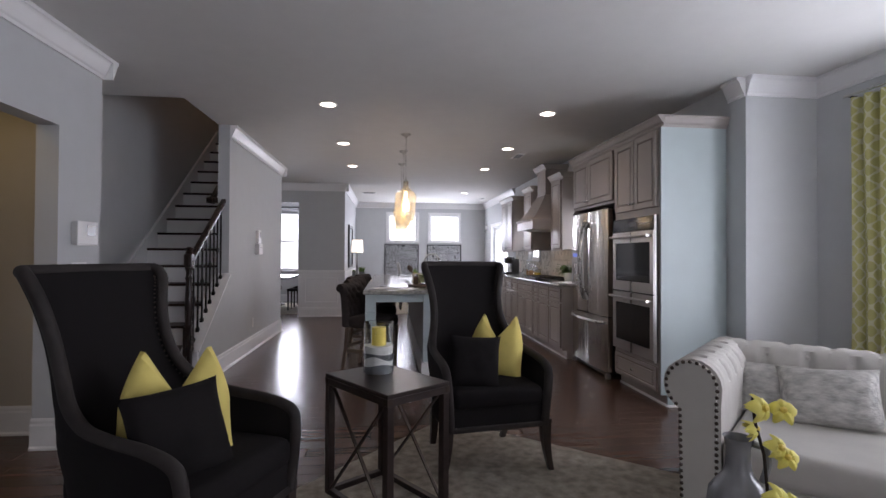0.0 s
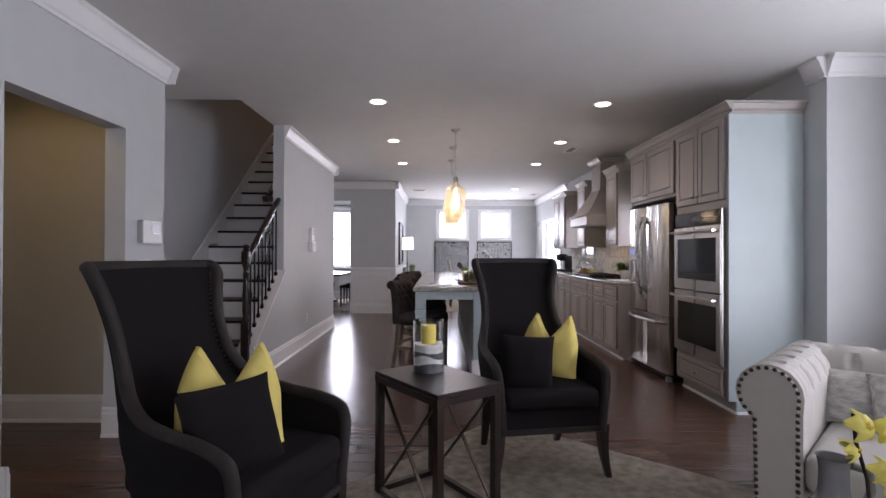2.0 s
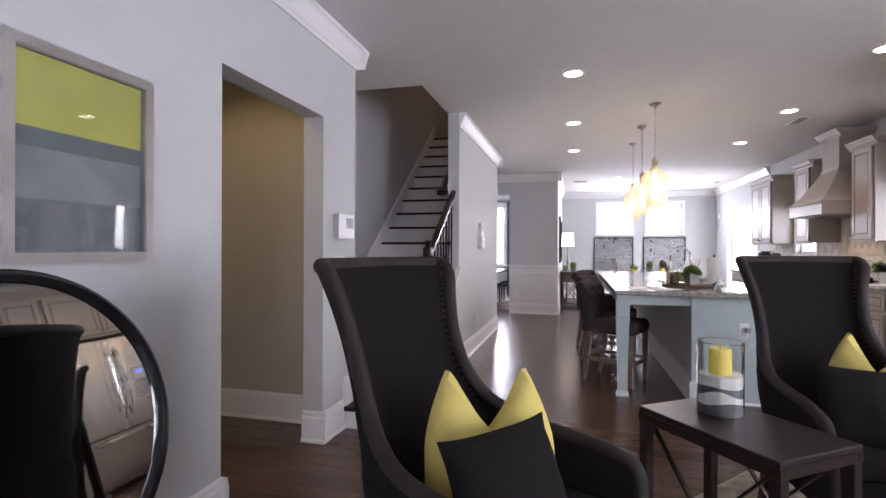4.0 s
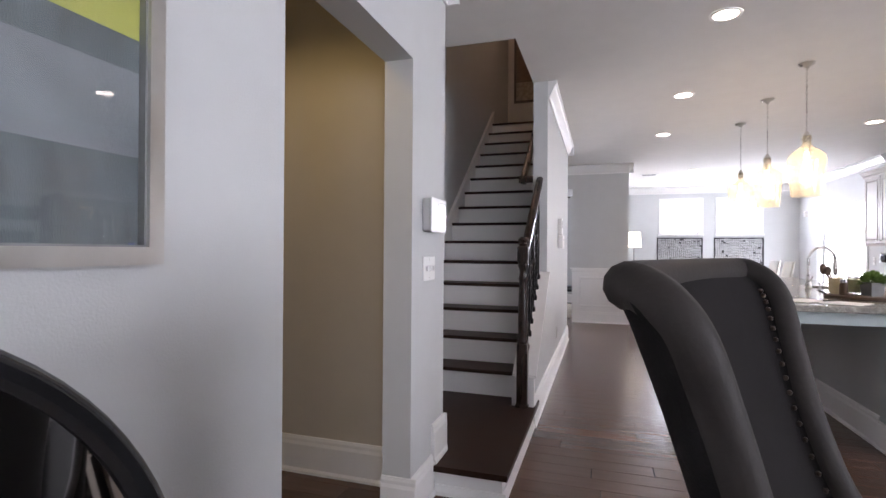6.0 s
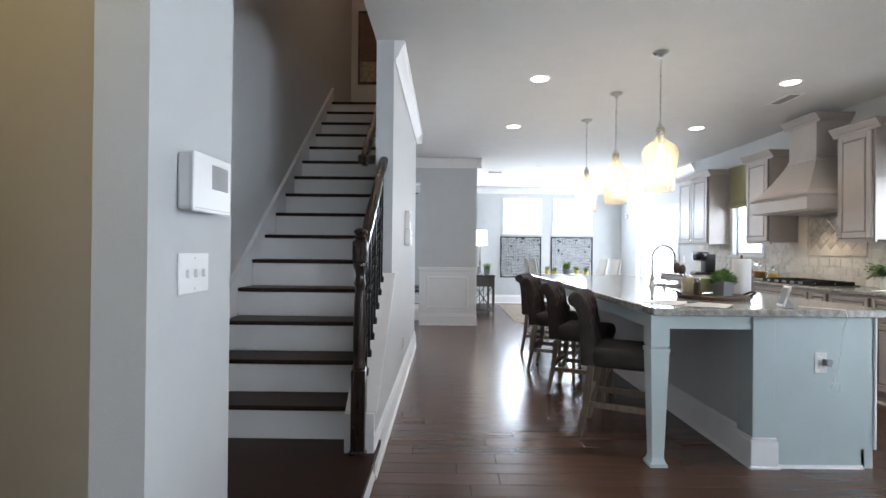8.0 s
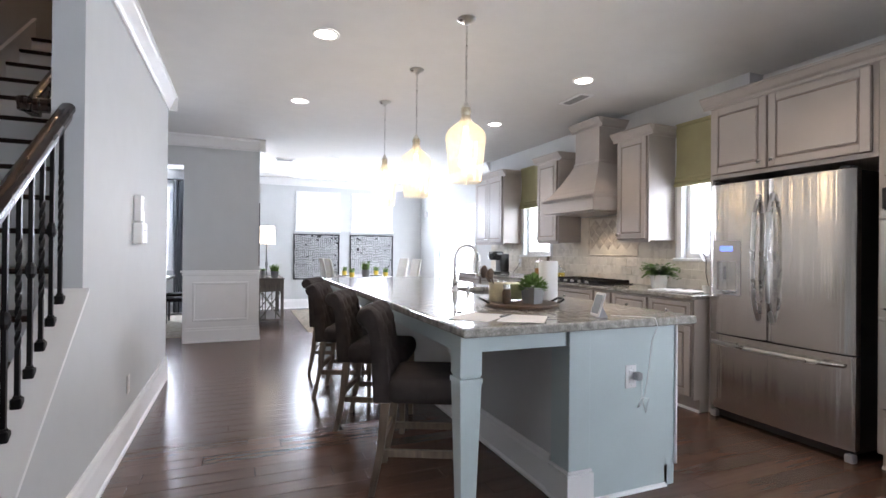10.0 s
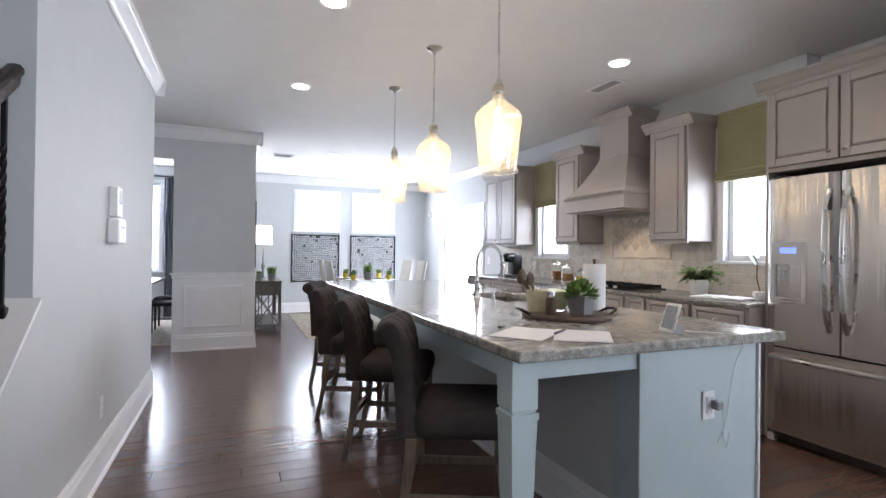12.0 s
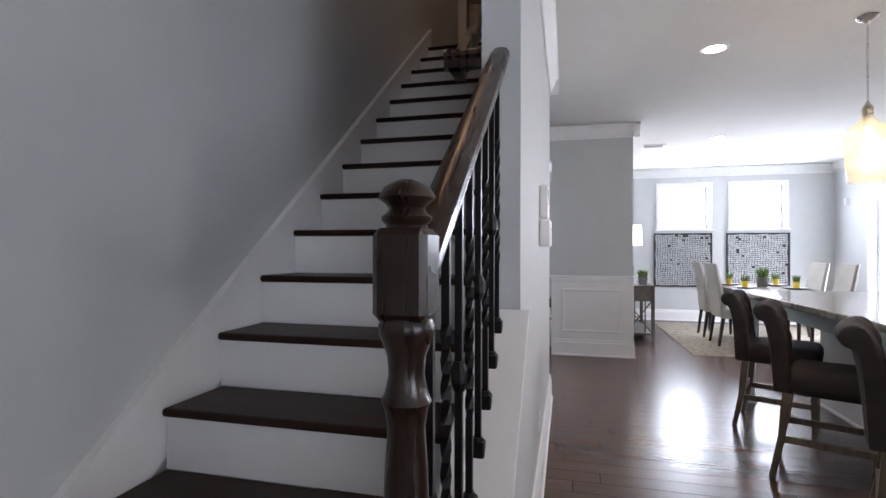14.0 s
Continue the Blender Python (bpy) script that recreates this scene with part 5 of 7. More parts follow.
def wing_chair(m, label):
    ch = thing("wing_chair", m, label, "armchair", "wing chairs")
    # levels of the shell: z, half width, back y, front y of the sides
    lv = spline([(0.27, 0.310, 0.225, -0.32), (0.45, 0.322, 0.258, -0.335), (0.56, 0.332, 0.282, -0.332), (0.605, 0.334, 0.291, -0.30),
                 (0.632, 0.332, 0.297, -0.20), (0.648, 0.328, 0.301, -0.04), (0.672, 0.318, 0.306, 0.08), (0.73, 0.290, 0.322, 0.185), (0.83, 0.264, 0.352, 0.258),
                 (0.95, 0.261, 0.389, 0.305), (1.06, 0.278, 0.422, 0.334), (1.14, 0.300, 0.446, 0.355), (1.175, 0.305, 0.456, 0.378), (1.19, 0.299, 0.460, 0.403)], 5)
    T = 0.046

    def u_path(hw, yb, yf, off):
        """Half a rounded oval open to the front: shallow wings curve, long arms run straighter."""
        hw, yb = hw - off, yb - off
        e = 2 / (2.5 + 5.0 * max(0.0, yb - yf - 0.16))
        pts = []
        for i in range(33):
            a = math.pi * (1 - i / 32)
            c, q = math.cos(a), math.sin(a)
            pts.append((math.copysign(abs(c) ** e, c) * hw, yf + (yb - yf) * abs(q) ** e if 0 < i < 32 else yf))
        return pts
    bm = nb()
    rings = []
    for z, hw, yb, yf in lv:
        o, i_ = u_path(hw, yb, yf, 0.0), u_path(hw, yb, yf, T)
        rings.append([(x, y, z) for x, y in o] + [(x, y, z) for x, y in reversed(i_)])
    loft(bm, rings)
    part("winged_back", bm, "dark_fabric", ch, smooth=True)
    # one band along the rim: up one arm and wing, over the top and down again
    side = [(hw - T / 2, yf - 0.001, z) for z, hw, yb, yf in lv]
    z, hw, yb, yf = lv[-1]
    over = [(x, y, 1.191) for x, y in u_path(hw, yb, yf, T / 2)][1:-1]
    band = [(-x, y, z) for x, y, z in side] + over + side[::-1]
    part("edge_trim", tube(nb(), band, T / 2 + 0.002, 12), "chair_trim", ch, "worn grey-brown edge band", smooth=True)
    bm = nb()
    for k in range(26):
        x = -0.15 + 0.30 * k / 25
        box(bm, x - 0.004, x + 0.004, lv[-6][2] - T - 0.006, lv[-6][2] - T + 0.004, 1.145, 1.153, 0.002)
    for z, hw, yb, yf in lv[30:-8]:
        x, y = u_path(hw, yb, yf, T)[2]
        for sg in (-1, 1):
            box(bm, sg * x - 0.004, sg * x + 0.004, y - 0.004, y + 0.004, z - 0.004, z + 0.004, 0.002)
    part("nailheads", bm, "brass_dark", ch)["kind"] = "stuff"
    part("seat_rail", prism(nb(), [(-0.285, -0.325), (0.285, -0.325), (0.235, 0.21), (-0.235, 0.21)], "z", 0.27, 0.405), "dark_fabric", ch)
    part("rail_trim", bx(-0.308, 0.308, -0.340, -0.322, 0.262, 0.292, 0.005), "chair_trim", ch)
    bm = box(nb(), -0.278, 0.278, -0.352, 0.22, 0.385, 0.500, 0.045, 4)
    for v in bm.verts:
        if v.co.z > 0.44:
            v.co.z += 0.018 * math.cos(v.co.x * 4.5) * math.cos((v.co.y + 0.05) * 4.5)
    part("seat_cushion", bm, "dark_fabric", ch, smooth=True)
    for sx in (-1, 1):
        part("leg", tapered_leg((sx * 0.330, -0.318, 0), (sx * 0.300, -0.305, 0.30), 0.030, 0.058, 0.012), "dark_wood", ch, "dark tapered wooden leg")
        part("leg", tapered_leg((sx * 0.25, 0.245, 0), (sx * 0.255, 0.17, 0.29), 0.034, 0.055, 0.02), "dark_wood", ch, "dark splayed wooden back leg")
    return ch


RUGZ = 0.014
CH_R = pose(0.39, 4.25, RUGZ, 0, 0, 8.6)
CH_L = pose(-1.015, 3.155, RUGZ, 0, 0, 67)
wing_chair(CH_R, "dark charcoal upholstered wing chair with tapered legs")
wing_chair(CH_L, "dark charcoal upholstered wing chair near the doorway")
soft_pillow(pose(0.47, 4.27, 0.485, -17, 0, -38.5), "throw_pillow", 0.40, 0.41, 0.15, "yellow_fabric", "yellow chopped throw pillow on wing chair", 0.13, "pillow", "throw pillows")
soft_pillow(pose(0.30, 3.985, 0.485, -13, 3, -3), "throw_pillow", 0.31, 0.32, 0.12, "dark_fabric", "charcoal throw pillow leaning on yellow pillow", 0.0, "pillow", "throw pillows")
soft_pillow(pose(-0.985, 3.10, 0.485, -17, 0, 22), "throw_pillow", 0.41, 0.43, 0.15, "yellow_fabric", "yellow chopped throw pillow on wing chair", 0.13, "pillow", "throw pillows")
soft_pillow(pose(-0.873, 2.948, 0.482, -23, -3, 46), "throw_pillow", 0.345, 0.34, 0.12, "dark_fabric", "charcoal throw pillow leaning on yellow pillow", 0.0, "pillow", "throw pillows")

# side table with crossed braces
stb = thing("side_table", pose(-0.208, 3.708, RUGZ, 0, 0, 36), "dark wood and metal side table with crossed braces", "side table")
hx, hy, tz = 0.19, 0.28, 0.63
part("tabletop", box(nb(), -hx, hx, -hy, hy, tz - 0.022, tz, 0.003), "dark_wood", stb)
bm = nb()
for a in (-1, 1):
    box(bm, a * (hx - 0.011) - 0.011, a * (hx - 0.011) + 0.011, -hy, hy, tz - 0.055, tz - 0.022)
    box(bm, -hx + 0.022, hx - 0.022, a * (hy - 0.011) - 0.011, a * (hy - 0.011) + 0.011, tz - 0.055, tz - 0.022)
part("apron_frame", bm, "dark_wood", stb)
for a in (-1, 1):
    for b in (-1, 1):
        x0, y0 = a * (hx - 0.02), b * (hy - 0.02)
        part("leg", bx(x0 - 0.019, x0 + 0.019, y0 - 0.019, y0 + 0.019, 0.0, tz - 0.055, 0.002), "dark_wood", stb)
        part("corner_bracket", bx(x0 - 0.0215 if a < 0 else x0 - 0.005, x0 + 0.005 if a < 0 else x0 + 0.0215, y0 - 0.0215 if b < 0 else y0 - 0.005, y0 + 0.005 if b < 0 else y0 + 0.0215, tz - 0.05, tz - 0.02, 0.001), "brass_dark", stb, "dull metal corner bracket")
for a in (-1, 1):
    part("floor_rail", bx(-hx + 0.04, hx - 0.04, a * (hy - 0.02) - 0.016, a * (hy - 0.02) + 0.016, 0.0, 0.03, 0.002), "dark_wood", stb)
    x0 = a * (hx - 0.02)
    part("floor_rail", bx(x0 - 0.016, x0 + 0.016, -hy + 0.04, hy - 0.04, 0.0, 0.03, 0.002), "dark_wood", stb)
    for s1 in (-1, 1):
        part("cross_brace", bar(nb(), (x0 + 0.004 * s1, -s1 * (hy - 0.04), 0.03), (x0 + 0.004 * s1, s1 * (hy - 0.04), tz - 0.056), 0.008, 0.016, (1, 0, 0)), "brass_dark", stb)
# hurricane candle holder with layered sand
hc = thing("candle_holder", pose(-0.245, 3.80, RUGZ + tz), "glass hurricane candle holder with layered sand and yellow candle", "candle holder")
bm = nb()
loft(bm, [[(r * math.cos(a * math.pi / 14), r * math.sin(a * math.pi / 14), z) for a in range(28)] for r, z in ((0.074, 0.004), (0.0795, 0.004), (0.08, 0.27), (0.077, 0.272), (0.0765, 0.008), (0.0, 0.008))], True, False)
g = part("glass_cylinder", bm, "clear_glass", hc, "clear glass cylinder", smooth=True)
g.visible_shadow = False
for z0, z1, mt, w0, w1 in ((0.009, 0.05, "sand_grey", 0.0, 0.008), (0.0505, 0.085, "sand_white", 0.008, 0.014), (0.0855, 0.11, "sand_grey", 0.014, 0.004), (0.1105, 0.15, "sand_white", 0.004, 0.002)):
    bm = nb()
    rings = []
    for z, w in ((z0, w0), (z1, w1)):
        rings.append([(0.0755 * math.cos(a * math.pi / 14), 0.0755 * math.sin(a * math.pi / 14), z + w * math.sin(a * 0.55 + z * 40)) for a in range(28)])
    loft(bm, rings)
    part("sand_layer", bm, mt, hc)
part("candle", lathe(nb(), [(0.0385, 0.15), (0.0385, 0.243), (0.036, 0.246), (0.0, 0.244)], 24), "candle_wax", hc, "thick yellow pillar candle", smooth=True)
part("wick", lathe(nb(), [(0.0015, 0.244), (0.0015, 0.256), (0, 0.256)], 6), "black_plastic", hc)

# rug
rug = part("area_rug", nb(), "rug_wool")
bm = nb()
n = 90
hxr, hyr = 1.22, 0.98
gv = {}
for i in range(n + 1):
    for j in range(n + 1):
        u, v = -hxr + 2 * hxr * i / n, -hyr + 2 * hyr * j / n
        e = 0.0 if i in (0, n) or j in (0, n) else 1.0
        gv[i, j] = bm.verts.new((u + 0.004 * noise.noise(Vector((u * 9, v * 9, 0))) * (1 - e), v, e * (0.011 + 0.0025 * noise.noise(Vector((u * 24, v * 24, 3)))) + 0.0005))
for i in range(n):
    for j in range(n):
        bm.faces.new((gv[i, j], gv[i + 1, j], gv[i + 1, j + 1], gv[i, j + 1]))
bm.to_mesh(rug.data)
bm.free()
rug.data.materials.clear()
rug.data.materials.append(MATS["rug_wool"])
rug.matrix_world = pose(0.51, 3.43, 0.001, 0, 0, -41)
tagged(rug, "beige mottled wool area rug under the chairs", "rug")

# tufted sofa with rolled arms
sofa = thing("sofa", pose(2.14, 2.99, 0, 0, 0, -46), "cream tufted sofa with rolled arms and dark nailhead trim", "sofa")
SL, SD = 1.0, 0.475


def tuft(u, w):
    """How deep the cover is drawn in: round pits in a staggered grid, with faint pleats between them."""
    out = 0.0
    for k in (0, 1):
        a, b = (u + 0.5 * k) % 1 - 0.5, (w / 2 + 0.5 * k) % 1 - 0.5
        out += 0.34 * math.exp(-(a / 0.12) ** 2 - (b / 0.12) ** 2)
    p, q = (u + w / 2) % 1 - 0.5, (u - w / 2) % 1 - 0.5
    return out + 0.05 * (math.exp(-(p / 0.09) ** 2) + math.exp(-(q / 0.09) ** 2))


# arms: section in xz, along y; scroll outwards
for sgn in (-1, 1):
    cx0, cz0, r0 = sgn * (SL - 0.13), 0.675, 0.125
    pts = [(sgn * (SL - 0.25), 0.10), (sgn * (SL - 0.25), 0.60)]
    for i in range(14):
        a = math.radians(180 - i * 18)
        pts.append((cx0 + sgn * r0 * math.cos(a), cz0 + r0 * math.sin(a)))
    pts += [(sgn * (SL - 0.075), 0.56), (sgn * (SL - 0.085), 0.10)]
    bm = nb()
    rings = []
    for k in range(71):
        y = -SD + 0.012 + (2 * SD - 0.1) * k / 70
        rr = []
        for idx, (x, z) in enumerate(pts):
            dent = 0.0
            if 2 <= idx < 11 and k > 3:
                dent = tuft(y / 0.17, idx / 3.5)
            rr.append((x + (cx0 - x) * dent, y, z + (cz0 - z) * dent))
        rings.append(rr)
    loft(bm, rings)
    arm = part("arm", bm, "cream_fabric", sofa, smooth=True)
    # front face panel
    fp = [(cx0 + (x - cx0) * 0.86, z if z < 0.2 else cz0 + (z - cz0) * 0.9) for x, z in pts]
    part("arm_front", prism(nb(), fp, "y", -SD - 0.004, -SD + 0.014), "cream_fabric", arm)
    # nailheads round the face
    full = pts
    seq = [(p[0] + (cx0 - p[0]) * 0.13, p[1] + ((cz0 - p[1]) * 0.1 if p[1] > 0.55 else 0)) for p in full]
    dense = []
    for (ax, az), (bx_, bz) in zip(seq, seq[1:]):
        d = math.hypot(bx_ - ax, bz - az)
        m_ = max(1, int(d / 0.004))
        dense += [(ax + (bx_ - ax) * q / m_, az + (bz - az) * q / m_) for q in range(m_)]
    last = None
    nail = None
    for p in dense:
        if p[1] < 0.13 or (last and math.hypot(p[0] - last[0], p[1] - last[1]) < 0.027):
            continue
        last = p
        if nail is None:
            nail = lathe(nb(), [(0.0095, 0.0), (0.008, 0.004), (0.004, 0.0065), (0.0, 0.007)], 8)
            ob = part("nailhead", nail, "brass_dark", arm)
            nail_mesh = ob.data
        else:
            ob = new("nailhead", nail_mesh)
            ob.parent = arm
        ob.matrix_local = pose(p[0], -SD - 0.004, p[1], 90, 0, 0)
# back: section in yz, along x; scroll backwards, with tufts
bm = nb()
pts = [(SD - 0.24, 0.10), (SD - 0.24, 0.58)]
cy0, cz0, r0 = SD - 0.125, 0.675, 0.125
for i in range(14):
    a = math.radians(180 - i * 18)
    pts.append((cy0 + r0 * math.cos(a), cz0 + r0 * math.sin(a)))
pts += [(SD - 0.075, 0.56), (SD - 0.085, 0.10)]
rings = []
for k in range(141):
    x = -SL + 0.16 + (2 * SL - 0.32) * k / 140
    rr = []
    for idx, (y, z) in enumerate(pts):
        dent = 0.0
        if 1 < idx < 10:
            dent = tuft(x / 0.19, idx / 3.5)
        rr.append((x, y + (cy0 - y) * dent, z + (cz0 - z) * dent))
    rings.append(rr)
loft(bm, rings)
back = part("backrest", bm, "cream_fabric", sofa, smooth=True)
tb = None
for row, (yy, zz) in enumerate(((SD - 0.243, 0.60), (SD - 0.205, 0.742))):
    for k in range(9):
        x = -SL + 0.26 + (2 * SL - 0.52) * (k + (0.5 if row else 0)) / 8.5
        if tb is None:
            o = part("tuft_button", lathe(nb(), [(0.013, -0.004), (0.012, 0.003), (0.0, 0.006)], 10), "cream_fabric", back)
            tb = o.data
        else:
            o = new("tuft_button", tb)
            o.parent = back
        o.matrix_local = pose(x, yy, zz, 70, 0, 0)
part("base_frame", box(nb(), -SL + 0.1, SL - 0.1, -SD + 0.02, SD - 0.1, 0.08, 0.30, 0.01), "cream_fabric", sofa)
for k in (-1, 1):
    bm = box(nb(), min(0.003 * k, k * (SL - 0.252)), max(0.003 * k, k * (SL - 0.252)), -SD - 0.01, SD - 0.23, 0.30, 0.46, 0.045, 4)
    part("seat_cushion", bm, "cream_fabric", sofa, smooth=True)
for sx in (-1, 1):
    for sy in (-1, 1):
        part("foot", lathe(nb(), [(0.018, 0), (0.03, 0.02), (0.034, 0.05), (0.024, 0.07), (0.03, 0.10), (0, 0.10)], 14, sx * (SL - 0.16), sy * (SD - 0.08)), "dark_wood", sofa, smooth=True)
SM = pose(2.14, 2.99, 0, 0, 0, -46)
soft_pillow(SM @ pose(-0.60, 0.13, 0.452, -22, 0, 14), "throw_pillow", 0.36, 0.27, 0.13, "silver_fabric", "silvery brocade lumbar pillow on the sofa", 0.0, "pillow", "sofa pillows")
soft_pillow(SM @ pose(-0.37, 0.04, 0.452, -26, -5, 4), "throw_pillow", 0.42, 0.30, 0.15, "silver_fabric", "silvery brocade lumbar pillow on the sofa", 0.0, "pillow", "sofa pillows")

# coffee table with vase and orchid
cf = thing("coffee_table", pose(0.82, 2.28, RUGZ), "round dark coffee table holding vase and orchid", "coffee table")
part("tabletop", lathe(nb(), [(0.0, 0.465), (0.33, 0.465), (0.34, 0.475), (0.34, 0.49), (0.335, 0.495), (0, 0.495)], 40), "dark_wood", cf, smooth=True)
part("pedestal", lathe(nb(), [(0.2, 0), (0.2, 0.02), (0.06, 0.05), (0.04, 0.2), (0.06, 0.42), (0.14, 0.465), (0, 0.465)], 28), "dark_wood", cf, smooth=True)
vs = thing("ceramic_vase", pose(0.70, 2.33, RUGZ + 0.495), "glossy grey ribbed ceramic jug vase", "vase")
bm = nb()
rings = []
prof = [(0.050, 0.0), (0.062, 0.01), (0.070, 0.06), (0.071, 0.12), (0.066, 0.16), (0.052, 0.185), (0.036, 0.205), (0.030, 0.225), (0.028, 0.27), (0.032, 0.295), (0.036, 0.30), (0.033, 0.299), (0.026, 0.27), (0.0, 0.25)]
for r, z in prof:
    rings.append([(r * (1 + (0.045 if z < 0.17 else 0.0) * math.cos(a * math.pi * 2 / 48 * 16)) * math.cos(a * math.pi / 24), r * (1 + (0.045 if z < 0.17 else 0.0) * math.cos(a * math.pi * 2 / 48 * 16)) * math.sin(a * math.pi / 24), z) for a in range(48)])
loft(bm, rings, True, False)
part("body", bm, "ceramic_grey", vs, smooth=True)
part("handle", tube(nb(), [(0.030, -0.012, 0.285), (0.06, -0.024, 0.275), (0.063, -0.026, 0.235), (0.052, -0.02, 0.19)], 0.009, 8), "ceramic_grey", vs, smooth=True)
orc = thing("orchid", pose(0.715, 2.25, RUGZ + 0.495), "yellow orchid stem with pale yellow blossoms", "flower")
stem = [(0.0, 0.0, 0.0), (0.005, 0.0, 0.15), (0.0, 0.01, 0.28), (-0.02, 0.015, 0.36), (-0.03, 0.01, 0.42)]
part("stem", tube(nb(), stem, 0.004, 6), "soil", orc)
part("pot", lathe(nb(), [(0.04, 0), (0.05, 0.09), (0.045, 0.09), (0, 0.08)], 18), "ceramic_grey", orc, smooth=True)


def blossom(px, py, pz, rz, tilt, size):
    fl = part("blossom", lathe(nb(), [(0, -0.004), (0.008, 0), (0.007, 0.012), (0, 0.016)], 8), "candle_wax", orc)
    fl.matrix_local = pose(px, py, pz, tilt, 0, rz)
    for k in range(5):
        a = 2 * math.pi * k / 5 + 0.3
        wide = 1.25 if k in (0, 2) else 0.9
        bm = nb()
        rows_ = []
        for i in range(6):
            f = i / 5
            w = size * 0.42 * wide * math.sin(math.pi * min(0.97, 0.12 + f * 0.86)) ** 0.8
            z = 0.012 * math.sin(f * 2.6) - 0.02 * f * f
            c = Vector((math.cos(a), math.sin(a), 0)) * (size * f)
            sd_ = Vector((-math.sin(a), math.cos(a), 0))
            rows_.append([tuple(c + sd_ * w * q + Vector((0, 0, z - 0.006 * abs(q)))) for q in (-1, -0.5, 0, 0.5, 1)])
        low = [[(x, y, z - 0.0015) for x, y, z in r] for r in rows_]
        loft(bm, rows_, False)
        loft(bm, low, False)
        part("petal", bm, "petal_yellow", fl, smooth=True)


for q in [(-0.02, -0.01, 0.40, 20, 70, 0.050), (0.03, -0.015, 0.395, -30, 60, 0.046), (0.015, -0.02, 0.31, 10, 75, 0.040), (0.045, -0.01, 0.28, -25, 60, 0.042), (0.01, -0.03, 0.19, 15, 72, 0.052), (0.055, -0.02, 0.165, -20, 60, 0.048), (-0.02, 0.02, 0.34, 60, 70, 0.036)]:
    blossom(*q[:5], q[5] * 0.72)

# framed abstract picture on the left wall
pic = thing("framed_picture", pose(LW, 3.01, 1.545), "silver framed abstract print, yellow above grey", "picture")
hw, hh = 0.255, 0.335
part("frame", panel((-hw, hw), (-hh, hh), [(-hw + 0.032, hw - 0.032, -hh + 0.032, hh - 0.032)], lambda u, v, d: (0.004 + d, u, v), 0.030), "silver_frame", pic)
bm = nb()
for a, b, c, e in [(-hw + 0.03, hw - 0.03, -hh + 0.03, -hh + 0.036), (-hw + 0.03, hw - 0.03, hh - 0.036, hh - 0.03), (-hw + 0.03, -hw + 0.036, -hh + 0.036, hh - 0.036), (hw - 0.036, hw - 0.03, -hh + 0.036, hh - 0.036)]:
    box(bm, 0.008, 0.026, a, b, c, e)
part("inner_lip", bm, "zinc", pic)
for z0, z1, mt in [(0.075, hh - 0.034, "art_yellow"), (0.015, 0.075, "art_slate"), (-0.14, 0.015, "art_grey"), (-hh + 0.034, -0.14, "art_slate")]:
    part("print_band", bx(0.006, 0.010, -hw + 0.034, hw - 0.034, z0, z1), mt, pic)
part("glass_pane", bx(0.016, 0.018, -hw + 0.034, hw - 0.034, -hh + 0.034, hh - 0.034), "window_glass", pic).visible_shadow = False
# round mirror
mir = thing("round_mirror", pose(-2.13, 2.66, 0.75, 0, 79, 0), "round standing mirror with glossy black frame", "mirror")
part("frame", lathe(nb(), [(0.420, 0.0), (0.453, 0.0), (0.458, 0.02), (0.452, 0.03), (0.440, 0.036), (0.427, 0.03), (0.422, 0.016), (0.420, 0.0)], 72, caps=False), "dark_glass", mir, smooth=True)
part("glass", lathe(nb(), [(0.0, 0.006), (0.424, 0.006), (0.424, 0.011), (0.0, 0.011)], 72), "mirror_silver", mir, "clear mirror glass")
for yy in (-0.25, 0.25):
    part("stand_leg", bar(nb(), (0.10, yy, -0.012), (0.762, yy * 1.2, -0.012), 0.03, 0.02, (0, 1, 0)), "black_plastic", mir)
    part("stand_strut", bar(nb(), (0.20, yy, -0.016), (0.742, yy * 1.2, -0.11), 0.02, 0.02, (0, 1, 0)), "black_plastic", mir)
# alarm panel, switch plates, keypad, outlets
al = thing("alarm_panel", pose(LW, 4.872, 1.412), "white wall alarm panel with bright screen", "alarm panel")
part("body", box(nb(), 0.001, 0.046, -0.112, 0.112, -0.080, 0.082, 0.010, 2), "silver_plastic", al)
part("face", box(nb(), 0.045, 0.052, -0.118, 0.118, -0.085, 0.085, 0.005, 2), "white_plastic", al)
part("screen", bx(0.0515, 0.0530, -0.012, 0.095, -0.012, 0.060, 0.0006), "ceramic_grey", al, "glossy grey screen")
part("lower_flap", bx(0.0515, 0.0525, -0.108, 0.108, -0.076, -0.072, 0.0004), "silver_plastic", al)


def plate(name, m, label, kind, wide=0.036):
    p = thing(name, m, label, "switch" if kind != "outlet" else "outlet")
    part("cover", box(nb(), 0.001, 0.007, -wide, wide, -0.06, 0.06, 0.003), "white_plastic", p)
    if kind == "switch":
        for y in ((0,) if wide < 0.05 else (-0.046, 0, 0.046)):
            part("toggle", box(nb(), 0.006, 0.018, y - 0.005, y + 0.005, -0.012, 0.012, 0.002), "white_plastic", p)
    elif kind == "outlet":
        for z in (-0.022, 0.022):
            part("socket", box(nb(), 0.006, 0.009, -0.016, 0.016, z - 0.014, z + 0.014, 0.004), "white_plastic", p)
    for z in (-0.045, 0.045):
        part("screw", lathe(nb(), [(0.003, 0), (0.003, 0.001), (0, 0.001)], 8), "nickel", p).matrix_local = pose(0.007, 0, z, 0, 90, 0)
    return p


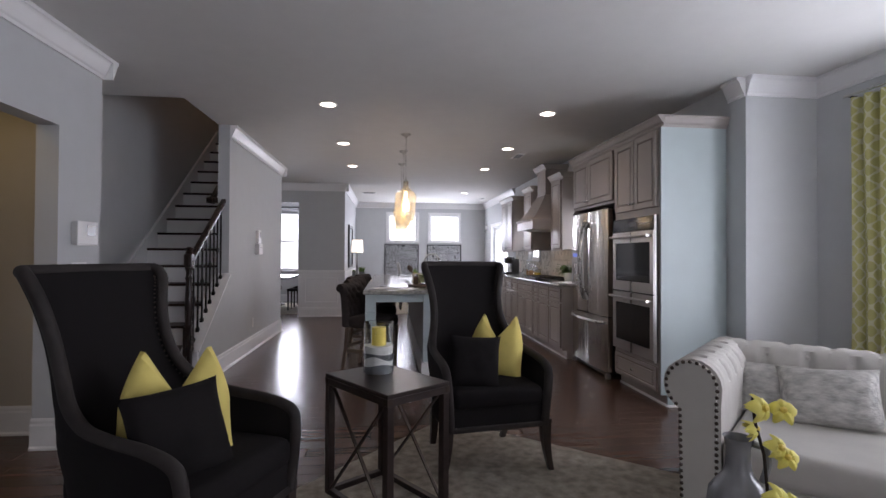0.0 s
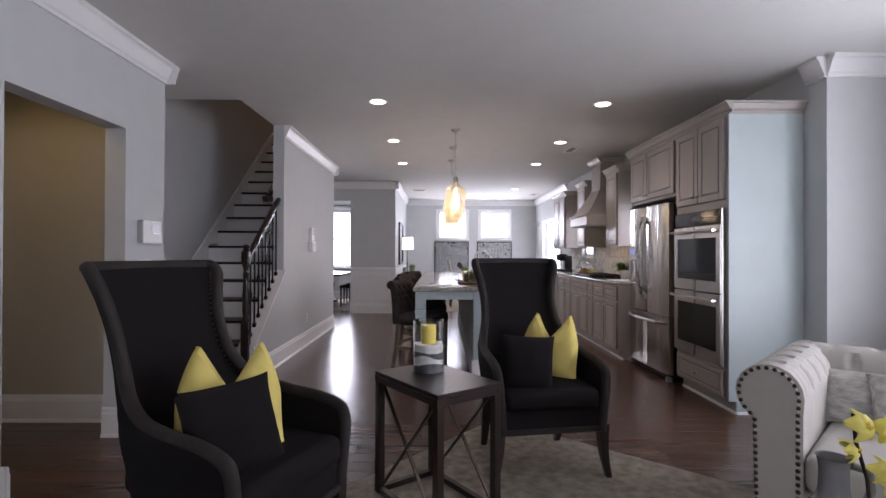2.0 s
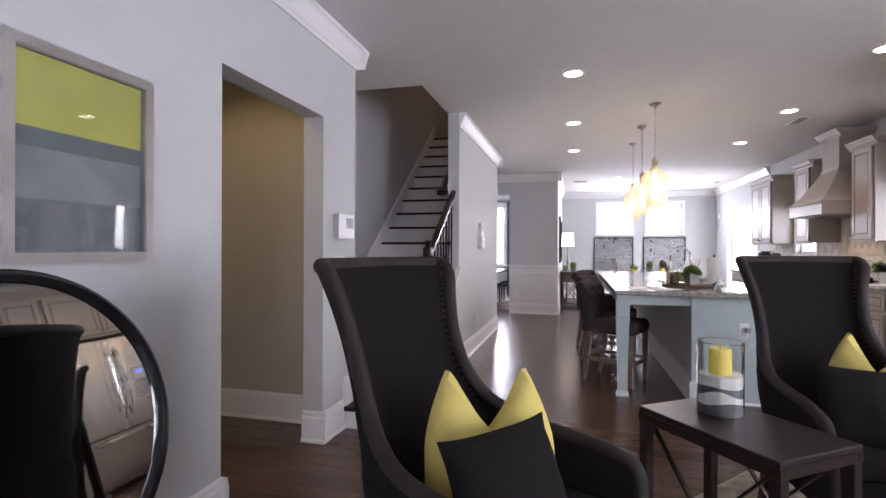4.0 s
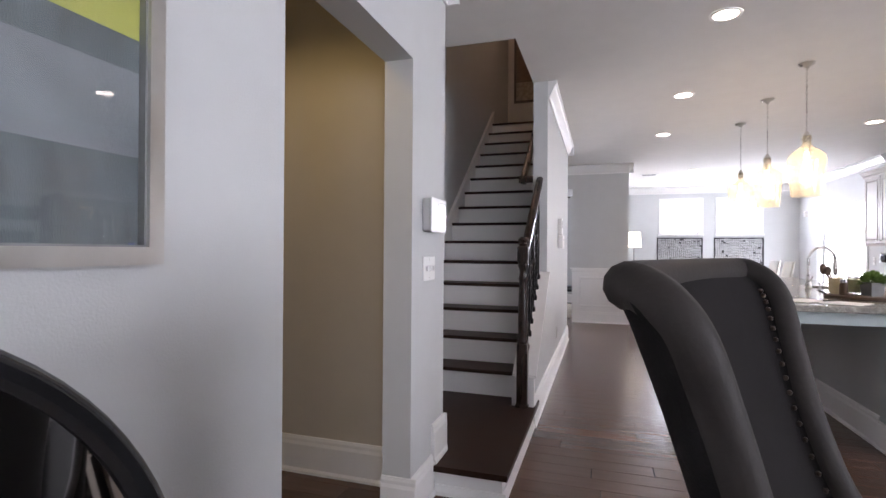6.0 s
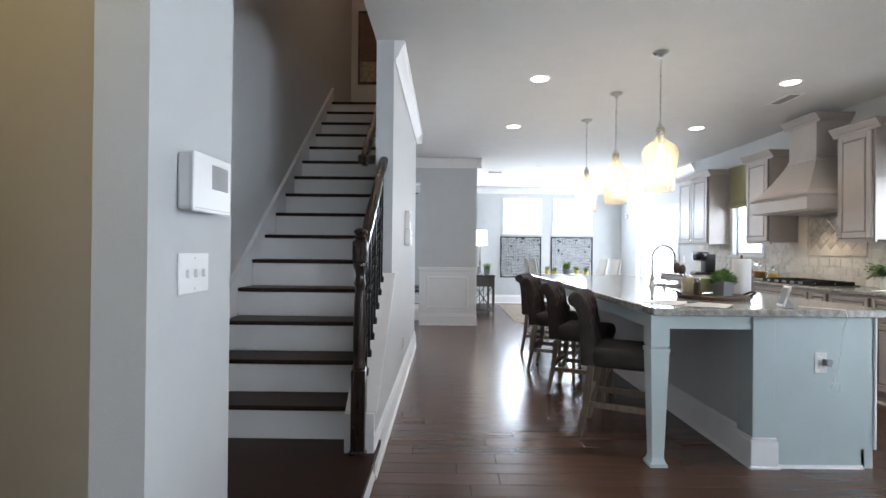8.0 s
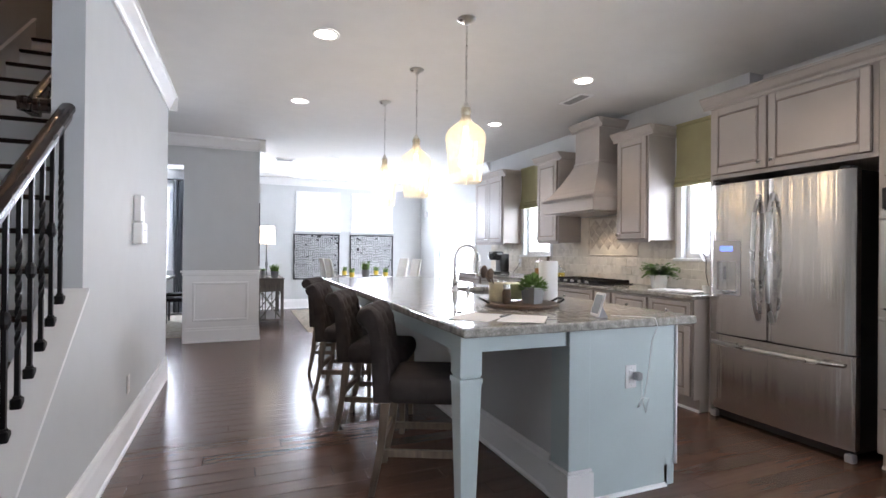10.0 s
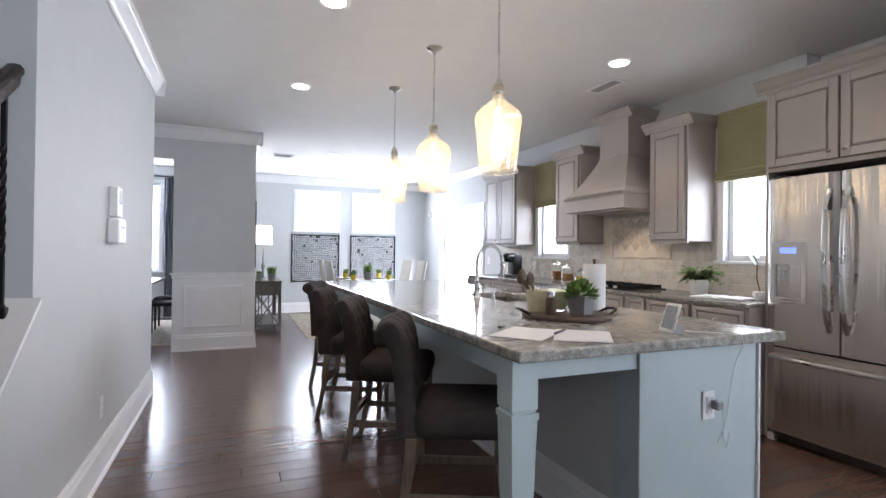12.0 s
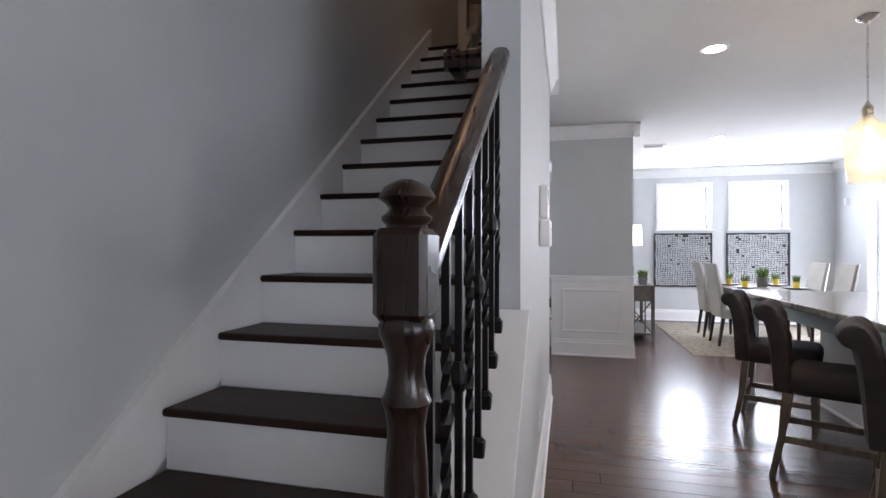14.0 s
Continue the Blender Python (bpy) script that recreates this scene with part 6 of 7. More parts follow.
plate("light_switch", pose(LW, 4.855, 1.15), "white triple light switch plate on grey wall", "switch", 0.086)
plate("wall_outlet", pose(SW, 7.95, 0.37), "white wall outlet above baseboard", "outlet")
plate("wall_outlet", pose(0.555, IY, 0.605, 0, 0, -90), "white wall outlet on the island end", "outlet")
plate("wall_outlet", pose(KW - 0.004, 10.6, 1.08, 0, 0, 180), "white outlet on tiled backsplash", "outlet")
plate("light_switch", pose(KW, 11.95, 1.12, 0, 0, 180), "white light switch by the sliding door", "switch")
kp = thing("wall_keypad", pose(SW, 8.12, 1.50), "white security keypad on the stair wall", "keypad")
part("body", box(nb(), 0.001, 0.045, -0.055, 0.07, -0.075, 0.10, 0.005), "white_plastic", kp)
part("screen", bx(0.0445, 0.047, -0.02, 0.045, 0.0, 0.08, 0.001), "grey_plastic", kp)
ph = thing("wall_sensor", pose(SW, 8.12, 1.34), "white wall mounted sensor box below keypad", "sensor")
part("body", box(nb(), 0.001, 0.06, -0.09, 0.10, -0.07, 0.075, 0.008), "white_plastic", ph)
part("slot", bx(0.0595, 0.0615, -0.04, 0.05, 0.02, 0.03), "grey_plastic", ph)
# patterned curtain by the living room window
cu = thing("window_curtain", pose(0, 0, 0), "yellow and white patterned curtain hanging by the window", "curtain")


def curtain(parent, x, y0, y1, z0, z1, axis, material, waves, depth=0.035):
    bm = nb()
    n = waves * 8
    rings = []
    for z in [z0 + (z1 - z0) * k / 8 for k in range(9)]:
        rr = []
        for i in range(n + 1):
            f = i / n
            o = depth * math.sin(f * waves * 2 * math.pi) * (0.8 + 0.2 * math.cos(z * 3))
            p = y0 + (y1 - y0) * f + 0.008 * math.sin(f * 40 + z * 2)
            rr.append((x + o, p, z) if axis == "y" else (p, x + o, z))
        rings.append(rr)
    back_ = [[(a + (0.004 if axis == "y" else 0), b + (0.004 if axis == "x" else 0), c) for a, b, c in reversed(r)] for r in rings]
    loft(bm, [r + q for r, q in zip(rings, back_)])
    return part("fabric", bm, material, parent, smooth=True)


curtain(cu, RW - 0.09, 4.02, 4.46, 0.03, 2.46, "y", "curtain_pattern", 4)
part("rod", tube(nb(), [(RW - 0.09, 0.9, 2.49), (RW - 0.09, 4.52, 2.49)], 0.010, 10), "nickel", cu)
for yy in (1.0, 4.5):
    part("rod_bracket", tube(nb(), [(RW - 0.09, yy, 2.49), (RW, yy, 2.49)], 0.008, 8), "black_iron", cu)

# ---- breakfast room ----
def grass_tuft(bm, n, r, h, spread, seed):
    rnd = random.Random(seed)
    for _ in range(n):
        a, q = rnd.uniform(0, 6.283), r * math.sqrt(rnd.random())
        x, y = q * math.cos(a), q * math.sin(a)
        hh = h * rnd.uniform(0.6, 1.1)
        b = rnd.uniform(0, 6.283)
        ox, oy = spread * rnd.uniform(0.2, 1) * math.cos(b) + x * 0.6, spread * rnd.uniform(0.2, 1) * math.sin(b) + y * 0.6
        w = 0.0035
        nx, ny = -math.sin(b) * w, math.cos(b) * w
        v = [bm.verts.new(p) for p in ((x - nx, y - ny, 0), (x + nx, y + ny, 0), (x + ox * 0.5 + nx * 0.8, y + oy * 0.5 + ny * 0.8, hh * 0.65), (x + ox * 0.5 - nx * 0.8, y + oy * 0.5 - ny * 0.8, hh * 0.65), (x + ox, y + oy, hh * (0.8 if spread > h else 1)))]
        bm.faces.new((v[0], v[1], v[2], v[3])), bm.faces.new((v[3], v[2], v[4]))
    return bm


def potted_grass(m, r, ph, h, pot_mat, label, n=90, spread=0.03, seed=1, name="potted_plant", square=False):
    t = thing(name, m, label, "potted plant", "potted plants")
    if square:
        bm = nb()
        rings = [[(sx * w, sy * w, z) for sx, sy in ((-1, -1), (1, -1), (1, 1), (-1, 1))] for w, z in ((r * 0.8, 0), (r, ph), (r * 0.88, ph), (r * 0.8, ph - 0.012))]
        loft(bm, rings)
        part("pot", bm, pot_mat, t)
    else:
        part("pot", lathe(nb(), [(r * 0.75, 0), (r * 0.8, 0.004), (r, ph - 0.008), (r * 1.05, ph - 0.006), (r * 1.05, ph), (r * 0.92, ph), (r * 0.9, ph - 0.01), (0, ph - 0.01)], 20), pot_mat, t, smooth=True)
    f = part("foliage", grass_tuft(nb(), n, r * 0.8, h, spread, seed), "leaf_green", t)
    f.location = (0, 0, ph - 0.01)
    return t


# woven wall art: dark lattice frame with pale irregular pieces
def wall_art(x0, x1, z0, z1, seed):
    rnd = random.Random(seed)
    a = thing("wall_art", pose((x0 + x1) / 2, FAR, (z0 + z1) / 2), "square dark lattice wall art with pale pieces", "wall art", "wall art pair")
    hw_, hh_ = (x1 - x0) / 2, (z1 - z0) / 2
    part("frame", panel((-hw_, hw_), (-hh_, hh_), [(-hw_ + 0.018, hw_ - 0.018, -hh_ + 0.018, hh_ - 0.018)], lambda u, v, d: (u, -0.002 - d, v), 0.035), "art_dark", a)
    part("backing", bx(-hw_ + 0.01, hw_ - 0.01, -0.010, -0.002, -hh_ + 0.01, hh_ - 0.01), "art_dark", a)
    bm = nb()
    n = 22
    us = [-hw_ + 0.026 + (2 * hw_ - 0.052) * i / n for i in range(n + 1)]
    for j in range(25):
        za, zb = -hh_ + 0.026 + (2 * hh_ - 0.052) * j / 25, -hh_ + 0.026 + (2 * hh_ - 0.052) * (j + 1) / 25
        for i in range(n):
            if rnd.random() < 0.02:
                continue
            g = [rnd.uniform(0.002, 0.006) for _ in range(4)]
            off = 0.012 * math.sin(j * 0.7 + i * 0.2 + seed)
            wob = 0.010 * math.sin(i * 0.8 + seed * 2)
            u0, u1, c0, c1 = us[i] + g[0] + off * 0.5, us[i + 1] - g[1] + off * 0.5, za + g[2] + wob * 0.6, zb - g[3] + wob * 0.6
            u0, u1, c0, c1 = max(u0, -hw_ + 0.02), min(u1, hw_ - 0.02), max(c0, -hh_ + 0.02), min(c1, hh_ - 0.02)
            if u1 - u0 < 0.008 or c1 - c0 < 0.008:
                continue
            d = rnd.uniform(0.012, 0.022)
            q = [bm.verts.new(p) for p in ((u0, -d, c0), (u1, -d, c0), (u1, -d, c1), (u0, -d, c1), (u0, -0.009, c0), (u1, -0.009, c0), (u1, -0.009, c1), (u0, -0.009, c1))]
            for f in ((0, 1, 2, 3), (0, 4, 5, 1), (1, 5, 6, 2), (2, 6, 7, 3), (3, 7, 4, 0)):
                bm.faces.new([q[k] for k in f])
    part("lattice", bm, "art_light", a)["kind"] = "stuff"


wall_art(-0.30, 0.66, 0.61, 1.575, 1)
wall_art(0.89, 1.868, 0.61, 1.575, 2)

# console table with crossed end panel
co = thing("console_table", pose(-1.075, 12.66, 0), "weathered grey wood console table with lattice ends", "console table")
CW, CL, CHT = 0.42, 1.15, 0.775
part("tabletop", box(nb(), 0, CW, 0, CL, CHT - 0.03, CHT, 0.004), "grey_wood", co)
part("apron", bx(0.02, CW - 0.02, 0.02, CL - 0.02, CHT - 0.22, CHT - 0.03, 0.002), "grey_wood", co)
for k in range(2):
    dw = part("drawer", bx(CW - 0.021, CW - 0.012, 0.06 + k * 0.53, 0.55 + k * 0.53, CHT - 0.20, CHT - 0.05, 0.003), "grey_wood", co)
    part("knob", lathe(nb(), [(0.006, 0), (0.014, 0.015), (0, 0.022)], 10), "brass_dark", dw).matrix_local = pose(CW - 0.012, 0.305 + k * 0.53, CHT - 0.125, 0, 90, 0)
for x in (0.03, CW - 0.03):
    for y in (0.03, CL - 0.03):
        part("leg", bx(x - 0.022, x + 0.022, y - 0.022, y + 0.022, 0, CHT - 0.03, 0.002), "grey_wood", co)
part("lower_shelf", bx(0.02, CW - 0.02, 0.02, CL - 0.02, 0.09, 0.115, 0.002), "grey_wood", co)
for y in (0.03, CL - 0.03):
    for p, q in (((0.05, 0.12), (CW - 0.05, CHT - 0.22)), ((CW - 0.05, 0.12), (0.05, CHT - 0.22)), ((CW / 2 - 0.08, 0.12), (CW / 2 - 0.08, CHT - 0.22)), ((CW / 2 + 0.08, 0.12), (CW / 2 + 0.08, CHT - 0.22))):
        part("lattice_bar", bar(nb(), (p[0], y, p[1]), (q[0], y, q[1]), 0.016, 0.016, (0, 1, 0)), "grey_wood", co)
# table lamp
tl_ = thing("table_lamp", pose(-0.92, 12.95, CHT), "lit table lamp with white drum shade", "table lamp")
part("base", lathe(nb(), [(0.07, 0), (0.07, 0.012), (0.02, 0.03), (0.012, 0.10), (0.02, 0.18), (0.028, 0.22), (0.014, 0.27), (0.01, 0.5), (0.01, 0.60), (0, 0.60)], 18), "zinc", tl_, smooth=True)
bm = nb()
loft(bm, [[(r * math.cos(a * math.pi / 16), r * math.sin(a * math.pi / 16), z) for a in range(32)] for r, z in ((0.135, 0.56), (0.12, 0.85), (0.117, 0.85), (0.132, 0.56), (0.135, 0.56))], True, False)
part("shade", bm, "shade_glow", tl_, "glowing white linen drum shade", smooth=True)
part("finial", lathe(nb(), [(0.003, 0.6), (0.003, 0.86), (0.008, 0.87), (0, 0.885)], 8), "zinc", tl_)
potted_grass(pose(-0.80, 12.78, CHT), 0.065, 0.11, 0.13, "zinc", "bright green grass plant in grey pot on console", 150, 0.06, 5)
potted_grass(pose(-0.98, 12.80, CHT), 0.05, 0.12, 0.05, "grey_plastic", "small dark pot beside the plant on console", 40, 0.02, 6)
# dark framed picture over the console
dp = thing("framed_picture", pose(-1.09, 12.85, 1.47), "large dark framed picture over the console", "picture")
part("frame", panel((-0.55, 0.55), (-0.48, 0.48), [(-0.49, 0.49, -0.42, 0.42)], lambda u, v, d: (0.004 + d, u, v), 0.035), "black_plastic", dp)
part("print", bx(0.005, 0.012, -0.49, 0.49, -0.42, 0.42), "art_slate", dp)
# small sensor high in the far corner
ms = thing("motion_sensor_box", pose(KW - 0.02, 14.6, 2.05), "small white sensor on the breakfast wall", "sensor")
part("body", box(nb(), -0.04, 0.019, -0.035, 0.035, -0.06, 0.06, 0.008), "white_plastic", ms)

# rug, table and chairs
br = part("breakfast_rug", box(nb(), -0.37, 2.15, 11.85, 14.72, 0.0005, 0.010, 0.003), "rug_wool")
tagged(br, "pale beige rug under the breakfast table", "rug")
tb_ = thing("breakfast_table", pose(0.76, 13.05, 0.010), "dark topped rectangular breakfast table set for four", "table")
part("tabletop", box(nb(), -0.5, 0.5, -0.9, 0.9, 0.715, 0.75, 0.006, 2), "table_top_wood", tb_)
part("apron", panel((-0.44, 0.44), (-0.84, 0.84), [(-0.42, 0.42, -0.82, 0.82)], lambda u, v, d: (u, v, 0.62 + d), 0.095), "dark_wood", tb_)
for x in (-0.42, 0.42):
    for y in (-0.82, 0.82):
        part("leg", tapered_leg((x, y, 0), (x, y, 0.72), 0.05, 0.075), "dark_wood", tb_)


def parsons_chair(m):
    c = thing("dining_chair", m, "white upholstered parsons chair at the breakfast table", "chair", "breakfast chairs")
    part("seat", box(nb(), -0.23, 0.23, -0.24, 0.22, 0.36, 0.49, 0.03, 3), "cream_fabric", c, smooth=True)
    bm = nb()
    rings = []
    for k in range(9):
        f = k / 8
        z = 0.40 + 0.68 * f
        y = 0.19 + 0.10 * f ** 1.4
        t = 0.075 - 0.03 * f
        w = 0.225 + 0.005 * math.sin(f * 3)
        rings.append([(-w, y, z), (-w + 0.02, y - t / 2, z), (w - 0.02, y - t / 2, z), (w, y, z), (w - 0.02, y + t / 2, z), (-w + 0.02, y + t / 2, z)])
    loft(bm, rings)
    part("backrest", bm, "cream_fabric", c, smooth=True)
    for x in (-0.19, 0.19):
        part("leg", tapered_leg((x, -0.20, 0), (x, -0.20, 0.37), 0.028, 0.042), "dark_wood", c)
        part("leg", tapered_leg((x, 0.24, 0), (x, 0.19, 0.38), 0.028, 0.042), "dark_wood", c)
    return c


c1 = parsons_chair(pose(0.33, 12.72, 0.010, 0, 0, 92))
for x, y, r in ((0.33, 13.40, 88), (1.36, 12.72, -91), (1.34, 13.40, -88)):
    copy_thing(c1, pose(x, y, 0.010, 0, 0, r))
TZ = 0.761
for i, (x, y) in enumerate(((0.46, 12.72), (0.46, 13.38), (1.06, 12.72), (1.06, 13.38))):
    pl = thing("dinner_plate", pose(x, y, TZ), "white dinner plate on dark charger at breakfast table", "plate", "place settings")
    part("charger", lathe(nb(), [(0, 0), (0.10, 0), (0.155, 0.010), (0.155, 0.013), (0.1, 0.004), (0, 0.004)], 28), "brass_dark", pl, smooth=True)
    part("plate", lathe(nb(), [(0, 0.0045), (0.08, 0.0045), (0.13, 0.017), (0.13, 0.02), (0.08, 0.009), (0, 0.009)], 28), "ceramic_white", pl, smooth=True)
    potted_grass(pose(x, y, TZ + 0.0095), 0.045, 0.085, 0.10, "terracotta_yellow", "small green plant in yellow pot on plate", 70, 0.03, 20 + i)
potted_grass(pose(0.78, 13.05, TZ), 0.075, 0.13, 0.17, "zinc", "dark leafy centrepiece in zinc pot", 130, 0.06, 40)

# ---- dining room beyond the opening ----
dr_ = part("dining_rug", box(nb(), -4.3, -1.6, 12.0, 14.5, 0.0005, 0.010, 0.003), "rug_wool")
tagged(dr_, "patterned pale rug under the dining table", "rug")
dt = thing("dining_table", pose(-2.95, 13.3, 0.010), "dark wood dining table on turned pedestals", "table")
part("tabletop", box(nb(), -0.55, 0.55, -0.95, 0.95, 0.715, 0.755, 0.008, 2), "dark_wood", dt)
for y in (-0.55, 0.55):
    part("pedestal", lathe(nb(), [(0.20, 0), (0.20, 0.04), (0.09, 0.10), (0.06, 0.22), (0.11, 0.38), (0.12, 0.46), (0.06, 0.58), (0.10, 0.66), (0.22, 0.70), (0.22, 0.715), (0, 0.715)], 20, 0, y), "dark_wood", dt, smooth=True)


def slat_chair(m):
    c = thing("dining_chair", m, "dark wooden dining chair with open curved back", "chair", "dining room chairs")
    part("seat", box(nb(), -0.23, 0.23, -0.22, 0.22, 0.43, 0.48, 0.012, 2), "dark_fabric", c, smooth=True)
    for x in (-0.20, 0.20):
        part("leg", tapered_leg((x, -0.19, 0), (x, -0.19, 0.43), 0.03, 0.04), "dark_wood", c)
        part("back_post", tube(nb(), [(x, 0.24, 0), (x, 0.20, 0.45), (x, 0.23, 0.75), (x, 0.29, 0.98)], 0.018, 8), "dark_wood", c)
    part("top_rail", tube(nb(), [(-0.21, 0.29, 0.97), (0, 0.31, 0.99), (0.21, 0.29, 0.97)], 0.024, 8), "dark_wood", c, smooth=True)
    for s1 in (-1, 1):
        part("splat", tube(nb(), [(-0.16 * s1, 0.225, 0.62), (0, 0.25, 0.78), (0.16 * s1, 0.285, 0.95)], 0.011, 6), "dark_wood", c)
    part("lower_rail", tube(nb(), [(-0.2, 0.22, 0.62), (0.2, 0.22, 0.62)], 0.012, 6), "dark_wood", c)
    return c


s1_ = slat_chair(pose(-2.25, 12.85, 0.010, 0, 0, -90))
for x, y, r in ((-2.25, 13.6, -90), (-3.65, 12.85, 90), (-3.65, 13.6, 90), (-2.95, 12.15, 180)):
    copy_thing(s1_, pose(x, y, 0.010, 0, 0, r))
dcu = thing("window_curtain", pose(0, 0, 0), "slate grey full length curtain beside dining window", "curtain")
curtain(dcu, 14.79, -2.50, -2.34, 0.03, 2.52, "x", "curtain_grey", 4, 0.03)
part("rod", tube(nb(), [(-3.9, 14.79, 2.54), (-2.25, 14.79, 2.54)], 0.014, 10), "black_iron", dcu)
for xx in (-3.8, -2.3):
    part("rod_bracket", tube(nb(), [(xx, 14.79, 2.54), (xx, 14.9, 2.54)], 0.008, 8), "black_iron", dcu)

# ---- things on the island ----
IZ = 0.918
tray = thing("serving_tray", pose(0.255, 6.825, IZ, 0, 0, -16), "round dark wooden tray with iron handles", "tray")
part("board", lathe(nb(), [(0, 0.0), (0.215, 0.0), (0.225, 0.008), (0.225, 0.02), (0.21, 0.024), (0, 0.024)], 40), "board_wood", tray, smooth=True)
for s1 in (-1, 1):
    part("handle", tube(nb(), [(s1 * 0.205, -0.06, 0.02), (s1 * 0.245, -0.05, 0.042), (s1 * 0.258, 0.0, 0.045), (s1 * 0.245, 0.05, 0.042), (s1 * 0.205, 0.06, 0.02)], 0.007, 8), "black_iron", tray, smooth=True)
ITZ = IZ + 0.0245
pt = thing("paper_towel", pose(0.50, 6.905, IZ), "white paper towel roll standing on the island", "paper towel")
part("roll", lathe(nb(), [(0.02, 0.012), (0.058, 0.012), (0.06, 0.02), (0.06, 0.262), (0.058, 0.27), (0.02, 0.27)], 32), "paper", pt, smooth=True)
part("holder", lathe(nb(), [(0.075, 0), (0.075, 0.011), (0.02, 0.012), (0.008, 0.02), (0.008, 0.285), (0.012, 0.295), (0, 0.30)], 20), "board_wood", pt, smooth=True)
pot = potted_grass(pose(0.27, 6.725, ITZ, 0, 0, 20), 0.050, 0.095, 0.05, "zinc", "small bushy succulent in square grey pot", 1, 0.05, 50, square=True)
bm = nb()
rnd = random.Random(4)
for _ in range(420):
    a, e, q = rnd.uniform(0, 6.283), rnd.uniform(-0.1, 1.5), rnd.uniform(0.03, 0.082)
    c = Vector((math.cos(a) * math.cos(e) * q, math.sin(a) * math.cos(e) * q, 0.085 + math.sin(e) * q))
    t = Vector((math.cos(a) * math.cos(e), math.sin(a) * math.cos(e), math.sin(e))) * 0.022
    sd_ = t.cross(Vector((rnd.random(), rnd.random(), 1))).normalized() * 0.007
    v = [bm.verts.new(p) for p in (c - t * 0.4, c + sd_, c + t, c - sd_)]
    bm.faces.new(v)
part("succulent_foliage", bm, "leaf_green", pot)["kind"] = "stuff"
bw = thing("glass_bowl", pose(0.235, 6.90, ITZ), "large greenish glass bowl on the wooden tray", "bowl")
part("bowl", lathe(nb(), [(0.050, 0.0), (0.065, 0.01), (0.092, 0.06), (0.098, 0.125), (0.094, 0.125), (0.087, 0.06), (0.060, 0.014), (0, 0.012)], 28), "clear_glass", bw, smooth=True).visible_shadow = False
part("contents", lathe(nb(), [(0.0, 0.013), (0.058, 0.0145), (0.084, 0.06), (0.090, 0.108), (0, 0.112)], 28), "green_liquid", bw, smooth=True)
ck = thing("utensil_crock", pose(0.135, 6.905, ITZ), "pale straw-coloured crock holding wooden spoons", "crock")
part("crock", lathe(nb(), [(0.045, 0), (0.052, 0.01), (0.056, 0.11), (0.052, 0.115), (0.048, 0.11), (0, 0.02)], 22), "pale_straw", ck, smooth=True)
for k, (a, l) in enumerate(((2.4, 0.15), (3.0, 0.165), (3.7, 0.15))):
    bm = tube(nb(), [(0, 0, 0.03), (0.075 * math.cos(a), 0.075 * math.sin(a), l)], 0.006, 6)
    c = Vector((0.088 * math.cos(a), 0.088 * math.sin(a), l + 0.02))
    r_ = bmesh.ops.create_icosphere(bm, subdivisions=2, radius=0.024)
    for v in r_["verts"]:
        v.co = Vector((v.co.x, v.co.y * 0.45, v.co.z * 1.4)) + c
    part("wooden_spoon", bm, "board_wood", ck, smooth=True)
for k, (x, y, mt) in enumerate(((0.12, 6.765, "dark_spice"),)):
    b_ = thing("spice_jar", pose(x, y, ITZ), "small glass spice jar with metal lid", "jar", "spice jars")
    part("glass", lathe(nb(), [(0.024, 0), (0.026, 0.004), (0.026, 0.07), (0.02, 0.085), (0, 0.085)], 18), mt, b_, smooth=True)
    part("lid", lathe(nb(), [(0.022, 0.086), (0.023, 0.09), (0.023, 0.112), (0, 0.114)], 18), "chrome", b_, "shiny metal lid", smooth=True)
for k, (x, y, r) in enumerate(((-0.225, 6.44, -52), (-0.045, 6.315, -38))):
    rows_ = []
    for j in range(9):
        v = -0.14 + 0.28 * j / 8
        rows_.append([(-0.108 + 0.216 * i / 6, v, 0.002 + 0.005 * max(0, noise.noise(Vector(((-0.108 + 0.036 * i) * 8, v * 8, k * 3.0))))) for i in range(7)])
    bm = nb()
    loft(bm, [r + [(x_, y_, z_ - 0.0012) for x_, y_, z_ in reversed(r)] for r in rows_])
    pp = part("paper_sheet", bm, "paper")
    pp.matrix_world = pose(x, y, IZ + 0.001, 0, 0, r)
    tagged(pp, "white paper sheet lying on the worktop", "paper", "papers")
pn = thing("ballpoint_pen", pose(-0.10, 6.385, IZ + 0.012, 0, 0, 35), "dark pen lying on the papers", "pen")
part("barrel", tube(nb(), [(-0.065, 0, 0), (0.04, 0, 0), (0.065, 0, -0.002)], 0.005, 8, [1, 1, 0.3]), "black_plastic", pn)
part("clip", bx(-0.06, -0.02, -0.0015, 0.0015, 0.005, 0.007), "chrome", pn)
bc = thing("binder_clip", pose(-0.265, 6.58, IZ + 0.004, 0, 0, 38), "small black binder clip on paper edge", "clip")
part("body", bx(-0.016, 0.016, -0.008, 0.008, 0, 0.012, 0.002), "black_plastic", bc)
part("wire_handle", tube(nb(), [(-0.01, 0.008, 0.008), (0, 0.03, 0.010), (0.01, 0.008, 0.008)], 0.001, 5), "chrome", bc)
tbm = thing("smart_display", pose(0.345, 6.27, IZ, 0, 0, -104), "small white framed display tilted on stand", "display")
bm = box(nb(), -0.047, 0.047, -0.005, 0.005, 0, 0.125, 0.004)
bezel = part("bezel", bm, "white_plastic", tbm)
bezel.matrix_local = pose(0, 0, 0.004, -18, 0, 0)
scr = part("screen", bx(-0.037, 0.037, -0.0065, -0.0045, 0.015, 0.112), "art_grey", bezel)
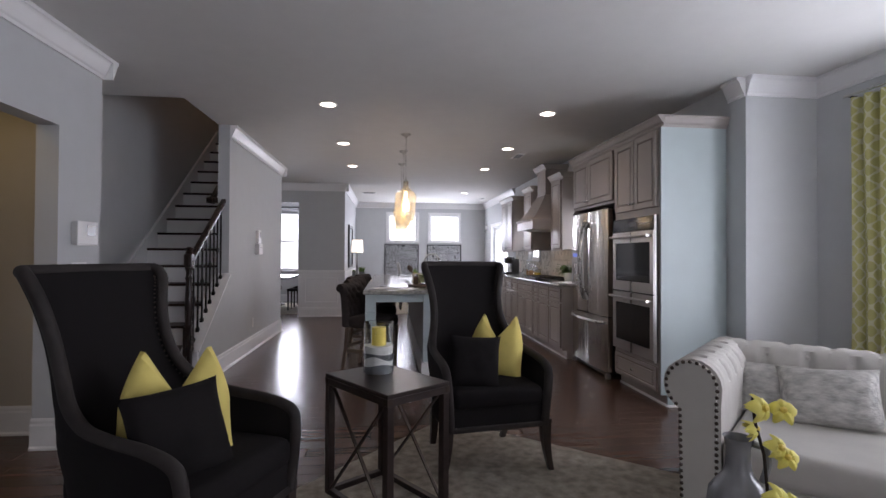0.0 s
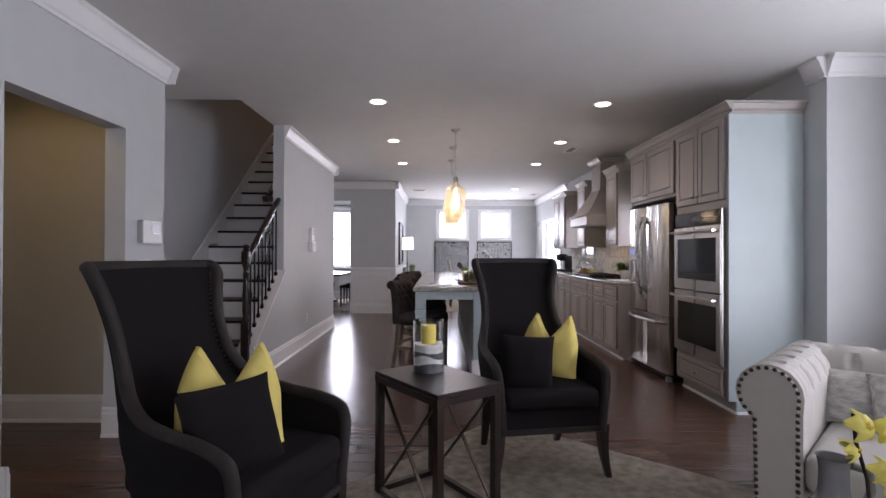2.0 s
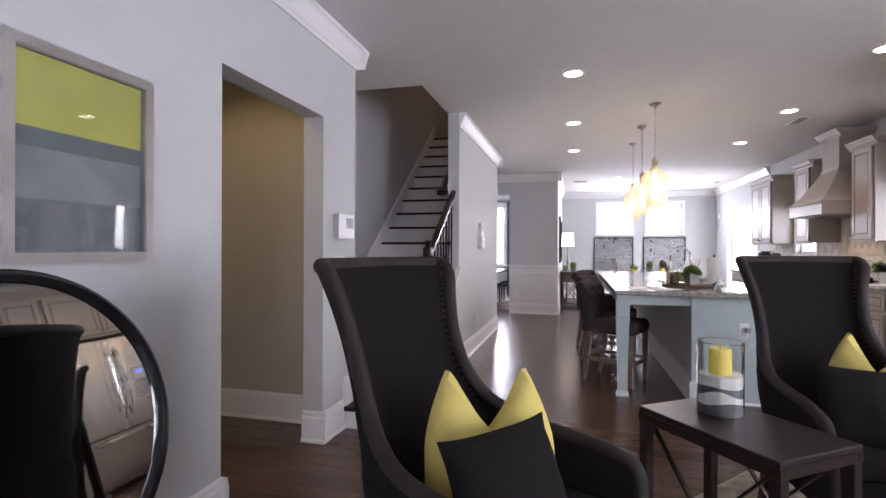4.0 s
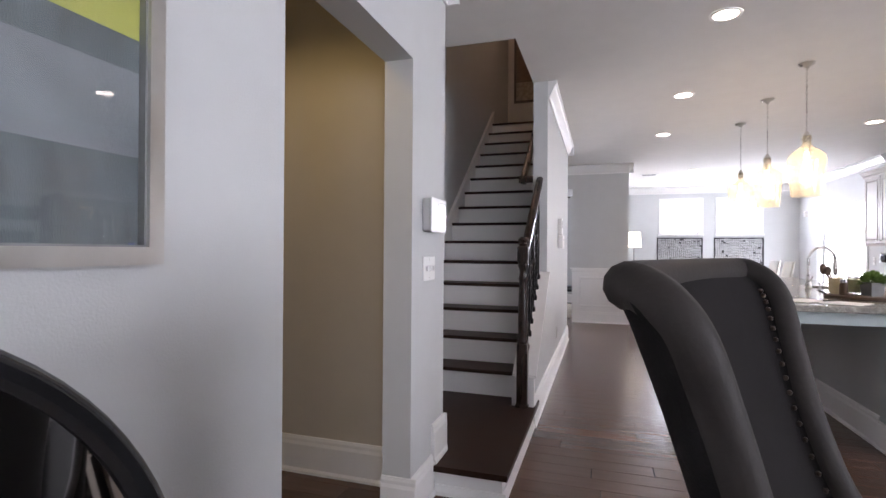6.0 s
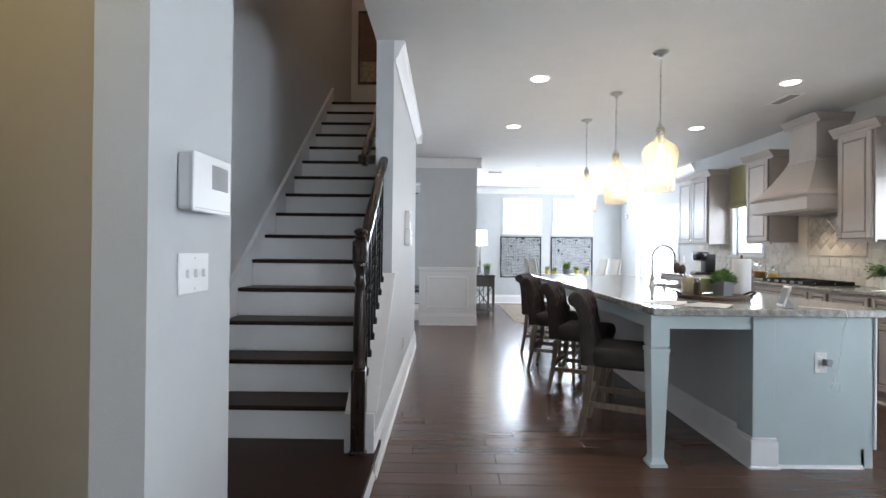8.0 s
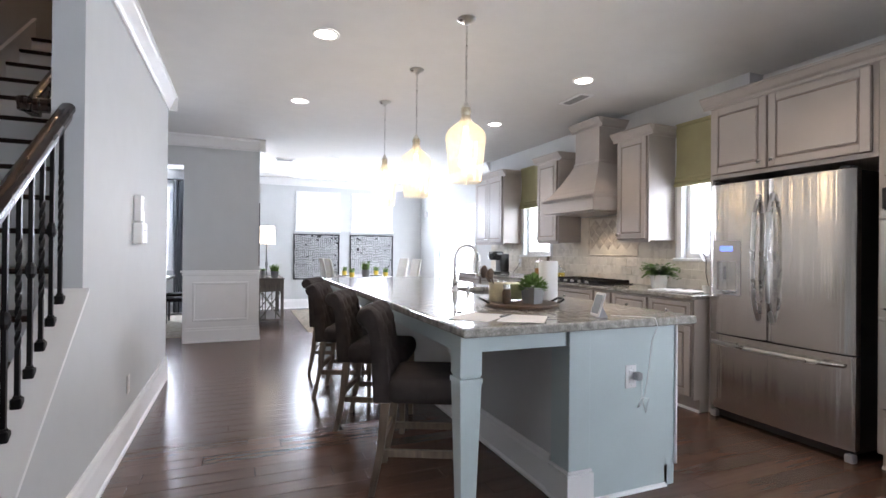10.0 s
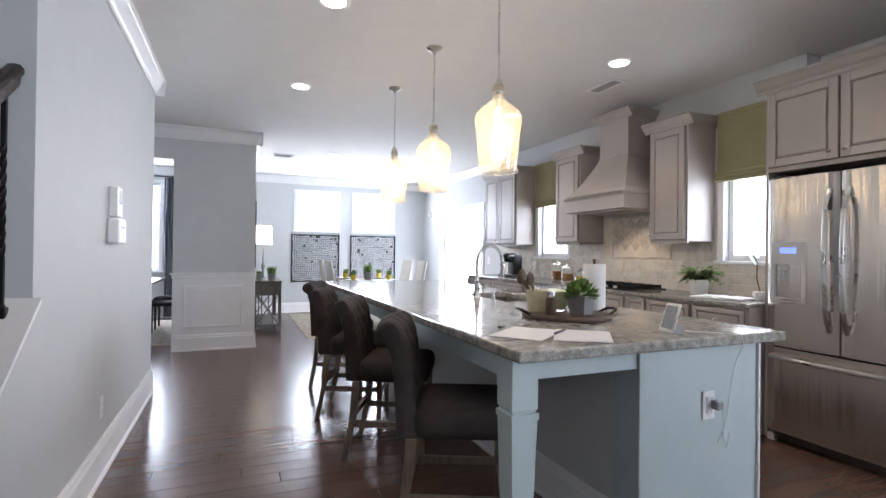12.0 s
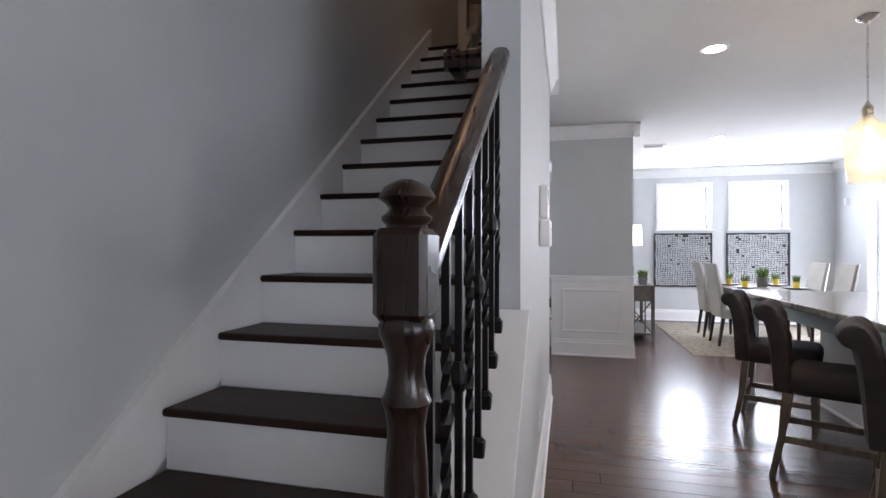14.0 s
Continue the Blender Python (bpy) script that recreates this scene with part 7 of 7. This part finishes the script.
part("stand", prism(nb(), [(0.0, 0.0), (0.06, 0.0), (0.022, 0.07)], "x", -0.03, 0.03), "grey_plastic", tbm)
cd = thing("charger_cord", pose(0.05, 0, 0), "white charger plug and thin hanging cord", "cord")
part("plug", box(nb(), 0.51, 0.55, IY - 0.045, IY - 0.0075, 0.59, 0.63, 0.008, 2), "grey_plastic", cd)
pts = [(0.40, 6.27, IZ + 0.004), (0.50, 6.18, IZ + 0.004), (0.56, 6.132, IZ + 0.002), (0.57, 6.125, 0.88), (0.58, 6.17, 0.80), (0.60, 6.205, 0.68), (0.585, 6.21, 0.56), (0.56, 6.21, 0.47), (0.53, 6.212, 0.45), (0.55, 6.208, 0.50), (0.60, 6.208, 0.49), (0.58, 6.21, 0.42), (0.55, 6.205, 0.50), (0.54, 6.195, 0.60)]
part("cord", tube(nb(), pts, 0.0018, 5), "white_plastic", cd)

# ---- things on the wall worktop ----
WZ = 0.9155
cm = thing("coffee_maker", pose(2.24, 10.75, WZ, 0, 0, -90), "black pod coffee maker on the worktop", "coffee maker")
part("base", box(nb(), -0.09, 0.09, -0.15, 0.15, 0, 0.03, 0.008, 2), "black_plastic", cm)
part("column", box(nb(), -0.085, 0.085, 0.0, 0.145, 0.03, 0.30, 0.02, 3), "black_plastic", cm, smooth=True)
part("brew_head", box(nb(), -0.08, 0.08, -0.13, 0.06, 0.20, 0.33, 0.03, 3), "dark_glass", cm, smooth=True)
part("handle", tube(nb(), [(-0.07, -0.12, 0.31), (0, -0.15, 0.33), (0.07, -0.12, 0.31)], 0.009, 8), "chrome", cm, smooth=True)
part("drip_tray", box(nb(), -0.06, 0.06, -0.145, -0.01, 0.03, 0.042, 0.003), "chrome", cm)
part("power_cord", tube(nb(), [(0.05, 0.14, 0.05), (0.16, 0.17, 0.02), (0.24, 0.19, 0.10), (0.2, 0.25, 0.165)], 0.004, 6), "black_plastic", cm)
for k, (x, y, r, h, mt) in enumerate(((2.33, 9.78, 0.065, 0.19, "amber_food"), (2.31, 9.55, 0.07, 0.16, "amber_food"), (2.33, 9.33, 0.065, 0.12, "terracotta_yellow"))):
    j = thing("glass_canister", pose(x, y, WZ), "clear glass canister of dry food with metal lid", "canister", "kitchen canisters")
    part("glass", lathe(nb(), [(r * 0.95, 0), (r, 0.006), (r, h), (r * 0.95, h), (r * 0.95, 0.008), (0, 0.008)], 24), "clear_glass", j, smooth=True).visible_shadow = False
    part("contents", lathe(nb(), [(r * 0.93, 0.009), (r * 0.93, h * 0.6), (0, h * 0.64)], 24), mt, j, smooth=True)
    part("lid", lathe(nb(), [(r * 1.02, h + 0.001), (r * 1.02, h + 0.015), (r * 0.5, h + 0.022), (r * 0.2, h + 0.03), (r * 0.22, h + 0.045), (0, h + 0.05)], 24), "chrome", j, smooth=True)


def fern(m, label, seed):
    rnd = random.Random(seed)
    f = thing("potted_fern", m, label, "potted plant")
    part("pot", lathe(nb(), [(0.06, 0), (0.065, 0.005), (0.08, 0.12), (0.083, 0.125), (0.075, 0.125), (0.07, 0.11), (0, 0.11)], 24), "ceramic_white", f, smooth=True)
    bm = nb()
    for k in range(95):
        a = rnd.uniform(0, 6.283)
        ln, up = rnd.uniform(0.06, 0.17), rnd.uniform(0.12, 0.27)
        prev = None
        for i in range(9):
            t = i / 8
            p = Vector((math.cos(a) * ln * t, math.sin(a) * ln * t, 0.11 + up * t - 0.14 * t * t))
            sd_ = Vector((-math.sin(a), math.cos(a), 0))
            w = 0.030 * math.sin(math.pi * (0.1 + 0.88 * t))
            for s1 in (-1, 1):
                tip = p + sd_ * s1 * w + Vector((math.cos(a) * 0.012, math.sin(a) * 0.012, -0.006 + rnd.uniform(-0.004, 0.004)))
                v = [bm.verts.new(q) for q in (p, p + Vector((math.cos(a) * 0.026, math.sin(a) * 0.026, 0.004)), tip)]
                bm.faces.new(v)
    part("fronds", bm, "leaf_green", f)["kind"] = "stuff"


fern(pose(2.30, 7.74, WZ), "green fern in white ceramic pot on worktop", 3)
bk = thing("open_book", pose(2.15, 7.40, WZ, 0, 0, -78), "open white cookbook lying on the worktop", "book")
for s1 in (-1, 1):
    bm = nb()
    rings = []
    for i in range(8):
        f = i / 7
        x = s1 * 0.19 * f
        z = 0.006 + 0.016 * math.sin(min(1, f * 2.2) * math.pi * 0.75) * (1 - 0.5 * f)
        rings.append([(x, -0.13, 0.002), (x, -0.13, z), (x, 0.13, z), (x, 0.13, 0.002)])
    loft(bm, rings)
    part("page_block", bm, "paper", bk, smooth=True)
part("cover", box(nb(), -0.2, 0.2, -0.135, 0.135, 0.0, 0.002), "ceramic_grey", bk)
wo = thing("white_orchid", pose(2.30, 7.21, WZ), "white orchid stem in low pot by fridge", "flower")
part("pot", lathe(nb(), [(0.04, 0), (0.055, 0.06), (0.05, 0.06), (0, 0.05)], 18), "ceramic_white", wo, smooth=True)
part("stem", tube(nb(), [(0, 0, 0.05), (0.0, 0.03, 0.16), (-0.01, 0.02, 0.28), (-0.02, 0.06, 0.36)], 0.0035, 6), "soil", wo)
for x, y, z in ((-0.02, 0.06, 0.36), (-0.02, 0.03, 0.33), (-0.03, 0.04, 0.28), (-0.01, 0.07, 0.30)):
    b_ = part("blossom", lathe(nb(), [(0, -0.004), (0.018, 0.004), (0.03, 0.012), (0.02, 0.010), (0, 0.004)], 10), "ceramic_white", wo)
    b_.matrix_local = pose(x, y, z, 60, 20, 30 * x)


# ---- backsplash tiles ----
def tile_mesh(w, h, d=0.0035, c=0.0014):
    """A tile in the yz plane facing -x with chamfered edges."""
    bm = nb()
    a = [bm.verts.new((0, y, z)) for y, z in ((0, 0), (w, 0), (w, h), (0, h))]
    b = [bm.verts.new((-d, y, z)) for y, z in ((c, c), (w - c, c), (w - c, h - c), (c, h - c))]
    bm.faces.new(b)
    for i in range(4):
        bm.faces.new((a[i], a[(i + 1) % 4], b[(i + 1) % 4], b[i]))
    bmesh.ops.recalc_face_normals(bm, faces=bm.faces)
    me = bpy.data.meshes.new("tile")
    bm.to_mesh(me)
    bm.free()
    return me


tw, th_ = 0.148, 0.088
full = tile_mesh(tw, th_)
full.materials.append(MATS["tile_white"])
for r in range(3):
    for k in range(-1, 30):
        y = 7.05 + k * 0.152 + (0.076 if r % 2 else 0)
        if y < 7.046 or y + tw > 11.53:
            continue
        o = new("tile", full)
        o.parent = bs
        o.location = (KW - 0.004, y, 0.917 + r * 0.091)
for r in (3, 4):
    for k in range(-1, 30):
        y = 7.05 + k * 0.152 + (0.076 if r % 2 else 0)
        if any(a <= y and y + tw <= b for a, b in ((7.775, 8.199), (9.191, 9.775), (10.565, 11.53))):
            o = new("tile", full)
            o.parent = bs3
            o.location = (KW - 0.004, y, 0.917 + r * 0.091)
diag = tile_mesh(0.098, 0.098)
diag.materials.append(MATS["tile_beige"])
cz, cyy = 1.42, 8.64
for i in range(-4, 5):
    for j in range(-4, 5):
        y, z = cyy + (i - j) * 0.0714, cz + (i + j) * 0.0714 - 0.0714
        if abs(y - cyy) < 0.40 and 1.225 < z + 0.0 and z + 0.14 < 1.66:
            o = new("tile", diag)
            o.parent = bs2
            o.matrix_local = pose(KW - 0.004, y, z, 45, 0, 0)
bm = nb()
for y0, y1, z0, z1 in [(8.24, 9.04, 1.205, 1.222), (8.24, 9.04, 1.638, 1.655), (8.24, 8.257, 1.222, 1.638), (9.023, 9.04, 1.222, 1.638)]:
    box(bm, KW - 0.014, KW - 0.004, y0, y1, z0, z1, 0.004)
part("pencil_trim", bm, "tile_beige", bs2)

# ---- hardwood planks ----
PW = 0.127


def plank_verts(x0, x1, y0, y1, c=0.0018):
    lo, hi = -0.0058, 0.0
    b = [(x0, y0, lo), (x1, y0, lo), (x1, y1, lo), (x0, y1, lo)]
    m = [(x0, y0, hi - c), (x1, y0, hi - c), (x1, y1, hi - c), (x0, y1, hi - c)]
    t = [(x0 + c, y0 + c, hi), (x1 - c, y0 + c, hi), (x1 - c, y1 - c, hi), (x0 + c, y1 - c, hi)]
    return b + m + t


PLANK_FACES = [(8, 9, 10, 11)] + [(a + i, a + (i + 1) % 4, a + 4 + (i + 1) % 4, a + 4 + i) for a in (0, 4) for i in range(4)]
floor_rnd = random.Random(11)
lengths = (0.62, 0.86, 1.08, 1.30)
plank_meshes = []
for L in lengths:
    me = bpy.data.meshes.new("plank")
    me.from_pydata(plank_verts(0, L - 0.0012, 0, PW - 0.0012), [], PLANK_FACES)
    me.materials.append(MATS["floor_wood"])
    plank_meshes.append(me)
floor = structure(new("floor"), "dark brown hand-scraped hardwood plank floor", "floor")
rest_v, rest_f = [], []
count = 0
y = -2.39
while y < 14.95:
    x = -5.45 - floor_rnd.uniform(0, 1.0)
    while x < 3.3:
        i = floor_rnd.randrange(4)
        L = lengths[i]
        near = 3.0 < y < 9.2 and x > -2.5 and x < 1.0 and not (x > -0.3 and y > 6.3)
        if near and count < 300:
            o = new("plank", plank_meshes[i])
            o.parent = floor
            o.location = (x, y, floor_rnd.uniform(-0.0004, 0.0))
            count += 1
        else:
            xa, xb = max(x, -5.58), min(x + L - 0.0012, 3.46)
            if xb - xa > 0.02:
                k = len(rest_v)
                rest_v += plank_verts(xa, xb, y, y + PW - 0.0012)
                rest_f += [tuple(k + q for q in f) for f in PLANK_FACES]
        x += L
    y += PW
me = bpy.data.meshes.new("plank_field")
me.from_pydata(rest_v, [], rest_f)
me.materials.append(MATS["floor_wood_rest"])
rest = new("plank_field", me)
rest.parent = floor
rest["kind"] = "stuff"
